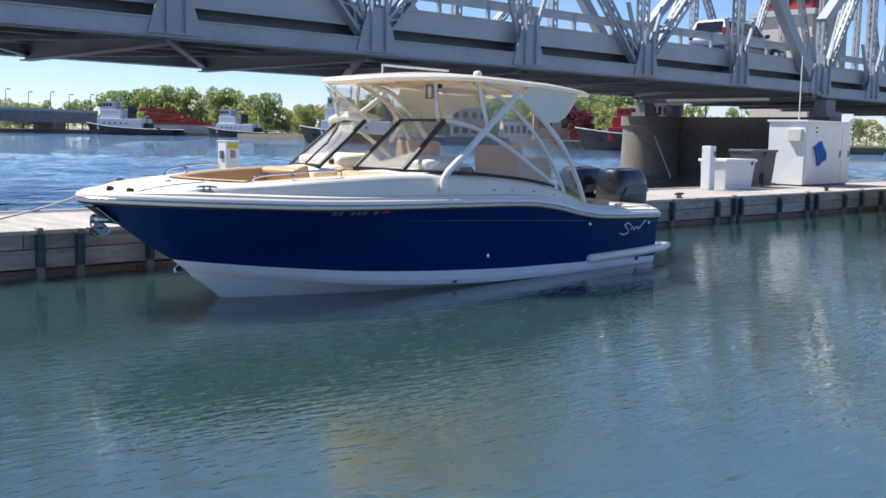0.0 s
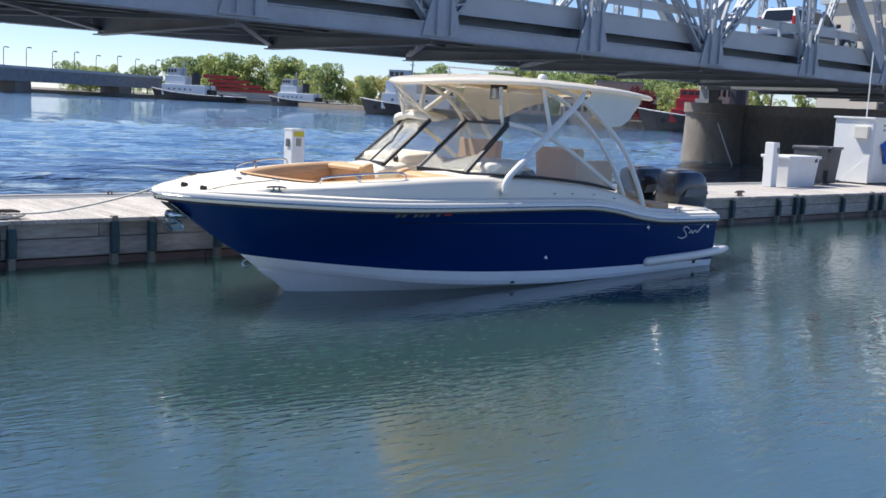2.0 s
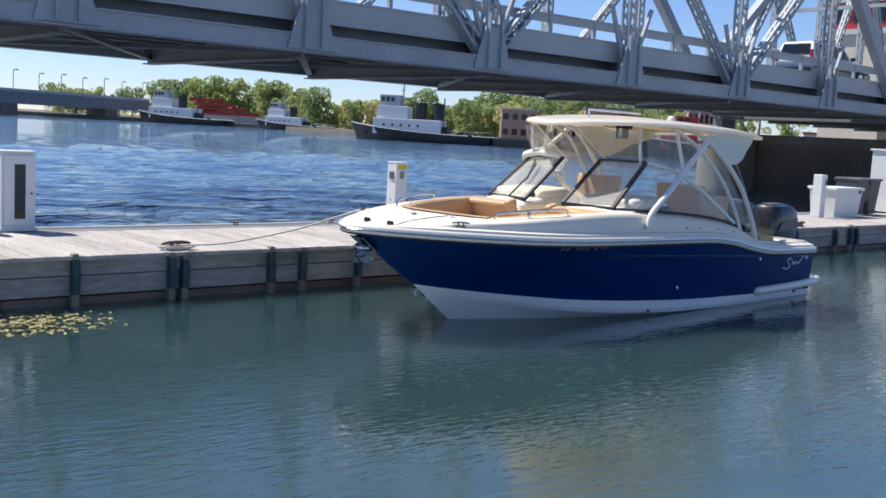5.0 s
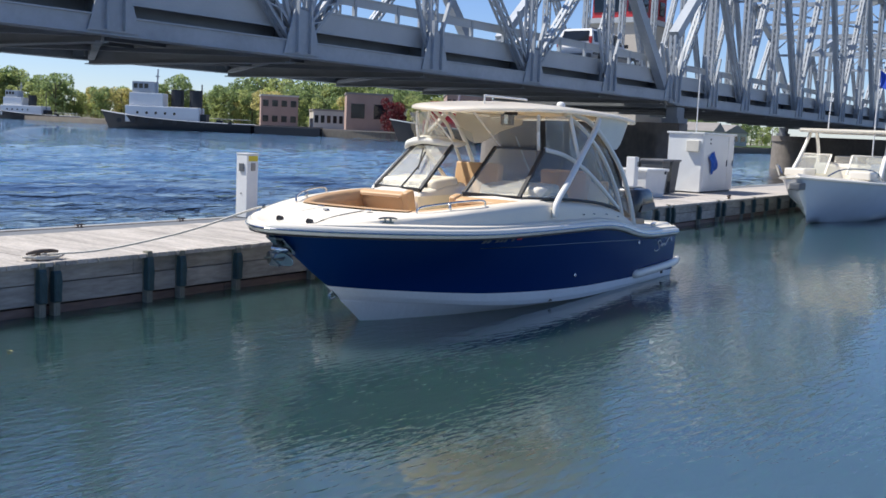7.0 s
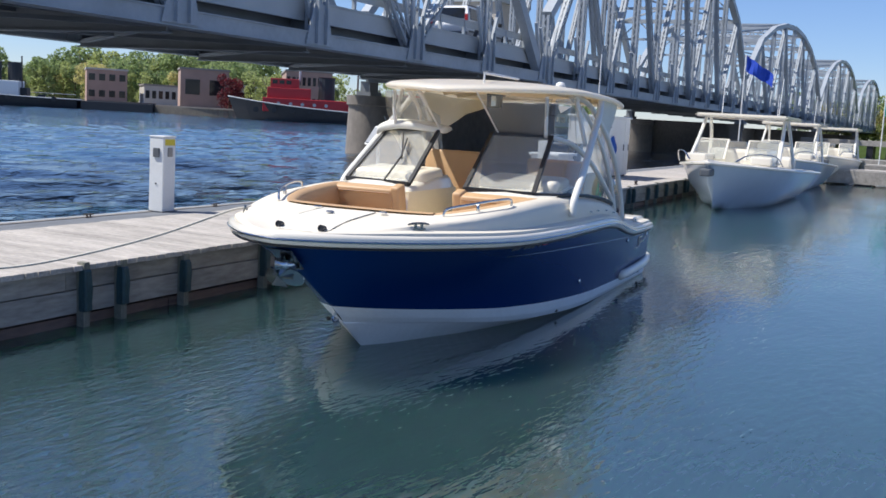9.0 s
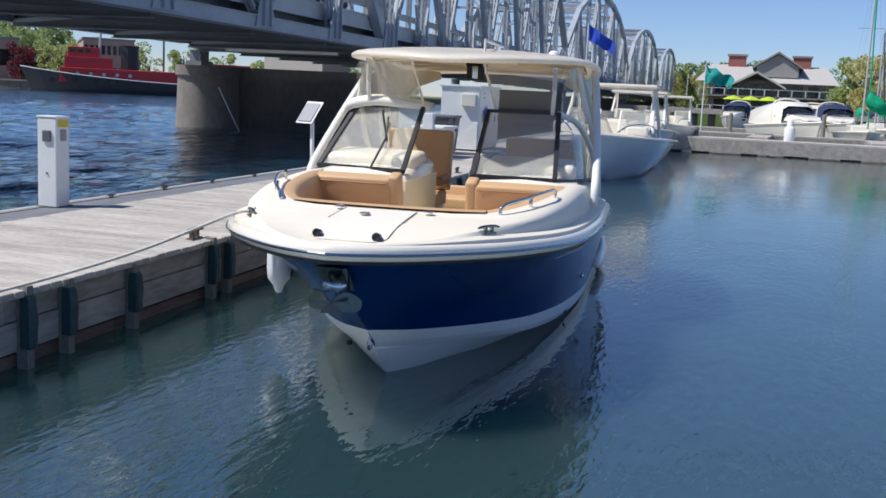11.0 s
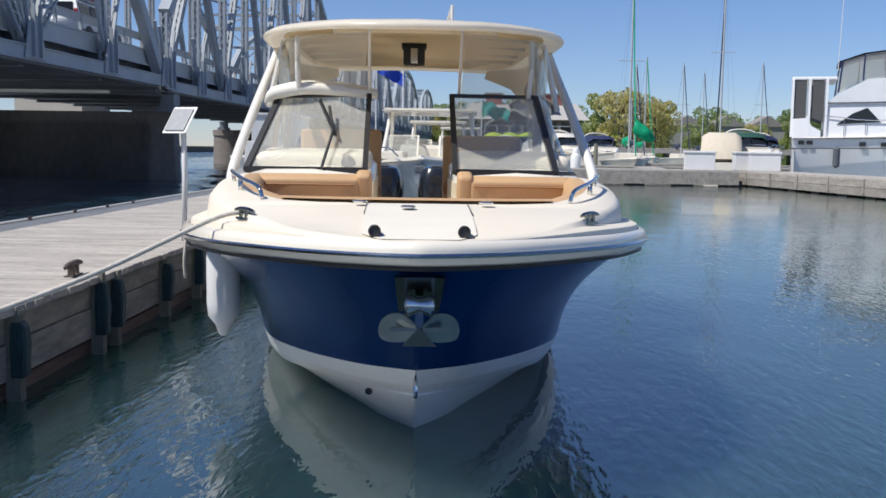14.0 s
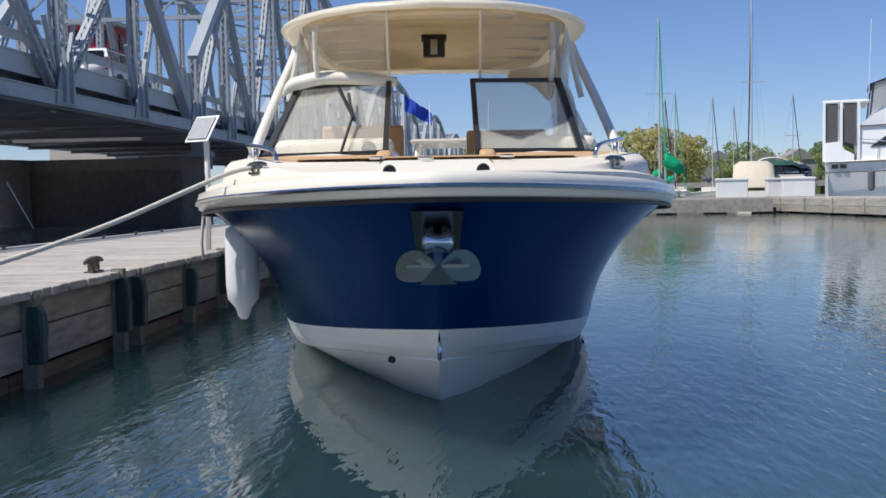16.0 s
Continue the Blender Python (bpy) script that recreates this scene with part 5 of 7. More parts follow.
part("roof", boxes(((-0.05, -0.06, 1.86), (2.95, 1.2, 1.92)), bevel=0.012), BOX, cab)
part("plinth", boxes(((0.05, 0.05, 0), (2.85, 1.1, 0.06))), GREY, cab)
for x0, x1 in ((0.06, 2.28), (2.31, 2.84)):
    d = part("door", box(bmesh.new(), (x0, -0.02, 0.16), (x1, 0.0, 1.80), None, 0.006), BOX, cab)
    part("handle", boxes(((x1 - 0.12, -0.05, 0.85), (x1 - 0.09, -0.02, 1.05))), GREY, d)
    for zz in (1.55, 1.68):
        part("hinge_plate", boxes(((x0 + 0.5, -0.026, zz), (x0 + 0.62, -0.02, zz + 0.05))), GREY, d)
part("meter_box", boxes(((-0.14, 0.08, 1.3), (0.0, 0.5, 1.66)), bevel=0.02), pbr("beige_plastic", (0.66, 0.63, 0.55), 0.5), cab, "beige meter box")
part("gusset_panel", sheet([(-0.02, 0.02, 0.05), (-0.02, 0.85, 0.05), (-0.02, 0.02, 0.85)], 0.02), PLASTIC, cab)
part("antenna", tube([(0.12, 0.3, 1.9), (0.12, 0.3, 3.75)], 0.018, 6), PLASTIC, cab, "tall white whip antenna")
rows = [[Vector((0.42 + 0.105 * k + 0.05 * j, -0.045 - 0.05 * math.sin(math.pi * j / 6) - 0.02 * math.sin(k * 1.9 + j), 1.16 - 0.095 * j + 0.035 * k - 0.02 * math.sin(k * 1.3))) for k in range(6)] for j in range(7)]
tagged(part("blue_tarp", loft(rows), pbr("blue_cloth", (0.02, 0.10, 0.42), 0.8, var=0.2, scale=8), None, at=cab.matrix_basis.copy()), "blue cloth hanging on the cabinet door", "cloth")
sg = thing("sign_post", "small tilted white sign plate on a white pole", "sign", dock_at(9.97, 0.16), DOCK_TURN - 38)
part("pole", tube([(0, 0, 0), (0.02, 0, 0.7), (0.0, 0, 1.32)], 0.028, 8), PLASTIC, sg, smooth=True)
part("plate", box(bmesh.new(), (-0.02, -0.135, -0.135), (0.0, 0.135, 0.135), None, 0.004), pbr("pale_sign_face", (0.36, 0.37, 0.38), 0.4, var=0.12, scale=12), sg, "pale grey tilted sign plate", at=pose(-0.04, 0.0, 1.26, 0, 34, 8))
part("rim", box(bmesh.new(), (-0.026, -0.165, -0.165), (-0.021, 0.165, 0.165)), PLASTIC, sg, at=pose(-0.018, 0, 1.25, 0, 34, 8))


def dock_cleat(x, y, turn):
    c = cleat((0, 0, 0), 0, None, IRON, 1.7)
    c.name = "dock_cleat"
    p = dock_at(x, y, 0.004)
    c.matrix_basis = pose(p.x, p.y, p.z, 0, 0, turn)
    return tagged(c, "rusty iron dock cleat bolted to the planks", "cleat", "dock cleats")


for x in (2.75, 6.95, 12.4, 18.2, 25.2):
    dock_cleat(x, 0.19, DOCK_TURN + 4)
for x in (5.2, 7.1, 9.8, 11.2, 12.7, 14.3, 15.7, 17.0):
    c = cleat((0, 0, 0), 0, None, IRON, 0.8)
    c.name = "dock_cleat"
    p = dock_at(x, DOCK_W - 0.15, -0.018)
    c.matrix_basis = pose(p.x, p.y, p.z, 0, 0, DOCK_TURN)
    tagged(c, "small iron cleat on the dock's back rail", "cleat", "dock cleats")


def rope(points, r, n, label):
    return tagged(part("mooring_line", tube(smooth_line(points, n), r, 7), ROPE, smooth=True), label, "rope", "mooring lines")


bc = boat.matrix_basis @ Vector((1.0, 0.88, 1.275))
dc = dock_at(2.75, 0.19, 0.06)
chock = boat.matrix_basis @ Vector((0.93, 1.02, 1.235))
mid = chock.lerp(dc, 0.5) + Vector((0, 0, -0.10))
rope([bc + Vector((0.07, 0.0, 0.01)), bc, chock, chock.lerp(dc, 0.25) + Vector((0, 0, -0.075)), mid, chock.lerp(dc, 0.75) + Vector((0, 0, -0.085)), dc], 0.012, 40, "white bow line from the boat to a dock cleat")
coil = [dc + Vector((0.16 * math.cos(k * 0.9) * (1 + 0.04 * k), 0.09 * math.sin(k * 0.9), -0.035 + 0.012 * (k % 3))) for k in range(16)]
rope(coil, 0.015, 60, "loose turns of white rope round a dock cleat")
fd = thing("fender", "white cylindrical vinyl boat fender hanging on a line", "fender", boat.matrix_basis @ Vector((2.6, 1.25, 0.0)), 6.06)
part("body", lathe([(0.02, 0.36), (0.035, 0.38), (0.05, 0.43), (0.098, 0.49), (0.107, 0.58), (0.107, 0.88), (0.098, 0.94), (0.055, 0.97), (0.035, 0.98), (0.03, 1.01)], 18), pbr("fender_vinyl", (0.78, 0.78, 0.78), 0.4, var=0.04), fd, smooth=True)
part("line", tube([(0, 0, 1.0), (-0.02, -0.03, 1.12), (-0.03, -0.06, 1.2)], 0.008, 6), ROPE, fd)
a = boat.matrix_basis @ Vector((2.4, 1.43, 1.12))
rope([a, a + Vector((0.01, 0.02, -0.12)), a + Vector((0.0, 0.03, -0.25)), a + Vector((0.02, 0.03, -0.36))], 0.01, 14, "short white line hanging off the rub rail")


# ---- other boats ----
def hull_parts(e, L, B, bow_z, stern_z, hull_m, deck_m, bottom=True, rake=0.9):
    """A planing hull with the bow at x = 0, pointing to -x."""
    n = 20
    st = [(k / n) ** 1.35 for k in range(n + 1)]
    def breadth(s):
        return B / 2 * min(1.0, (1 - (1 - min(1, s * 1.9)) ** 2.1)) * (1 - 0.06 * max(0, s - 0.6))
    rings = []
    for s in st:
        u, b = L * s, breadth(s)
        z = bow_z + (stern_z - bow_z) * s**0.8
        low = rake * (1 - s) ** 2.2
        zk = -0.25 + (bow_z * 0.9) * max(0, 1 - s * 7)
        half = [(u, b, z), (u + low * 0.45, b * 0.86, z * 0.55), (u + low * 0.9, b * 0.68 * min(1, s * 3 + 0.02), z * 0.18), (u + low, b * 0.6 * min(1, s * 3 + 0.01), 0.02), (u + low * 1.05, 0, zk)]
        rings.append([Vector(p) for p in half] + [Vector((p[0], -p[1], p[2])) for p in half[-2::-1]])
    part("hull", weld(loft(rings, False, False), 0.001), hull_m, e, smooth=True)
    ends = [p for p in rings[-1]]
    bm = bmesh.new()
    bm.faces.new([bm.verts.new(p) for p in ends])
    part("transom", bm, hull_m, e)
    deck = []
    for s in st:
        u, b = L * s, breadth(s)
        z = bow_z + (stern_z - bow_z) * s**0.8
        deck.append([Vector((u, v * b, z + 0.06 + 0.05 * (1 - v * v) + (0.0 if abs(v) < 1 else -0.05))) for v in (-1.02, -0.9, -0.5, 0, 0.5, 0.9, 1.02)])
    part("deck", loft(deck), deck_m, e, smooth=True)
    rub = [Vector((L * s, -breadth(s) - 0.03, bow_z + (stern_z - bow_z) * s**0.8)) for s in st[::-1]] + [Vector((L * s, breadth(s) + 0.03, bow_z + (stern_z - bow_z) * s**0.8)) for s in st]
    part("rub_rail", tube(rub, 0.045, 6), WHITE, e)


def center_boat(at, turn, L, hull_m, label, size=1.0):
    """An open boat with console, windscreen and a hard T-top."""
    e = thing("motorboat", label, "boat", at, turn, "boats at the dock")
    e.matrix_basis = e.matrix_basis @ Matrix.Diagonal((size, size, 1.0, 1))
    hull_parts(e, L, 2.75, 1.36, 0.95, hull_m, WHITE)
    part("console", box(bmesh.new(), (3.5, -0.7, 0.9), (5.0, 0.7, 1.75), None, 0.12), WHITE, e)
    for s in (-1, 1):
        part("seat", box(bmesh.new(), (2.2, s * 0.75 - 0.25, 1.3), (3.2, s * 0.75 + 0.25, 1.55), None, 0.05), WHITE, e)
        S = lambda u, v, z: (u, s * v, z)
        part("top_leg", tube(smooth_line([S(2.9, 1.05, 1.35), S(3.5, 1.0, 2.0), S(4.0, 0.95, 2.7)], 10), 0.045, 8), TUBE, e)
        part("top_leg", tube(smooth_line([S(5.2, 1.1, 1.1), S(5.0, 1.0, 2.0), S(4.5, 0.95, 2.7)], 10), 0.045, 8), TUBE, e)
        part("brace", tube([S(3.4, 1.0, 1.9), S(4.9, 1.0, 1.9)], 0.028, 6), TUBE, e)
        part("screen", sheet([S(3.0, 0.25, 1.4), S(3.45, 0.25, 2.0), S(3.55, 0.95, 2.0), S(3.05, 1.0, 1.4)], 0.01), GLASS, e)
        f = bmesh.new()
        for p, q in ((S(3.0, 0.25, 1.4), S(3.45, 0.25, 2.0)), (S(3.45, 0.25, 2.0), S(3.55, 0.95, 2.0)), (S(3.55, 0.95, 2.0), S(3.05, 1.0, 1.4))):
            beam(f, p, q, 0.04, 0.04)
        part("screen_frame", f, WHITE, e)
        part("grab_rail", tube(smooth_line([S(0.5, 0.5, 1.42), S(0.9, 0.72, 1.62), S(1.9, 1.1, 1.6), S(2.5, 1.2, 1.3)], 10), 0.018, 6), STEEL, e)
        part("helm_seat", box(bmesh.new(), (5.3, s * 0.4 - 0.28, 1.2), (5.55, s * 0.4 + 0.28, 1.95), None, 0.08), WHITE, e)
        part("rod", tube([S(4.6, 0.7, 2.75), S(4.75, 0.72, 4.0)], 0.012, 5), PLASTIC, e)
    bm = box(bmesh.new(), (3.3, -1.1, 2.68), (6.2, 1.1, 2.8))
    bmesh.ops.bevel(bm, geom=list(bm.edges), offset=0.05, segments=2, affect="EDGES")
    part("hardtop", bm, WHITE, e)
    part("anchor", box(bmesh.new(), (-0.2, -0.12, 1.0), (0.25, 0.12, 1.2), None, 0.04), GREY, e)
    for v in (-0.4, 0.4):
        part("outboard", box(bmesh.new(), (L + 0.05, v - 0.22, 0.1), (L + 0.75, v + 0.22, 1.45), None, 0.12), WHITE, e)
    return e


# white hulls coloured pale blue, the shade on them put into the paint
SHADED_WHITE = pbr("shade_blue_white_gelcoat", (0.55, 0.62, 0.70), 0.25, var=0.04, coat=0.5)
center_boat((25.0, 12.7, 0), 2.5, 8.6, SHADED_WHITE, "open motorboat with white hardtop, white hull tinted blue for shade, moored at the dock", 1.27)
center_boat((38.2, 13.5, 0), 2.5, 8.2, SHADED_WHITE, "farther open motorboat with white hardtop, white hull tinted blue for shade", 1.1)
center_boat((49.5, 13.2, 0), 3.0, 7.0, WHITE, "white open motorboat with a hardtop, moored at the dock")
fl = thing("flag", "blue flag hanging from a thin pole", "flag", (48.1, 17.17, 0.6), 0)
part("pole", tube([(0, 0, 0), (0, 0, 5.45)], 0.03, 6), PLASTIC, fl)
part("cloth", loft([[Vector((0.10 * math.sin(k * 1.3 + j * 0.4) + 0.04 * k, -0.03 - 0.185 * k, 5.4 - 0.15 * j * (1 - 0.03 * k) - 0.125 * k - 0.03 * math.sin(k * 2))) for k in range(8)] for j in range(6)]), pbr("blue_flag_cloth", (0.01, 0.05, 0.40), 0.8, var=0.2), fl)
bn = thing("banner", "teal feather banner on a pole", "banner", (71.2, 13.0, 0.7), 0)
part("pole", tube([(0, 0, 0), (0, 0, 4.6)], 0.04, 6), PLASTIC, bn)
part("cloth", loft([[Vector((0.28 * math.sin(k * 1.1 + j * 0.7), -0.24 * k - 0.10 * math.sin(j * 1.7), 4.5 - 0.24 * j * (1 - 0.05 * k) - 0.10 * k - 0.12 * math.sin(k * 1.6 + j * 0.4))) for k in range(9)] for j in range(6)]), pbr("teal_cloth", (0.01, 0.25, 0.22), 0.8, var=0.15, scale=2), bn, smooth=True)


def cruiser(at, turn, L, canvas, label, canvas_h=1.0):
    """A cabin cruiser: high bow, raked screen, canvas over the cockpit."""
    e = thing("cabin_cruiser", label, "boat", at, turn, "cruisers in the marina")
    hull_parts(e, L, 2.9, 1.65, 1.1, WHITE, WHITE)
    rings = []
    for u, w, z in ((1.3, 0.5, 1.72), (1.9, 0.85, 1.95), (3.2, 1.1, 2.1), (3.9, 1.12, 2.1)):
        rings.append([Vector((u, -w, 1.6)), Vector((u, -w * 0.9, z)), Vector((u, w * 0.9, z)), Vector((u, w, 1.6))])
    part("cabin_trunk", loft(rings), WHITE, e)
    for s in (-1, 1):
        part("windscreen", sheet([(3.3, 0.03 * s, 2.1), (4.1, 0.03 * s, 2.75), (4.3, s * 1.0, 2.7), (3.7, s * 1.15, 2.0)], 0.03), DARKGLASS, e)
        part("side_screen", sheet([(3.7, s * 1.15, 2.0), (4.3, s * 1.0, 2.7), (5.4, s * 1.15, 2.3), (5.4, s * 1.25, 1.9)], 0.03), DARKGLASS, e)
        part("bow_rail", tube(smooth_line([(0.2, s * 0.2, 2.2), (1.4, s * 0.95, 2.2), (3.0, s * 1.3, 2.0), (3.6, s * 1.35, 1.5)], 12), 0.025, 6), STEEL, e)
        part("porthole", sheet([(2.4, s * 1.24, 1.2), (3.0, s * 1.32, 1.2), (3.0, s * 1.33, 1.35), (2.4, s * 1.25, 1.35)], 0.05), DARKGLASS, e)
    rings = []
    for u, z in ((4.0, 2.72), (4.5, 2.72 + 0.3 * canvas_h), (5.6, 2.72 + 0.35 * canvas_h), (L - 0.6, 2.5), (L - 0.1, 1.3)):
        rings.append([Vector((u, -1.28, 1.25)), Vector((u, -1.2, z - 0.25)), Vector((u, -0.8, z)), Vector((u, 0.8, z)), Vector((u, 1.2, z - 0.25)), Vector((u, 1.28, 1.25))])
    part("canvas_cover", loft(rings), canvas, e, smooth=True)
    if canvas_h > 0.8:
        part("radar_arch", tube(smooth_line([(5.6, -1.3, 1.3), (5.9, -1.2, 2.7), (6.0, -0.6, 3.2), (6.0, 0.6, 3.2), (5.9, 1.2, 2.7), (5.6, 1.3, 1.3)], 16), 0.07, 8), WHITE, e)
    return e


CREAM_CANVAS = pbr("cream_canvas", (0.62, 0.55, 0.43), 0.85, var=0.08)
NAVY_CANVAS = pbr("navy_canvas", (0.02, 0.03, 0.09), 0.85, var=0.1)
GREEN_CANVAS = pbr("green_canvas", (0.02, 0.08, 0.06), 0.85, var=0.1)
cruiser((75.0, 4.9, 0), 24, 10.5, WHITE, "white cabin cruiser with dark windscreen at a marina slip")
cruiser((84.0, 2.4, 0), 12, 8.5, NAVY_CANVAS, "white cabin cruiser under a navy canvas cover")
cruiser((70.5, -3.4, 0), 170, 7.5, CREAM_CANVAS, "white cruiser under a cream canvas cover", 0.7)
cruiser((63.1, -5.0, 0), 5, 9.0, GREEN_CANVAS, "white cruiser with dark green canvas at a slip")
cruiser((108.0, 13.0, 0), -10, 9.0, NAVY_CANVAS, "white cabin cruiser moored among other boats")
cruiser((96.0, 4.0, 0), 8, 9.0, CREAM_CANVAS, "white cruiser moored under trees")
cruiser((74.0, -8.0, 0), 0, 9.0, NAVY_CANVAS, "white cabin cruiser at a far slip in the marina")


YACHT_WHITE = pbr("bright_white_gelcoat", (0.90, 0.90, 0.89), 0.35, var=0.03, coat=0.2)


def yacht(at, turn):
    """A motor yacht; the stern is at x = L, the bow at x = 0."""
    e = thing("flybridge_yacht", "large white flybridge motor yacht with dark windows at a dock", "yacht", at, turn)
    L, W = 15.0, 2.15
    S = lambda s, v, z: Vector((L - s, v, z))
    hull_parts(e, L - 0.85, 2 * W, 3.0, 2.45, YACHT_WHITE, YACHT_WHITE, rake=1.8)
    part("swim_platform", loft([[S(s, v, z) for v in (-W * 0.92, W * 0.92)] for s, z in ((0.0, 0.75), (-0.02, 0.95), (0.5, 1.5), (0.95, 2.45), (1.0, 0.4), (0.1, 0.5))], False), YACHT_WHITE, e)
    part("stern_bulwark", loft([[S(s, -W, 2.4), S(s, -W * 0.98, z), S(s, W * 0.98, z), S(s, W, 2.4)] for s, z in ((0.85, 3.45), (1.5, 3.5), (1.75, 3.1), (2.2, 2.85))], False, True), YACHT_WHITE, e)
    part("deckhouse", loft([[S(s, -w, 2.35), S(s, -w * 0.97, z), S(s, w * 0.97, z), S(s, w, 2.35)] for s, w, z in ((2.35, 1.98, 4.15), (2.6, 2.0, 4.3), (7.5, 2.0, 4.35), (9.5, 1.8, 3.6), (11.5, 1.3, 2.9))], False, True), YACHT_WHITE, e)
    part("flybridge", loft([[S(s, -w, 4.2), S(s, -w * 1.03, z), S(s, w * 1.03, z), S(s, w, 4.2)] for s, w, z in ((2.5, 1.95, 4.35), (3.0, 2.0, 4.75), (4.3, 2.0, 5.45), (5.0, 2.0, 5.5), (7.6, 1.8, 5.2), (8.6, 1.4, 4.5))], False, True), YACHT_WHITE, e)
    part("aft_roof", box(bmesh.new(), (L - 2.9, -2.05, 5.42), (L - 0.72, 2.05, 5.58), None, 0.06), YACHT_WHITE, e)
    for s in (-1, 1):
        for a, b in ((0.85, 1.45), (1.75, 2.3)):
            part("aft_curtain", sheet([S(a, s * 2.0, 3.5), S(a, s * 1.97, 5.42), S(b, s * 1.97, 5.42), S(b, s * 2.0, 3.3)], 0.05), SCREEN, e)
        for a in (0.8, 1.6, 2.42):
            part("aft_post", boxes(((L - a - 0.06, s * 2.02 - 0.05, 2.6), (L - a + 0.06, s * 2.02 + 0.05, 5.45))), YACHT_WHITE, e)
        for q in ([(2.95, 3.2), (3.7, 3.75), (4.35, 4.02), (5.0, 3.32)], [(5.35, 3.75), (5.5, 4.1), (8.0, 4.1), (8.3, 3.5), (6.0, 3.45)]):
            part("saloon_window", sheet([S(a, s * 2.0, z) for a, z in q], 0.05), DARKGLASS, e)
        for q in ([(2.95, 4.9), (3.1, 6.35), (4.1, 6.65), (4.05, 5.4)], [(4.1, 5.45), (4.15, 6.68), (5.3, 6.85), (5.5, 5.5)], [(5.55, 5.5), (5.35, 6.86), (6.6, 6.8), (7.4, 5.3)]):
            part("enclosure_pane", sheet([S(a, s * (1.95 - 0.1 * (z > 6)), z) for a, z in q], 0.03), VINYL, e)
        for a, b in (((2.95, 4.8), (3.1, 6.4)), ((4.08, 5.4), (4.12, 6.66)), ((5.5, 5.5), (5.32, 6.85)), ((7.4, 5.3), (6.6, 6.8))):
            part("enclosure_seam", tube([S(a[0], s * 1.97, a[1]), S(b[0], s * 1.87, b[1])], 0.04, 6), NAVY_CANVAS, e)
        for z, a in ((2.45, 0.9), (1.95, 0.8), (4.25, 2.4)):
            part("rub_line", tube([S(a, s * (W + (0.02 if z < 3 else -0.13)), z), S(8.0, s * (W + (0.02 if z < 3 else -0.13)), z + 0.12)], 0.035, 6), GREY, e)
        part("side_rail", tube(smooth_line([S(2.4, s * 2.05, 3.6), S(5.0, s * 2.08, 3.4), S(9.0, s * 1.9, 3.6), S(14.0, s * 0.4, 3.9)], 16), 0.025, 6), STEEL, e)
        for a in (3.3, 4.3, 5.3, 6.3):
            part("rail_stanchion", tube([S(a, s * 2.07, 2.5), S(a, s * 2.07, 3.48)], 0.02, 5), STEEL, e)
        for a, z in ((1.3, 2.15), (1.7, 2.15), (4.2, 2.1), (5.2, 2.1)):
            part("porthole", boxes(((L - a - 0.15, s * 2.06 - 0.06, z), (L - a + 0.15, s * 2.06 + 0.06, z + 0.2))), DARKGLASS, e)
        part("fender", lathe([(0.05, 0.0), (0.17, 0.1), (0.17, 0.95), (0.05, 1.05)], 10, Matrix.Translation(S(3.0, s * 2.34, 1.0))), GREY, e)
    rows = [[S(a, v, z - 0.10 * (v / 1.9) ** 2) for v in (-1.9, -1.0, 0, 1.0, 1.9)] for a, z in ((2.95, 6.45), (4.1, 6.85), (5.4, 7.02), (6.7, 6.95))]
    bm = loft(rows + [[p - Vector((0, 0, 0.12)) for p in r] for r in rows[::-1]])
    part("bimini", bm, NAVY_CANVAS, e, "dark navy bimini top", True)
    part("antenna", tube([S(2.9, 1.6, 5.9), S(3.0, 1.6, 9.6)], 0.02, 5), PLASTIC, e)
    part("fly_ladder", tube([S(2.5, 1.4, 2.6), S(2.9, 1.4, 4.6)], 0.03, 6), STEEL, e)
    return e


yacht((51.35, -17.85, 0), 75.8)


def sailboat(at, turn, L, mast, sail, label):
    e = thing("sailboat", label, "sailboat", at, turn, "sailboats in the marina")
    hull_parts(e, L, 2.8, 1.2, 0.95, WHITE, WHITE)
    part("cabin", box(bmesh.new(), (2.4, -0.8, 1.1), (5.4, 0.8, 1.6), None, 0.12), WHITE, e)
    part("mast", tube([(3.6, 0, 1.2), (3.6, 0, mast)], 0.065, 8), PALE, e)
    part("spreader", boxes(((3.57, -0.9, mast * 0.6), (3.63, 0.9, mast * 0.6 + 0.05))), PALE, e)
    part("furled_sail", tube(smooth_line([(0.4, 0, 1.4), (1.9, 0, mast * 0.48), (3.5, 0, mast * 0.97)], 10), 0.05, 7), sail, e)
    part("boom", tube([(3.6, 0, 2.2), (7.0, 0, 2.3)], 0.07, 8), PALE, e)
    rows = [[Vector((3.8 + 0.42 * k, r * math.cos(a) + 0.06 * math.sin(k * 2.1), 2.42 + 0.1 * math.sin(k * 1.7) + r * 1.3 * math.sin(a))) for a in (2 * math.pi * j / 8 for j in range(8))] for k, r in enumerate((0.1, 0.22, 0.26, 0.22, 0.2, 0.16, 0.12, 0.08))]
    part("sail_cover", loft(rows, True, True), sail, e, smooth=True)
    for s in (-1, 1):
        part("stay", tube([(3.6, s * 1.3, 1.1), (3.6, s * 0.02, mast * 0.98)], 0.008, 4), STEEL, e)
    part("backstay", tube([(L, 0, 1.0), (3.65, 0, mast)], 0.008, 4), STEEL, e)
    return e


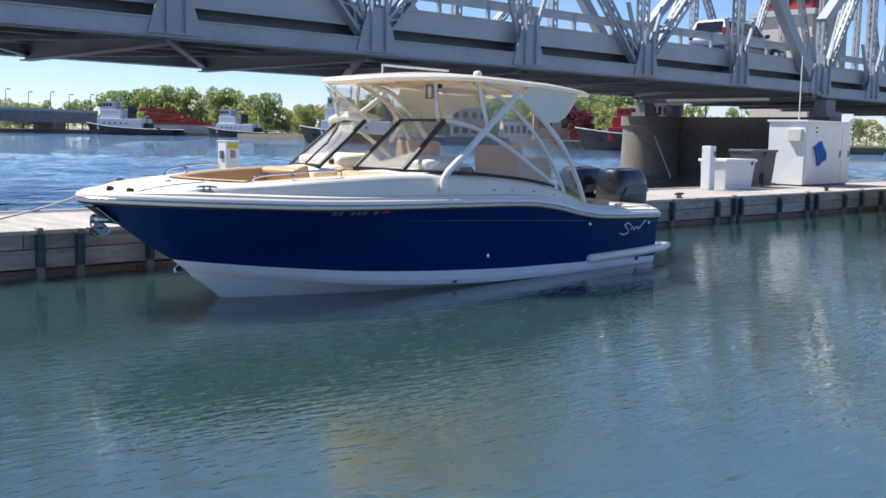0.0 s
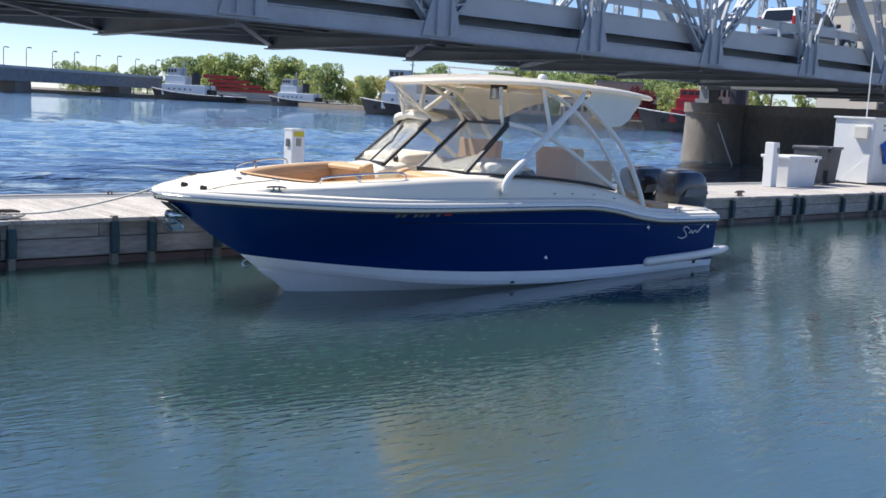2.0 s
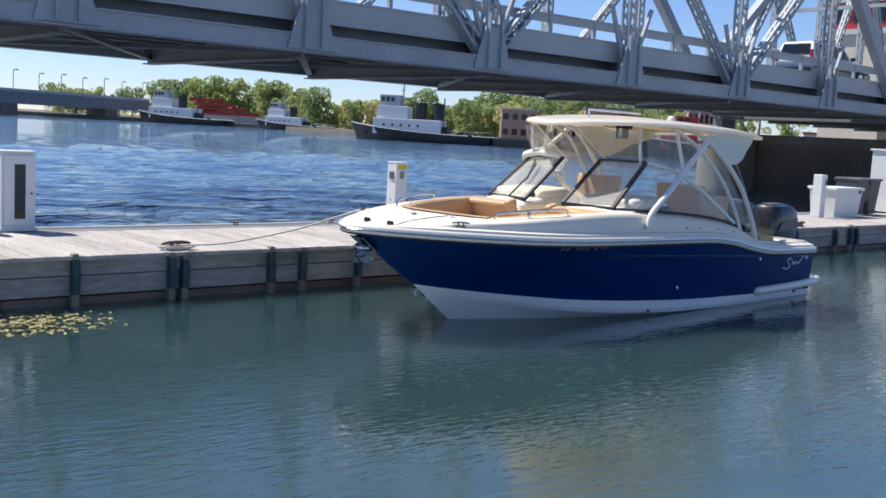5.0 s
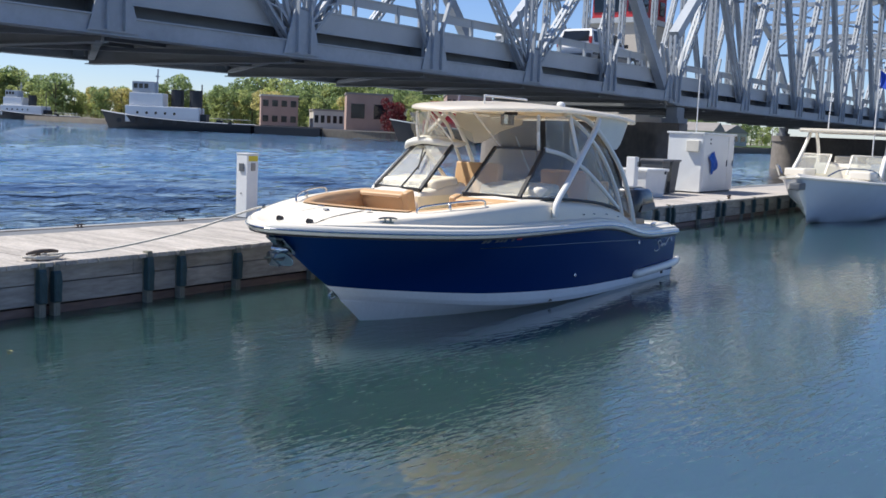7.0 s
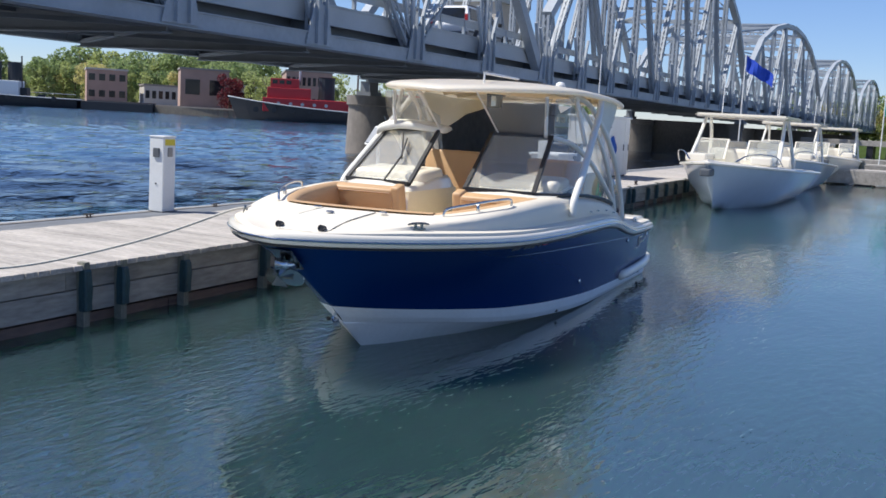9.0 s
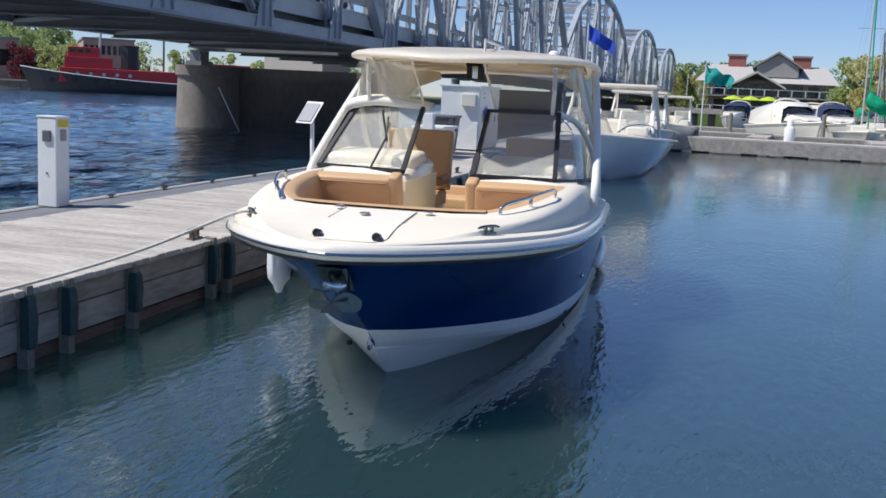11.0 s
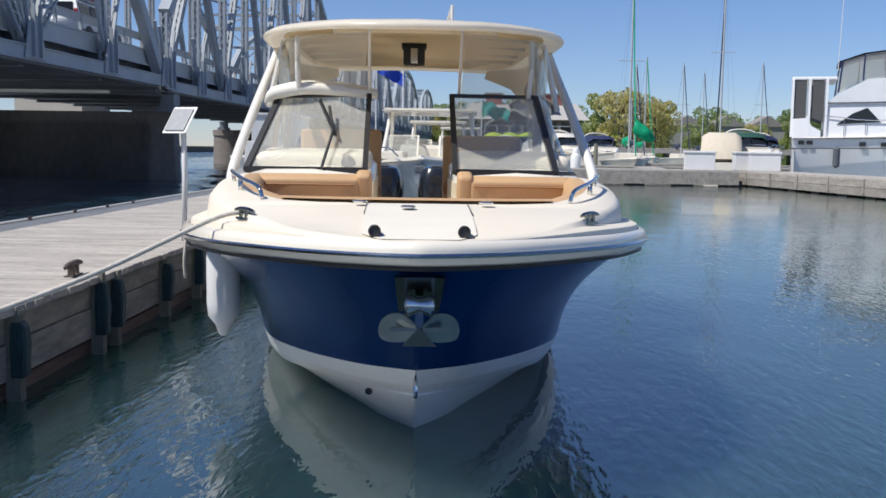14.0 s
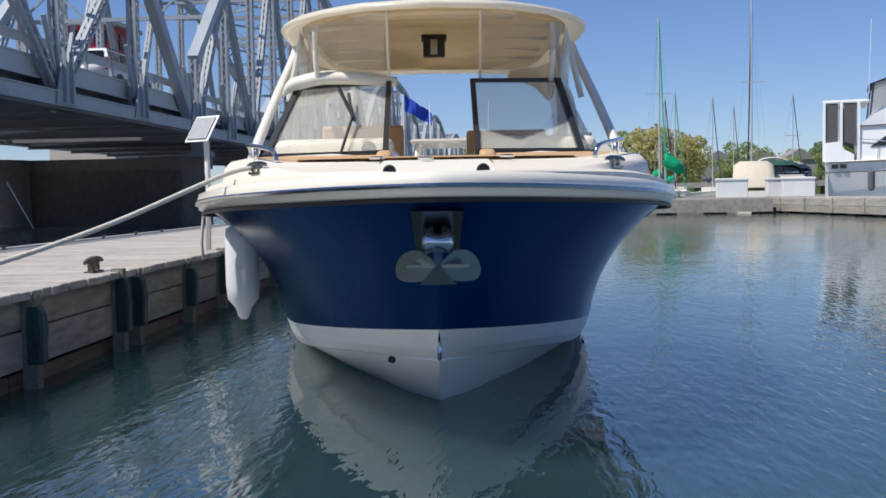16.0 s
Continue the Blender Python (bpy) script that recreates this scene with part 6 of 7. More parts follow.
SAIL_GREEN = pbr("green_sail_cover", (0.0, 0.30, 0.14), 0.8, var=0.15)
SAIL_NAVY = pbr("navy_sail_cover", (0.03, 0.04, 0.07), 0.8, var=0.15)
sb = sailboat((70.6, 2.2, 0), 3, 9.0, 13.6, SAIL_GREEN, "white sailboat with a bright green sail cover")
rows = [[Vector((-1.2 + r * 0.6 * math.cos(a) + 0.1 * math.sin(k * 2.0 + 3 * a), 0.35 - 0.16 * k + r * math.sin(a) * (1 + 0.25 * math.sin(3 * a + k)), 3.9 - 0.26 * k)) for a in (2 * math.pi * j / 12 for j in range(12))] for k, r in enumerate((0.05, 0.2, 0.38, 0.55, 0.62, 0.5, 0.22))]
part("loose_sail", loft(rows, True, True), SAIL_GREEN, sb, "bright green bundled sail", True)
part("sail_halyard", tube([(-1.2, 0.35, 3.9), (3.6, 0, 13.0)], 0.02, 5), SAIL_GREEN, sb)
sailboat((79.6, -4.75, 0), 175, 10.0, 15.0, SAIL_NAVY, "white sailboat with a tall mast and dark furled sail")
for p, m, c in (((88.6, -0.6, 0), 9.5, SAIL_NAVY), ((98.0, -2.6, 0), 11.0, SAIL_GREEN), ((116.0, -9.0, 0), 12.0, SAIL_NAVY), ((134.0, -14.5, 0), 12.5, SAIL_NAVY), ((114.0, -17.5, 0), 12.0, SAIL_NAVY), ((118.0, -3.4, 0), 8.0, SAIL_NAVY)):
    sailboat(p, 10, 8.5, m, c, "white sailboat with a bare mast at a far slip")


# ---- marina docks ----
def float_dock(p, q, w, z, label):
    p, q = Vector((*p, 0)), Vector((*q, 0))
    L = (q - p).length
    d = thing("marina_dock", label, "dock", p, math.degrees(math.atan2(q.y - p.y, q.x - p.x)), kind="structure")
    part("deck", boxes(((0, -w, z - 0.08), (L, 0, z))), PLANK, d)
    for lo, hi in ((z - 0.7, z - 0.39), (z - 0.375, z - 0.075)):
        part("fascia", boxes(((0, -0.08, lo), (L, 0.03, hi)), bevel=0.01), TIMBER, d)
    part("fascia", boxes(((0, -w - 0.03, z - 0.7), (L, -w + 0.08, z - 0.075))), TIMBER, d)
    part("fascia_end", boxes(((-0.03, -w, z - 0.62), (0.05, 0, z - 0.075))), TIMBER, d)
    k = 1.2
    while k < L:
        part("float", boxes(((k, -w + 0.1, -0.6), (k + 0.8, -0.12, z - 0.5))), RUB, d)
        k += 2.4
    k = 0.6
    while k < L:
        part("edge_post", boxes(((k, 0.03, z - 0.6), (k + 0.12, 0.09, z - 0.06))), TIMBER, d)
        k += 3.0
    return d


float_dock((52.8, 18.0), (53.0, -0.6), 2.2, 0.78, "weathered grey floating marina dock across the basin")
float_dock((33.0, -4.05), (54.0, -0.75), 2.2, 0.78, "long weathered grey floating finger dock")
float_dock((70.0, 22.0), (72.0, -16.0), 2.0, 0.7, "far grey floating marina dock")
float_dock((60.0, 9.6), (71.0, 9.3), 1.2, 0.7, "grey finger dock between boats")
float_dock((60.0, 2.8), (71.0, 2.4), 1.2, 0.7, "grey finger dock between boats")
float_dock((144.5, 30.0), (143.0, -34.0), 3.0, 2.3, "long grey timber boardwalk along the marina shore")
float_dock((90.0, 20.0), (92.0, -20.0), 2.0, 0.7, "far grey floating marina dock")
for x, y, t in ((53.4, -1.6, 90), (51.6, 1.2, 84), (51.75, -2.05, 84)):
    e = thing("dock_box", "white fibreglass dock box with a sloped lid", "dock box", (x, y, 0.78), t, "dock boxes")
    part("body", box(bmesh.new(), (-0.75, -0.38, 0.0), (0.75, 0.38, 0.85), None, 0.04), PLASTIC, e)
    part("lid", box(bmesh.new(), (-0.8, -0.43, 0.85), (0.8, 0.43, 0.97), None, 0.04), PLASTIC, e)
for x, y, h in ((53.2, 12.0, 1.2), (70.5, 11.0, 2.0), (70.7, 5.0, 2.2), (71.8, -3.0, 2.2)):
    e = thing("piling", "pale timber dock piling", "piling", (x, y, -1.0), 0, "marina pilings")
    part("shaft", lathe([(0.14, 0), (0.14, h + 0.9), (0.12, h + 1.0)], 10), PILE_LOW, e)


e = thing("fender_post", "white padded mooring post at a dock's edge", "post", (52.55, 7.35, -0.8), 0)
part("shaft", lathe([(0.16, 0), (0.16, 2.55), (0.1, 2.62)], 12), PLASTIC, e, smooth=True)
part("pad", lathe([(0.16, 0.9), (0.26, 0.98), (0.27, 2.2), (0.17, 2.32)], 14), BOX, e, "white vinyl pad", True)
part("band", lathe([(0.275, 1.5), (0.278, 1.56)], 14), GREY, e)


# ---- shores, trees, far buildings ----
GRASS = pbr("mown_grass", (0.10, 0.15, 0.035), 0.95, var=0.3, scale=0.15, bscale=3)
EARTH = pbr("quay_earth", (0.16, 0.14, 0.11), 0.95, var=0.3, scale=0.2, bscale=2)
BRICK = pbr("far_brick", (0.42, 0.29, 0.23), 0.85, var=0.15, scale=0.4)
STUCCO = pbr("far_stucco", (0.55, 0.52, 0.46), 0.8, var=0.1, scale=0.3)
ROOF = pbr("grey_shingle_roof", (0.27, 0.25, 0.23), 0.85, var=0.15, scale=0.5)
WALL_GREY = pbr("grey_clapboard", (0.30, 0.29, 0.27), 0.8, var=0.12, scale=0.5)
CHIMNEY = pbr("chimney_brick", (0.30, 0.11, 0.09), 0.85, var=0.2, scale=2)
RED = pbr("red_paint", (0.42, 0.025, 0.03), 0.5, var=0.12, scale=0.5)
BLACK_HULL = pbr("black_hull_paint", (0.02, 0.022, 0.026), 0.5, var=0.2, scale=0.5)
LEAF_A = leafy("spring_leaves", (0.31, 0.35, 0.13))
LEAF_B = leafy("deep_green_leaves", (0.23, 0.29, 0.12))
LEAF_C = leafy("budding_brown_leaves", (0.45, 0.41, 0.17))
LEAF_D = leafy("conifer_needles", (0.08, 0.12, 0.06))
LEAF_E = leafy("maroon_leaves", (0.11, 0.018, 0.024))
BARK = pbr("bark", (0.09, 0.07, 0.05), 0.9, var=0.3, scale=2, bump=0.5, bscale=6)


def land(outline, z, material, label):
    bm = bmesh.new()
    f = bm.faces.new([bm.verts.new((x, y, -1.5)) for x, y in outline])
    r = bmesh.ops.extrude_face_region(bm, geom=[f])
    bmesh.ops.translate(bm, vec=(0, 0, z + 1.5), verts=[v for v in r["geom"] if isinstance(v, bmesh.types.BMVert)])
    return tagged(part("ground", bm, material), label, "ground", kind="structure")


land([(-900, 700), (-100, 520), (60, 400), (150, 372), (175, 330), (150, 215), (146, 190), (150, 170), (143, 155), (150, 126), (172, 118), (200, 98), (300, 100), (900, 160), (2500, 400), (2500, 2500), (-900, 2500)], 1.3, EARTH, "low quay and earth of the far river bank")
land([(205, 101), (300, 104), (900, 165), (900, 300), (215, 130)], 1.55, GRASS, "mown grass bank by the bridge")
land([(158, -400), (146, -40), (150, 24), (175, 32), (260, 50), (900, 90), (2500, 300), (2500, -900), (158, -900)], 1.6, GRASS, "grassy marina shore")


def seawall(p, q, z, label):
    p, q = Vector((*p, 0)), Vector((*q, 0))
    w = thing("seawall", label, "seawall", p, math.degrees(math.atan2(q.y - p.y, q.x - p.x)), kind="structure")
    L = (q - p).length
    part("cap", boxes(((0, -0.5, z - 0.3), (L, 0.5, z))), CONCRETE, w)
    k = 0.0
    while k < L:
        part("sheet_pile", boxes(((k, -0.25, -1), (min(L, k + 1.0), 0.05, z - 0.3))), IRON, w)
        part("sheet_pile", boxes(((min(L, k + 1.0), -0.05, -1), (min(L, k + 2.0), 0.25, z - 0.3))), IRON, w)
        k += 2.0
    return w


seawall((144, 154.5), (150, 125), 1.6, "rusty sheet pile seawall with a pale concrete cap")
seawall((150, 125), (174, 116.5), 1.6, "rusty sheet pile seawall with a pale concrete cap")


def leaf_mesh(seed, lumps, count, size, material, name="crown"):
    """Many small leaf clumps spread over uneven lumps."""
    r = np.random.RandomState(seed)
    vs, fs = [], []
    for _ in range(count):
        c, rad = lumps[r.randint(len(lumps))]
        d = r.normal(size=3)
        d /= np.linalg.norm(d)
        p = np.array(c) + d * np.array(rad) * (0.55 + 0.5 * r.rand() ** 0.5)
        a, b = r.normal(size=3), r.normal(size=3)
        a /= np.linalg.norm(a)
        b -= a * a.dot(b)
        b /= np.linalg.norm(b)
        s = size * (0.4 + 0.8 * r.rand())
        k = len(vs)
        vs += [tuple(p + a * s), tuple(p + b * s * 0.7), tuple(p - a * s), tuple(p - b * s * 0.7)]
        fs.append((k, k + 1, k + 2, k + 3))
    me = bpy.data.meshes.new(name)
    me.from_pydata(vs, [], fs)
    me.materials.append(material)
    return me


def tree(seed, h, material, label, conifer=False):
    e = thing("tree", label, "tree", (0, 0, -500), 0, "trees on the shore")
    r = random.Random(seed)
    bm = tube([(0, 0, 0), (0.1, 0, h * 0.3), (0.0, 0.1, h * 0.75)], [h * 0.025, h * 0.018, h * 0.006], 7)
    for k in range(5):
        a = k * 1.26 + r.random()
        z = h * (0.3 + 0.08 * k)
        beam(bm, (0, 0, z), (math.cos(a) * h * 0.2, math.sin(a) * h * 0.2, z + h * 0.18), h * 0.012, h * 0.012)
    part("trunk", bm, BARK, e)
    if conifer:
        lumps = [((0, 0, h * (0.2 + 0.1 * k)), (h * 0.17 * (1 - k / 8.5), h * 0.17 * (1 - k / 8.5), h * 0.06)) for k in range(9)]
    else:
        lumps = [((0, 0, h * 0.12), (h * 0.30, h * 0.30, h * 0.12)), ((0, 0, h * 0.58), (h * 0.24, h * 0.24, h * 0.28)), ((0, 0, h * 0.25), (h * 0.26, h * 0.26, h * 0.16))]
        for k in range(9):
            a = r.random() * 6.28
            d = h * (0.14 + 0.16 * r.random())
            s = h * (0.10 + 0.08 * r.random())
            lumps.append(((math.cos(a) * d, math.sin(a) * d, h * (0.22 + 0.62 * r.random())), (s, s, s * 0.85)))
    ob = new("crown", leaf_mesh(seed, lumps, 2100, h * 0.030, material))
    ob.parent = e
    return e


protos = {
    "a": tree(1, 10, LEAF_A, "broad deciduous tree in fresh spring leaf"),
    "a2": tree(2, 11, LEAF_A, "deciduous tree with light green spring leaves"),
    "b": tree(3, 12, LEAF_B, "tall deciduous tree in darker green leaf"),
    "c": tree(4, 9, LEAF_C, "deciduous tree just coming into bud"),
    "d": tree(5, 14, LEAF_D, "tall dark green pine tree", True),
    "e": tree(6, 8, LEAF_E, "ornamental tree with dark maroon leaves"),
}


def plant(kind, x, y, z, s, rz):
    m = Matrix.Translation((x, y, z)) @ Matrix.Rotation(rz, 4, "Z") @ Matrix.Diagonal((s, s, s, 1))
    return copy_thing(protos[kind], m)


rng = random.Random(21)
# the wooded bank behind the tugs
for k in range(110):
    f = k / 109
    x, y = 95 + 120 * f + rng.uniform(-6, 6), 430 - 250 * f + rng.uniform(-8, 14)
    if 105 < x < 175 and 330 < y < 410:
        continue  # the red-roofed market stands clear of trees
    plant(rng.choice("aaabc" if f > 0.2 else "ab"), x + 45, y + 20, 1.3, rng.uniform(0.9, 1.5), rng.uniform(0, 6))
for k in range(80):
    f = k / 79
    x, y = 150 + 130 * f + rng.uniform(-8, 8), 470 - 240 * f + rng.uniform(-8, 8)
    plant(rng.choice(("b", "b", "a", "a2", "b", "a")), x + 50, y + 40, 1.3, rng.uniform(1.2, 1.8) * (1.0 + 0.35 * math.sin(f * 9)), rng.uniform(0, 6))
for k in range(24):
    plant(rng.choice(("a", "a2", "b", "c")), 205 + k * 9 + rng.uniform(-3, 3), 190 - k * 1.5 + rng.uniform(-8, 8), 1.3, rng.uniform(0.8, 1.2), rng.uniform(0, 6))
plant("e", 159.5, 146.0, 1.3, 1.0, 0.4)
plant("e", 162.5, 148.0, 1.3, 0.85, 1.4)
plant("a", 164.5, 140.5, 1.3, 0.85, 2.0)
plant("a2", 167.0, 146.0, 1.3, 0.8, 0.9)
for x, y, s in ((20, 480, 0.9), (-40, 520, 0.9), (60, 470, 0.8), (95, 440, 0.9), (110, 436, 0.8), (130, 432, 0.8)):
    plant("a", x, y, 1.3, s, x)
# marina side
for x, y, s, k in ((119, -1.6, 0.95, "c"), (121, -3.6, 0.9, "c"), (118.5, -5.6, 0.8, "c"), (124, -0.5, 0.8, "a"), (126, -7, 0.7, "c")):
    plant(k, x + 40, y * 1.34 - 2.8, 1.6, s * 1.25, x)
for k in range(34):
    plant(rng.choice(("a", "c", "b", "a2")), 205 + rng.uniform(-14, 14), 2 - k * 3.6 + rng.uniform(-2, 2), 1.6, rng.uniform(0.55, 0.95), rng.uniform(0, 6))
for k in range(40):
    plant(rng.choice(("b", "b", "a", "a2")), 300 + rng.uniform(-15, 15), 60 - k * 5.4 + rng.uniform(-3, 3), 1.6, rng.uniform(0.9, 1.3), rng.uniform(0, 6))
for k in range(14):
    plant(rng.choice(("b", "a2", "a", "c")), 236 + rng.uniform(-10, 10), 40 - k * 2.4 + rng.uniform(-1, 1), 1.6, rng.uniform(0.8, 1.2), rng.uniform(0, 6))
for e in protos.values():
    for o in (*e.children_recursive, e):
        bpy.data.objects.remove(o)


def building(at, turn, w, d, h, wall, roof, label, gable=0.0, floors=2, cols=4):
    e = thing("building", label, "building", at, turn, "far buildings")
    part("wall", boxes(((-w / 2, -d / 2, 0), (w / 2, d / 2, h))), wall, e)
    if gable:
        part("roof", prism([(-w / 2 - 0.4, 0), (w / 2 + 0.4, 0), (0, gable)], d + 0.8, Matrix.Translation((0, 0, h))), roof, e)
    else:
        part("roof", boxes(((-w / 2 - 0.2, -d / 2 - 0.2, h), (w / 2 + 0.2, d / 2 + 0.2, h + 0.4))), roof, e)
    for f in range(floors):
        for c in range(cols):
            for face in (0, 1):
                span = w if face == 0 else d
                x = -span / 2 + span * (c + 0.5) / cols
                z0 = h * (f + 0.35) / floors
                z1 = z0 + h * 0.4 / floors
                win = box(bmesh.new(), (x - span * 0.3 / cols, -0.06, z0), (x + span * 0.3 / cols, 0.06, z1))
                m = pose(0, -d / 2, 0) if face == 0 else pose(-w / 2, 0, 0, 0, 0, 90)
                part("window", win, DARKGLASS, e, at=m)
    return e


building((172, 195, 1.3), 50, 12, 9, 7.5, BRICK, STUCCO, "brick and glass waterfront building with a flat roof", 0, 2, 4)
building((181, 186, 1.3), 50, 14, 9, 4.5, STUCCO, ROOF, "low pale commercial building", 0, 1, 6)
building((167, 160, 1.3), 46, 12, 10, 8.0, BRICK, ROOF, "tall brown warehouse with a flat roof", 0, 1, 2)
building((172, 154, 1.3), 46, 6, 8, 5.0, STUCCO, STUCCO, "white shed beside a warehouse", 0, 1, 1)
building((188, 148, 1.3), 40, 26, 10, 9.0, BRICK, ROOF, "long reddish brick building on the quay", 0, 2, 9)
building((205, 128, 1.3), 30, 20, 10, 5.0, STUCCO, RED, "low white building with a red roof edge", 0, 1, 6)
building((240, 112, 1.5), 10, 12, 8, 3.5, STUCCO, ROOF, "small pale cottage on the grass bank", 2.2, 1, 3)
building((262, 116, 1.5), -8, 12, 8, 3.5, STUCCO, ROOF, "small white house on the bank", 2.2, 1, 3)
building((68.0, 400, 1.3), 20, 1, 1, 1, STUCCO, ROOF, "small pale hut on the far quay", 0, 1, 1)
for k in range(5):
    building((250 - 1.2 * k, -20 - 9.0 * k, 1.6), 90, 8.0, 9, 6.5, WALL_GREY, ROOF, "grey gabled marina townhouse", 2.6, 2, 3)
rr = thing("market_roof", "far low building with a bright red stepped roof", "building", (182, 400, 1.3), -25)
for k in range(4):
    part("roof_step", boxes(((-8 + 2 * k, -4, 3.0 + 1.7 * (3 - k)), (6 + 5 * k, 4, 4.2 + 1.7 * (3 - k)))), RED, rr)
part("wall", boxes(((-14, -3.5, 0), (26, 3.5, 3.2))), STUCCO, rr)
# waterfront restaurant with decks
pav = thing("restaurant", "two-storey grey waterfront restaurant with gables, decks and brick chimneys", "building", (176, 10, 1.6), 0)
part("wall", boxes(((-5, -9, 0), (6, 9, 5.4))), WALL_GREY, pav)
part("roof", loft([[(-7.5, -11, 5.2), (-7.5, 11, 5.2)], [(0, -9, 8.2), (0, 9, 8.2)], [(7.5, -11, 5.2), (7.5, 11, 5.2)]]), pbr("pale_metal_roof", (0.45, 0.43, 0.40), 0.6, var=0.1), pav)
part("upper_gable", prism([(-3.2, 0), (3.2, 0), (3.2, 1.6), (0, 3.6), (-3.2, 1.6)], 9, pose(-1, -1.5, 6.2, 0, 0, 90)), WALL_GREY, pav)
part("upper_roof", prism([(-3.9, 1.3), (0, 3.75), (3.9, 1.3), (3.9, 1.6), (0, 4.05), (-3.9, 1.6)], 10, pose(-1, -1.5, 6.2, 0, 0, 90)), ROOF, pav)
part("entrance_roof", prism([(-4.5, 0), (0, 2.4), (4.5, 0), (4.5, 0.3), (0, 2.75), (-4.5, 0.3)], 8, pose(-6, 1.5, 4.2, 0, 0, 90)), pbr("pale_porch_roof", (0.48, 0.46, 0.43), 0.6), pav)
for y in (-5.2, 5.0):
    part("chimney", boxes(((-0.9, y - 1.4, 6.8), (0.9, y + 1.4, 9.6))), CHIMNEY, pav, "red brick chimney")
    part("chimney_cap", boxes(((-1.1, y - 1.6, 9.6), (1.1, y + 1.6, 9.9))), ROOF, pav)
for z in (0.3, 3.0):
    part("deck", boxes(((-12, -10, z - 0.2), (-5, 10, z))), TIMBER, pav)
    part("deck_rail", boxes(((-12, -10, z + 1.0), (-11.9, 10, z + 1.1))), PALE, pav)
    for k in range(11):
        part("deck_post", boxes(((-12, -10 + 2 * k, z - 0.2 if z > 1 else -2.0), (-11.8, -9.8 + 2 * k, z + 1.0))), PALE, pav)
for k in range(7):
    part("window", boxes(((-5.08, -8 + 2.4 * k, 3.3), (-4.9, -6.4 + 2.4 * k, 4.9))), DARKGLASS, pav)
    part("window", boxes(((-5.08, -8 + 2.4 * k, 0.7), (-4.9, -6.4 + 2.4 * k, 2.4))), DARKGLASS, pav)
LIME = pbr("lime_umbrella_cloth", (0.42, 0.55, 0.03), 0.8, var=0.1)
for y in (14.5, 12.0, 9.4, -4.0, -7.0):
    u = thing("patio_umbrella", "open lime green patio umbrella on a deck", "umbrella", (160.5, y, 1.6), 0, "lime umbrellas")
    part("canopy", lathe([(1.7, 2.3), (0.9, 2.7), (0.05, 2.95)], 8), LIME, u)
    part("pole", tube([(0, 0, 0), (0, 0, 2.9)], 0.04, 6), PALE, u)
part("deck_terrace", boxes(((-20, -14, -0.5), (-12, 14, 0.0))), TIMBER, pav)


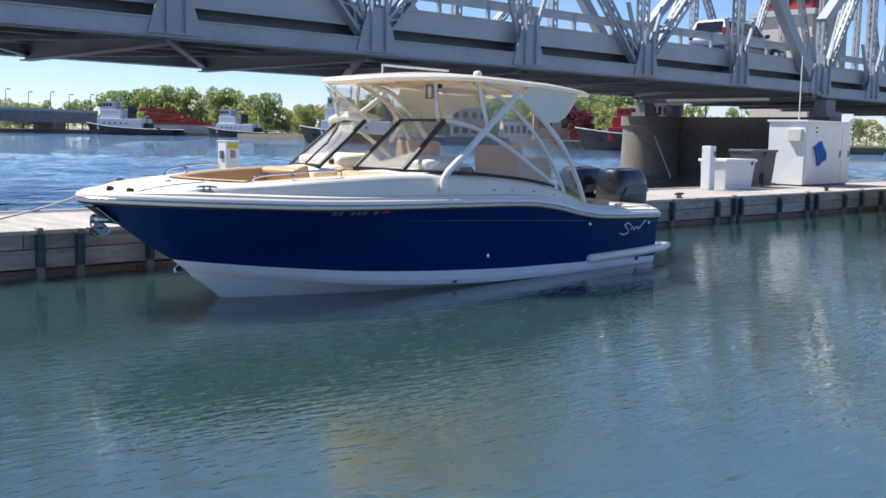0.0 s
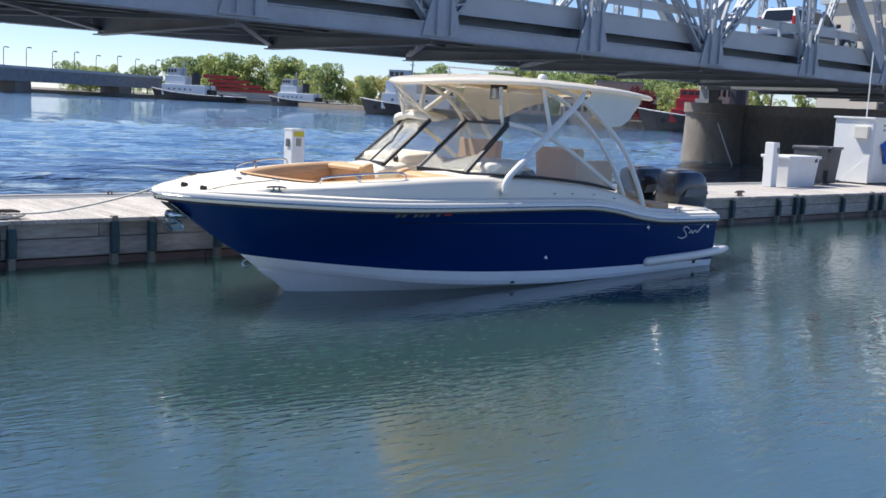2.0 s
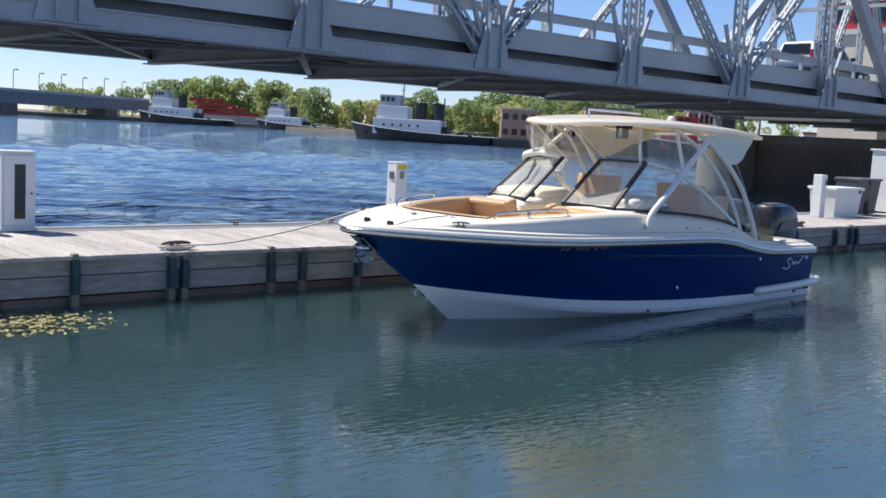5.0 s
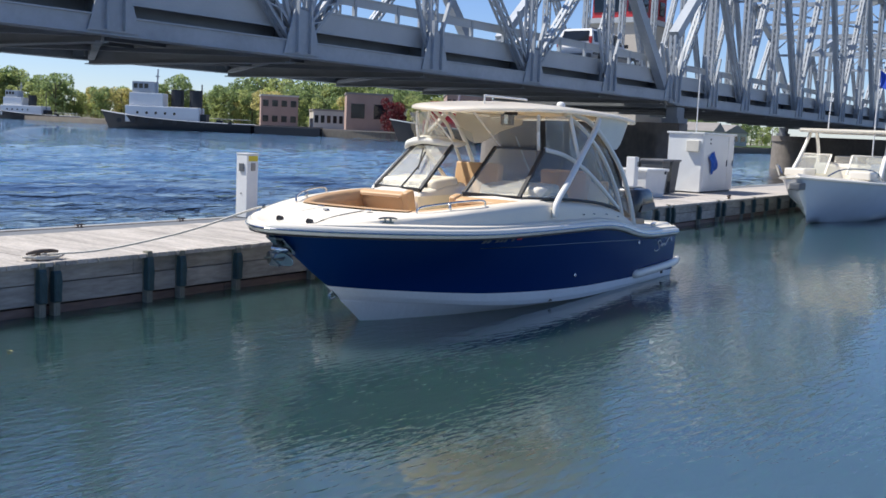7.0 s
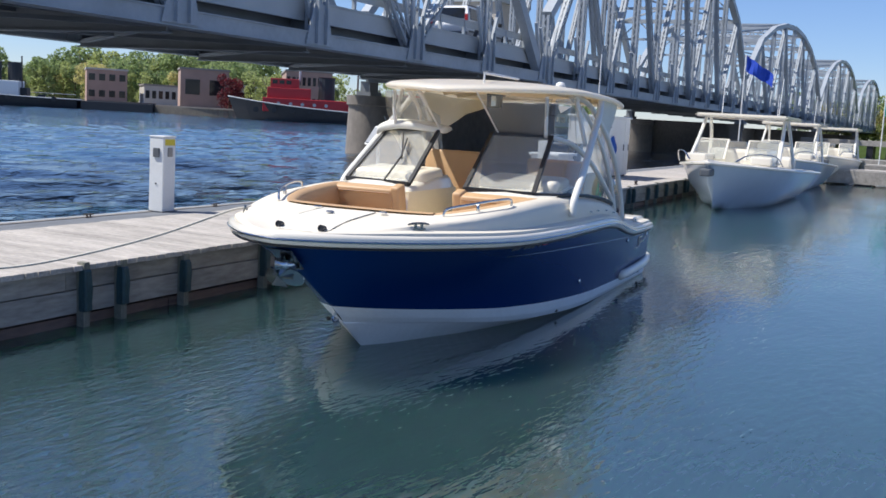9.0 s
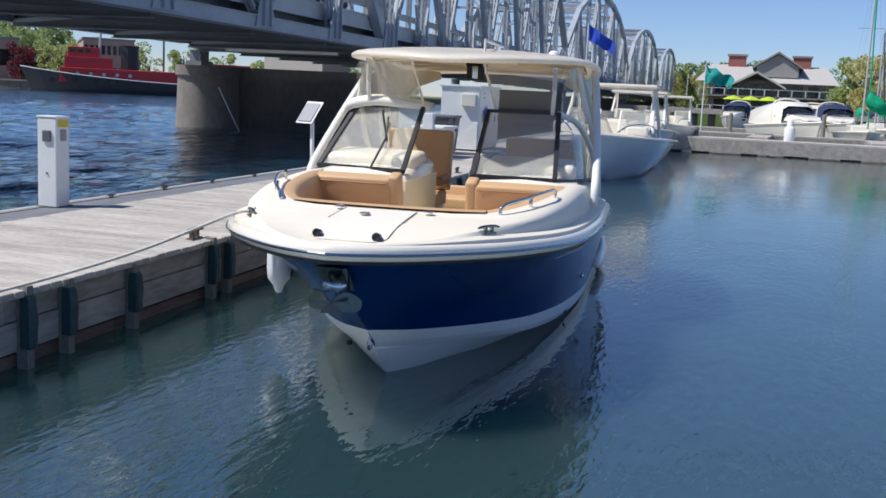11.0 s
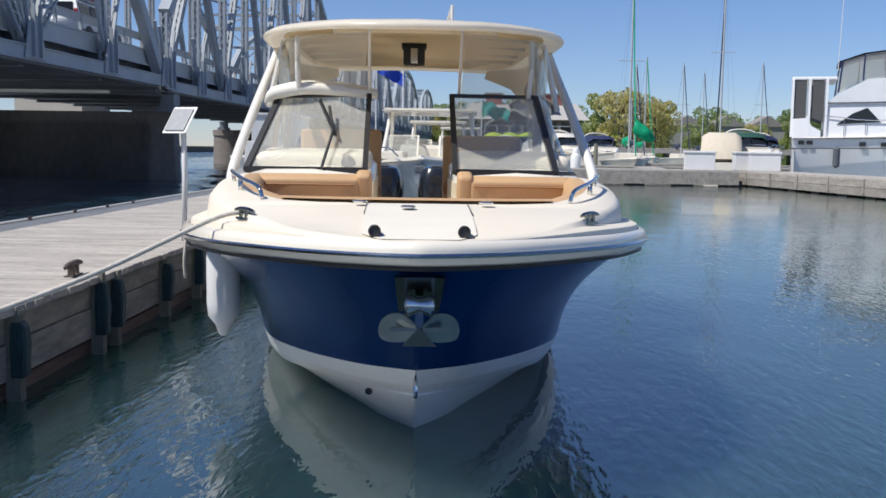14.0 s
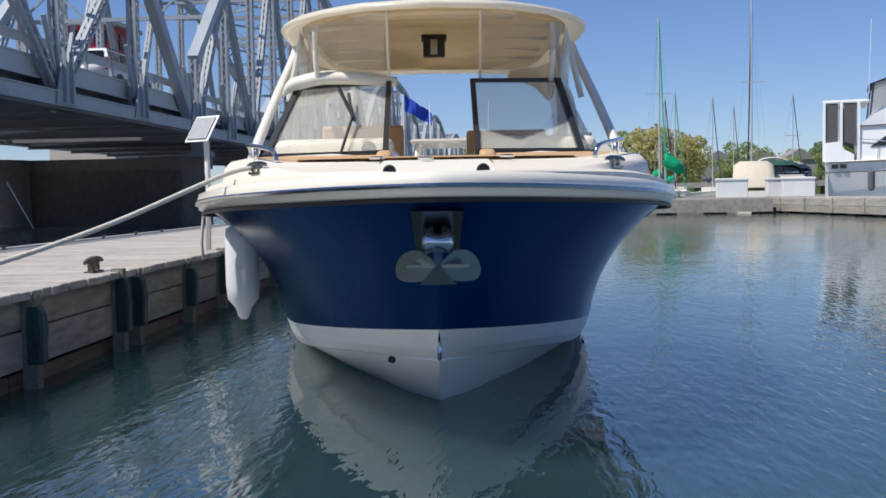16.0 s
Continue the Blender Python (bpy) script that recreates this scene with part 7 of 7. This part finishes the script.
# ---- tugs ----
def tug(at, turn, L, hull_m, house_m, trim_m, label, stacks=2, rise=1.0):
    """A harbour tug, bow at x = 0 pointing to -x."""
    e = thing("tugboat", label, "tugboat", at, turn, "tugs at the quay")
    B = L * 0.27
    rings = []
    for s in [k / 12 for k in range(13)]:
        b = B / 2 * min(1, 1 - (1 - min(1, s * 2.6)) ** 2) * (1 if s < 0.85 else 1 - 1.2 * (s - 0.85))
        z = L * (0.055 + 0.055 * (1 - s) ** 2.5)
        low = 0.05 * L * (1 - s) ** 3
        rings.append([Vector((L * s, b, z)), Vector((L * s + low, b * 0.85, -0.3)), Vector((L * s + low, -b * 0.85, -0.3)), Vector((L * s, -b, z))])
    part("hull", loft(rings), hull_m, e)
    part("deck", loft([[r[0] - Vector((0, 0, 0.25)), r[3] - Vector((0, 0, 0.25))] for r in rings]), GREY, e)
    part("bulwark_stripe", tube([r[0] + Vector((0, 0.05, 0)) for r in rings], L * 0.003, 6), PALE, e)
    part("bulwark_stripe", tube([r[3] - Vector((0, 0.05, 0)) for r in rings], L * 0.003, 6), PALE, e)
    z0 = L * 0.055
    h1 = box(bmesh.new(), (L * 0.18, -B * 0.36, z0 - 0.4), (L * (0.66 if rise > 0.8 else 0.8), B * 0.36, z0 + L * rise * 0.095), None, 0.15)
    part("deckhouse", h1, house_m, e)
    part("upper_house", box(bmesh.new(), (L * 0.20, -B * 0.28, z0 + L * rise * 0.095), (L * 0.42, B * 0.28, z0 + L * rise * 0.18), None, 0.12), house_m, e)
    part("wheelhouse", box(bmesh.new(), (L * 0.215, -B * 0.22, z0 + L * rise * 0.18), (L * 0.36, B * 0.22, z0 + L * rise * 0.255), None, 0.1), house_m if trim_m is RED else PALE, e)
    for s in (-1, 1):
        for k in range(3):
            part("window", boxes(((L * (0.225 + 0.035 * k), s * B * 0.222 - 0.03, z0 + L * rise * 0.21), (L * (0.25 + 0.035 * k), s * B * 0.222 + 0.03, z0 + L * rise * 0.24))), DARKGLASS, e)
        for k in range(5):
            part("porthole", lathe([(L * 0.009, -0.03), (L * 0.009, 0.05)], 10, Matrix.Translation((L * (0.26 + 0.06 * k), s * B * 0.362, z0 + L * rise * 0.05)) @ Euler((radians(90), 0, 0)).to_matrix().to_4x4()), PALE if house_m is RED else DARKGLASS, e)
    for k in range(stacks):
        part("funnel", lathe([(L * 0.042, 0), (L * 0.042, L * 0.115), (L * 0.045, L * 0.12)], 14, Matrix.Translation((L * (0.50 + 0.12 * k), 0, z0 + L * rise * 0.09))), BLACK_HULL, e, "black funnel")
    part("mast", tube([(L * 0.36, 0, z0 + L * 0.15), (L * 0.37, 0, z0 + L * 0.34)], L * 0.006, 6), PALE, e)
    part("mast_arm", boxes(((L * 0.36, -L * 0.04, z0 + L * 0.29), (L * 0.372, L * 0.04, z0 + L * 0.295))), PALE, e)
    part("aft_mast", tube([(L * 0.66, 0, z0), (L * 0.66, 0, z0 + L * 0.25)], L * 0.005, 6), IRON, e)
    part("winch_house", box(bmesh.new(), (L * 0.60, -B * 0.22, z0 - 0.3), (L * 0.7, B * 0.22, z0 + L * 0.055), None, 0.12), BLACK_HULL, e)
    part("after_rail", tube([(L * 0.6, B * 0.42, z0 + 1.0), (L * 0.97, B * 0.36, z0 + 0.9)], 0.06, 5), PALE, e)
    part("towing_bitts", box(bmesh.new(), (L * 0.76, -0.5, z0 - 0.3), (L * 0.8, 0.5, z0 + 0.6), None, 0.1), BLACK_HULL, e)
    for k in range(9):
        t = part("tyre_fender", lathe([(0.35, -0.12), (0.5, -0.1), (0.5, 0.1), (0.35, 0.12)], 10, Matrix.Translation((L * (0.15 + 0.09 * k), -B * 0.49, L * 0.05)) @ Euler((radians(90), 0, 0)).to_matrix().to_4x4()), RUB, e)
    return e


tug((117.8, 189.0, 0), -49, 31, BLACK_HULL, PLASTIC, BLACK_HULL, "white and black harbour tug with two black funnels")
tug((142.0, 375.0, 0), -55, 38, BLACK_HULL, PLASTIC, BLACK_HULL, "white and black harbour tug at the far quay", 1)
tug((168.0, 330.0, 0), -60, 30, BLACK_HULL, PLASTIC, BLACK_HULL, "small white workboat at the far quay", 1)
tug((143.0, 132.0, 0), -54, 36, BLACK_HULL, RED, RED, "red and black steam tug moored at the quay", 1, 0.62)
bg = thing("work_barge", "low dark work barge moored along the quay", "barge", (139.0, 164.5, 0), -62)
part("hull", box(bmesh.new(), (0, -3, -0.5), (14, 3, 1.6), None, 0.1), BLACK_HULL, bg)
part("coaming", boxes(((1, -2.5, 1.6), (13, 2.5, 1.8))), IRON, bg)

# ---- low road bridge on the left, crane, tender's house ----
lb = thing("road_bridge", "low concrete road bridge with lamp posts across the river", "bridge", (43.65, 327.4, 0), 30.3)
part("girder", boxes(((-260, 0, 3.7), (126, 1.0, 7.4))), BRIDGE_DARK, lb)
part("girder", boxes(((-260, 9, 3.9), (126, 10.0, 6.6))), CONCRETE, lb)
part("road_slab", boxes(((-260, -0.4, 7.4), (126, 10.4, 7.8))), BRIDGE_DARK, lb)
part("parapet", boxes(((-260, -0.4, 7.8), (126, -0.1, 8.7))), BRIDGE, lb)
for k in range(-4, 3):
    part("pier", boxes(((5 + 50 * k - 3.5, 0.5, -2), (5 + 50 * k + 3.5, 9.5, 3.9))), CONCRETE, lb)
for k in range(-9, 6):
    x = 12 + 22 * k
    for y in (0, 10):
        part("lamp_post", tube(smooth_line([(x, y, 7.0), (x, y, 13.5), (x + 0.3, y, 14.8), (x + 1.5, y, 15.0)], 10), 0.13, 6), BLACK_HULL, lb)
        part("lamp_head", boxes(((x + 1.2, y - 0.2, 14.7), (x + 2.2, y + 0.2, 15.0))), BLACK_HULL, lb)
cr = thing("dock_crane", "tall pale lattice shipyard crane", "crane", (86, 442, 1.3), 0)
for s in ((-2, -2), (2, -2), (2, 2), (-2, 2)):
    bm = bmesh.new()
    beam(bm, (s[0], s[1], 0), (s[0] * 0.4, s[1] * 0.4, 17), 0.35, 0.35)
    part("leg", bm, PALE, cr)
for k in range(8):
    bm = bmesh.new()
    f0, f1 = 1 - 0.6 * k / 8, 1 - 0.6 * (k + 1) / 8
    beam(bm, (-2 * f0, -2 * f0, 17 * k / 8), (2 * f1, -2 * f1, 17 * (k + 1) / 8), 0.2, 0.2)
    beam(bm, (2 * f0, -2 * f0, 17 * k / 8), (-2 * f1, -2 * f1, 17 * (k + 1) / 8), 0.2, 0.2)
    part("brace", bm, PALE, cr)
bm = bmesh.new()
beam(bm, (3, 0, 15), (-6, 0, 27), 0.6, 0.6)
part("jib", bm, PALE, cr)
tw = thing("bridge_house", "beige concrete bridge tender's tower with a red band", "tower", (71.0, 43.2, 0), 1.5)
part("wall", boxes(((-2.6, -2.4, 0), (2.6, 2.4, 11.2))), pbr("beige_concrete", (0.52, 0.46, 0.38), 0.85, var=0.1, scale=0.4), tw)
part("cornice", boxes(((-2.9, -2.7, 11.2), (2.9, 2.7, 11.6))), PALE, tw)
part("lantern_room", boxes(((-2.3, -2.1, 11.6), (2.3, 2.1, 13.6))), RED, tw, "red upper storey")
part("roof", boxes(((-2.8, -2.6, 13.6), (2.8, 2.6, 13.9))), PALE, tw)
for x in (-1.5, 0, 1.5):
    part("window", boxes(((x - 0.45, -2.16, 12.1), (x + 0.45, -2.06, 13.2))), DARKGLASS, tw)
    part("window", boxes(((-2.36, x - 0.45, 12.1), (-2.26, x + 0.45, 13.2))), DARKGLASS, tw)


# ---- floating weed by the dock ----
wr = np.random.RandomState(9)
vs, fs = [], []
for k in range(420):
    a, d = wr.rand() * 6.28, wr.rand() ** 0.7
    c = np.array((0.55 + 0.75 * d * math.cos(a) + 0.25 * wr.normal(), 12.15 + 0.62 * d * math.sin(a), 0.006))
    w = wr.rand() * 3.14
    l, t = 0.03 + 0.05 * wr.rand(), 0.012 + 0.015 * wr.rand()
    u, v = np.array((math.cos(w), math.sin(w), 0.0)), np.array((-math.sin(w), math.cos(w), 0.0))
    b = len(vs)
    vs += [tuple(c + u * l), tuple(c + v * t + (0, 0, 0.012)), tuple(c - u * l), tuple(c - v * t + (0, 0, 0.004))]
    fs.append((b, b + 1, b + 2, b + 3))
me = bpy.data.meshes.new("floating_weed")
me.from_pydata(vs, [], fs)
me.materials.append(pbr("dry_weed", (0.42, 0.38, 0.17), 0.9, var=0.3))
tagged(new("floating_weed", me), "patch of yellowish weed floating on the water", "weed", kind="stuff")


# ---- dock planks, laid across ----
plank_w = 0.142
plank_meshes = []
for k in range(4):
    bm = box(bmesh.new(), (0.004, 0.0, -0.05), (plank_w - 0.006, DOCK_W - 0.67, 0.0), None, 0.0)
    bmesh.ops.bevel(bm, geom=[e for e in bm.edges if all(v.co.z > -0.01 for v in e.verts)], offset=0.005, segments=1, affect="EDGES")
    plank_meshes.append(mesh_of("plank", bm, PLANK))
rng = random.Random(11)
near_planks = 290
x = -8.5
for k in range(near_planks):
    ob = new("plank", plank_meshes[rng.randrange(4)])
    ob.parent = dock
    ob.location = (x, -0.015 + rng.uniform(-0.008, 0.006), DOCK_Z + rng.uniform(-0.003, 0.003))
    x += plank_w
bm = bmesh.new()
vs, fs = [], []
xs_far = list(np.arange(x, d1, plank_w)) + list(np.arange(d0, -8.5, plank_w))
for xx in xs_far:
    dz = rng.uniform(-0.003, 0.003)
    b = len(vs)
    for zz in (DOCK_Z - 0.05 + dz, DOCK_Z + dz):
        for px, py in ((xx + 0.004, -0.01), (xx + plank_w - 0.006, -0.01), (xx + plank_w - 0.006, DOCK_W - 0.67), (xx + 0.004, DOCK_W - 0.67)):
            vs.append((px, py, zz))
    fs += [tuple(b + i for i in f) for f in ((3, 2, 1, 0), (4, 5, 6, 7), (0, 1, 5, 4), (1, 2, 6, 5), (2, 3, 7, 6), (3, 0, 4, 7))]
me = bpy.data.meshes.new("far_planks")
me.from_pydata(vs, [], fs)
me.materials.append(PLANK)
ob = new("far_planks", me)
ob.parent = dock
tagged(ob, kind="stuff")
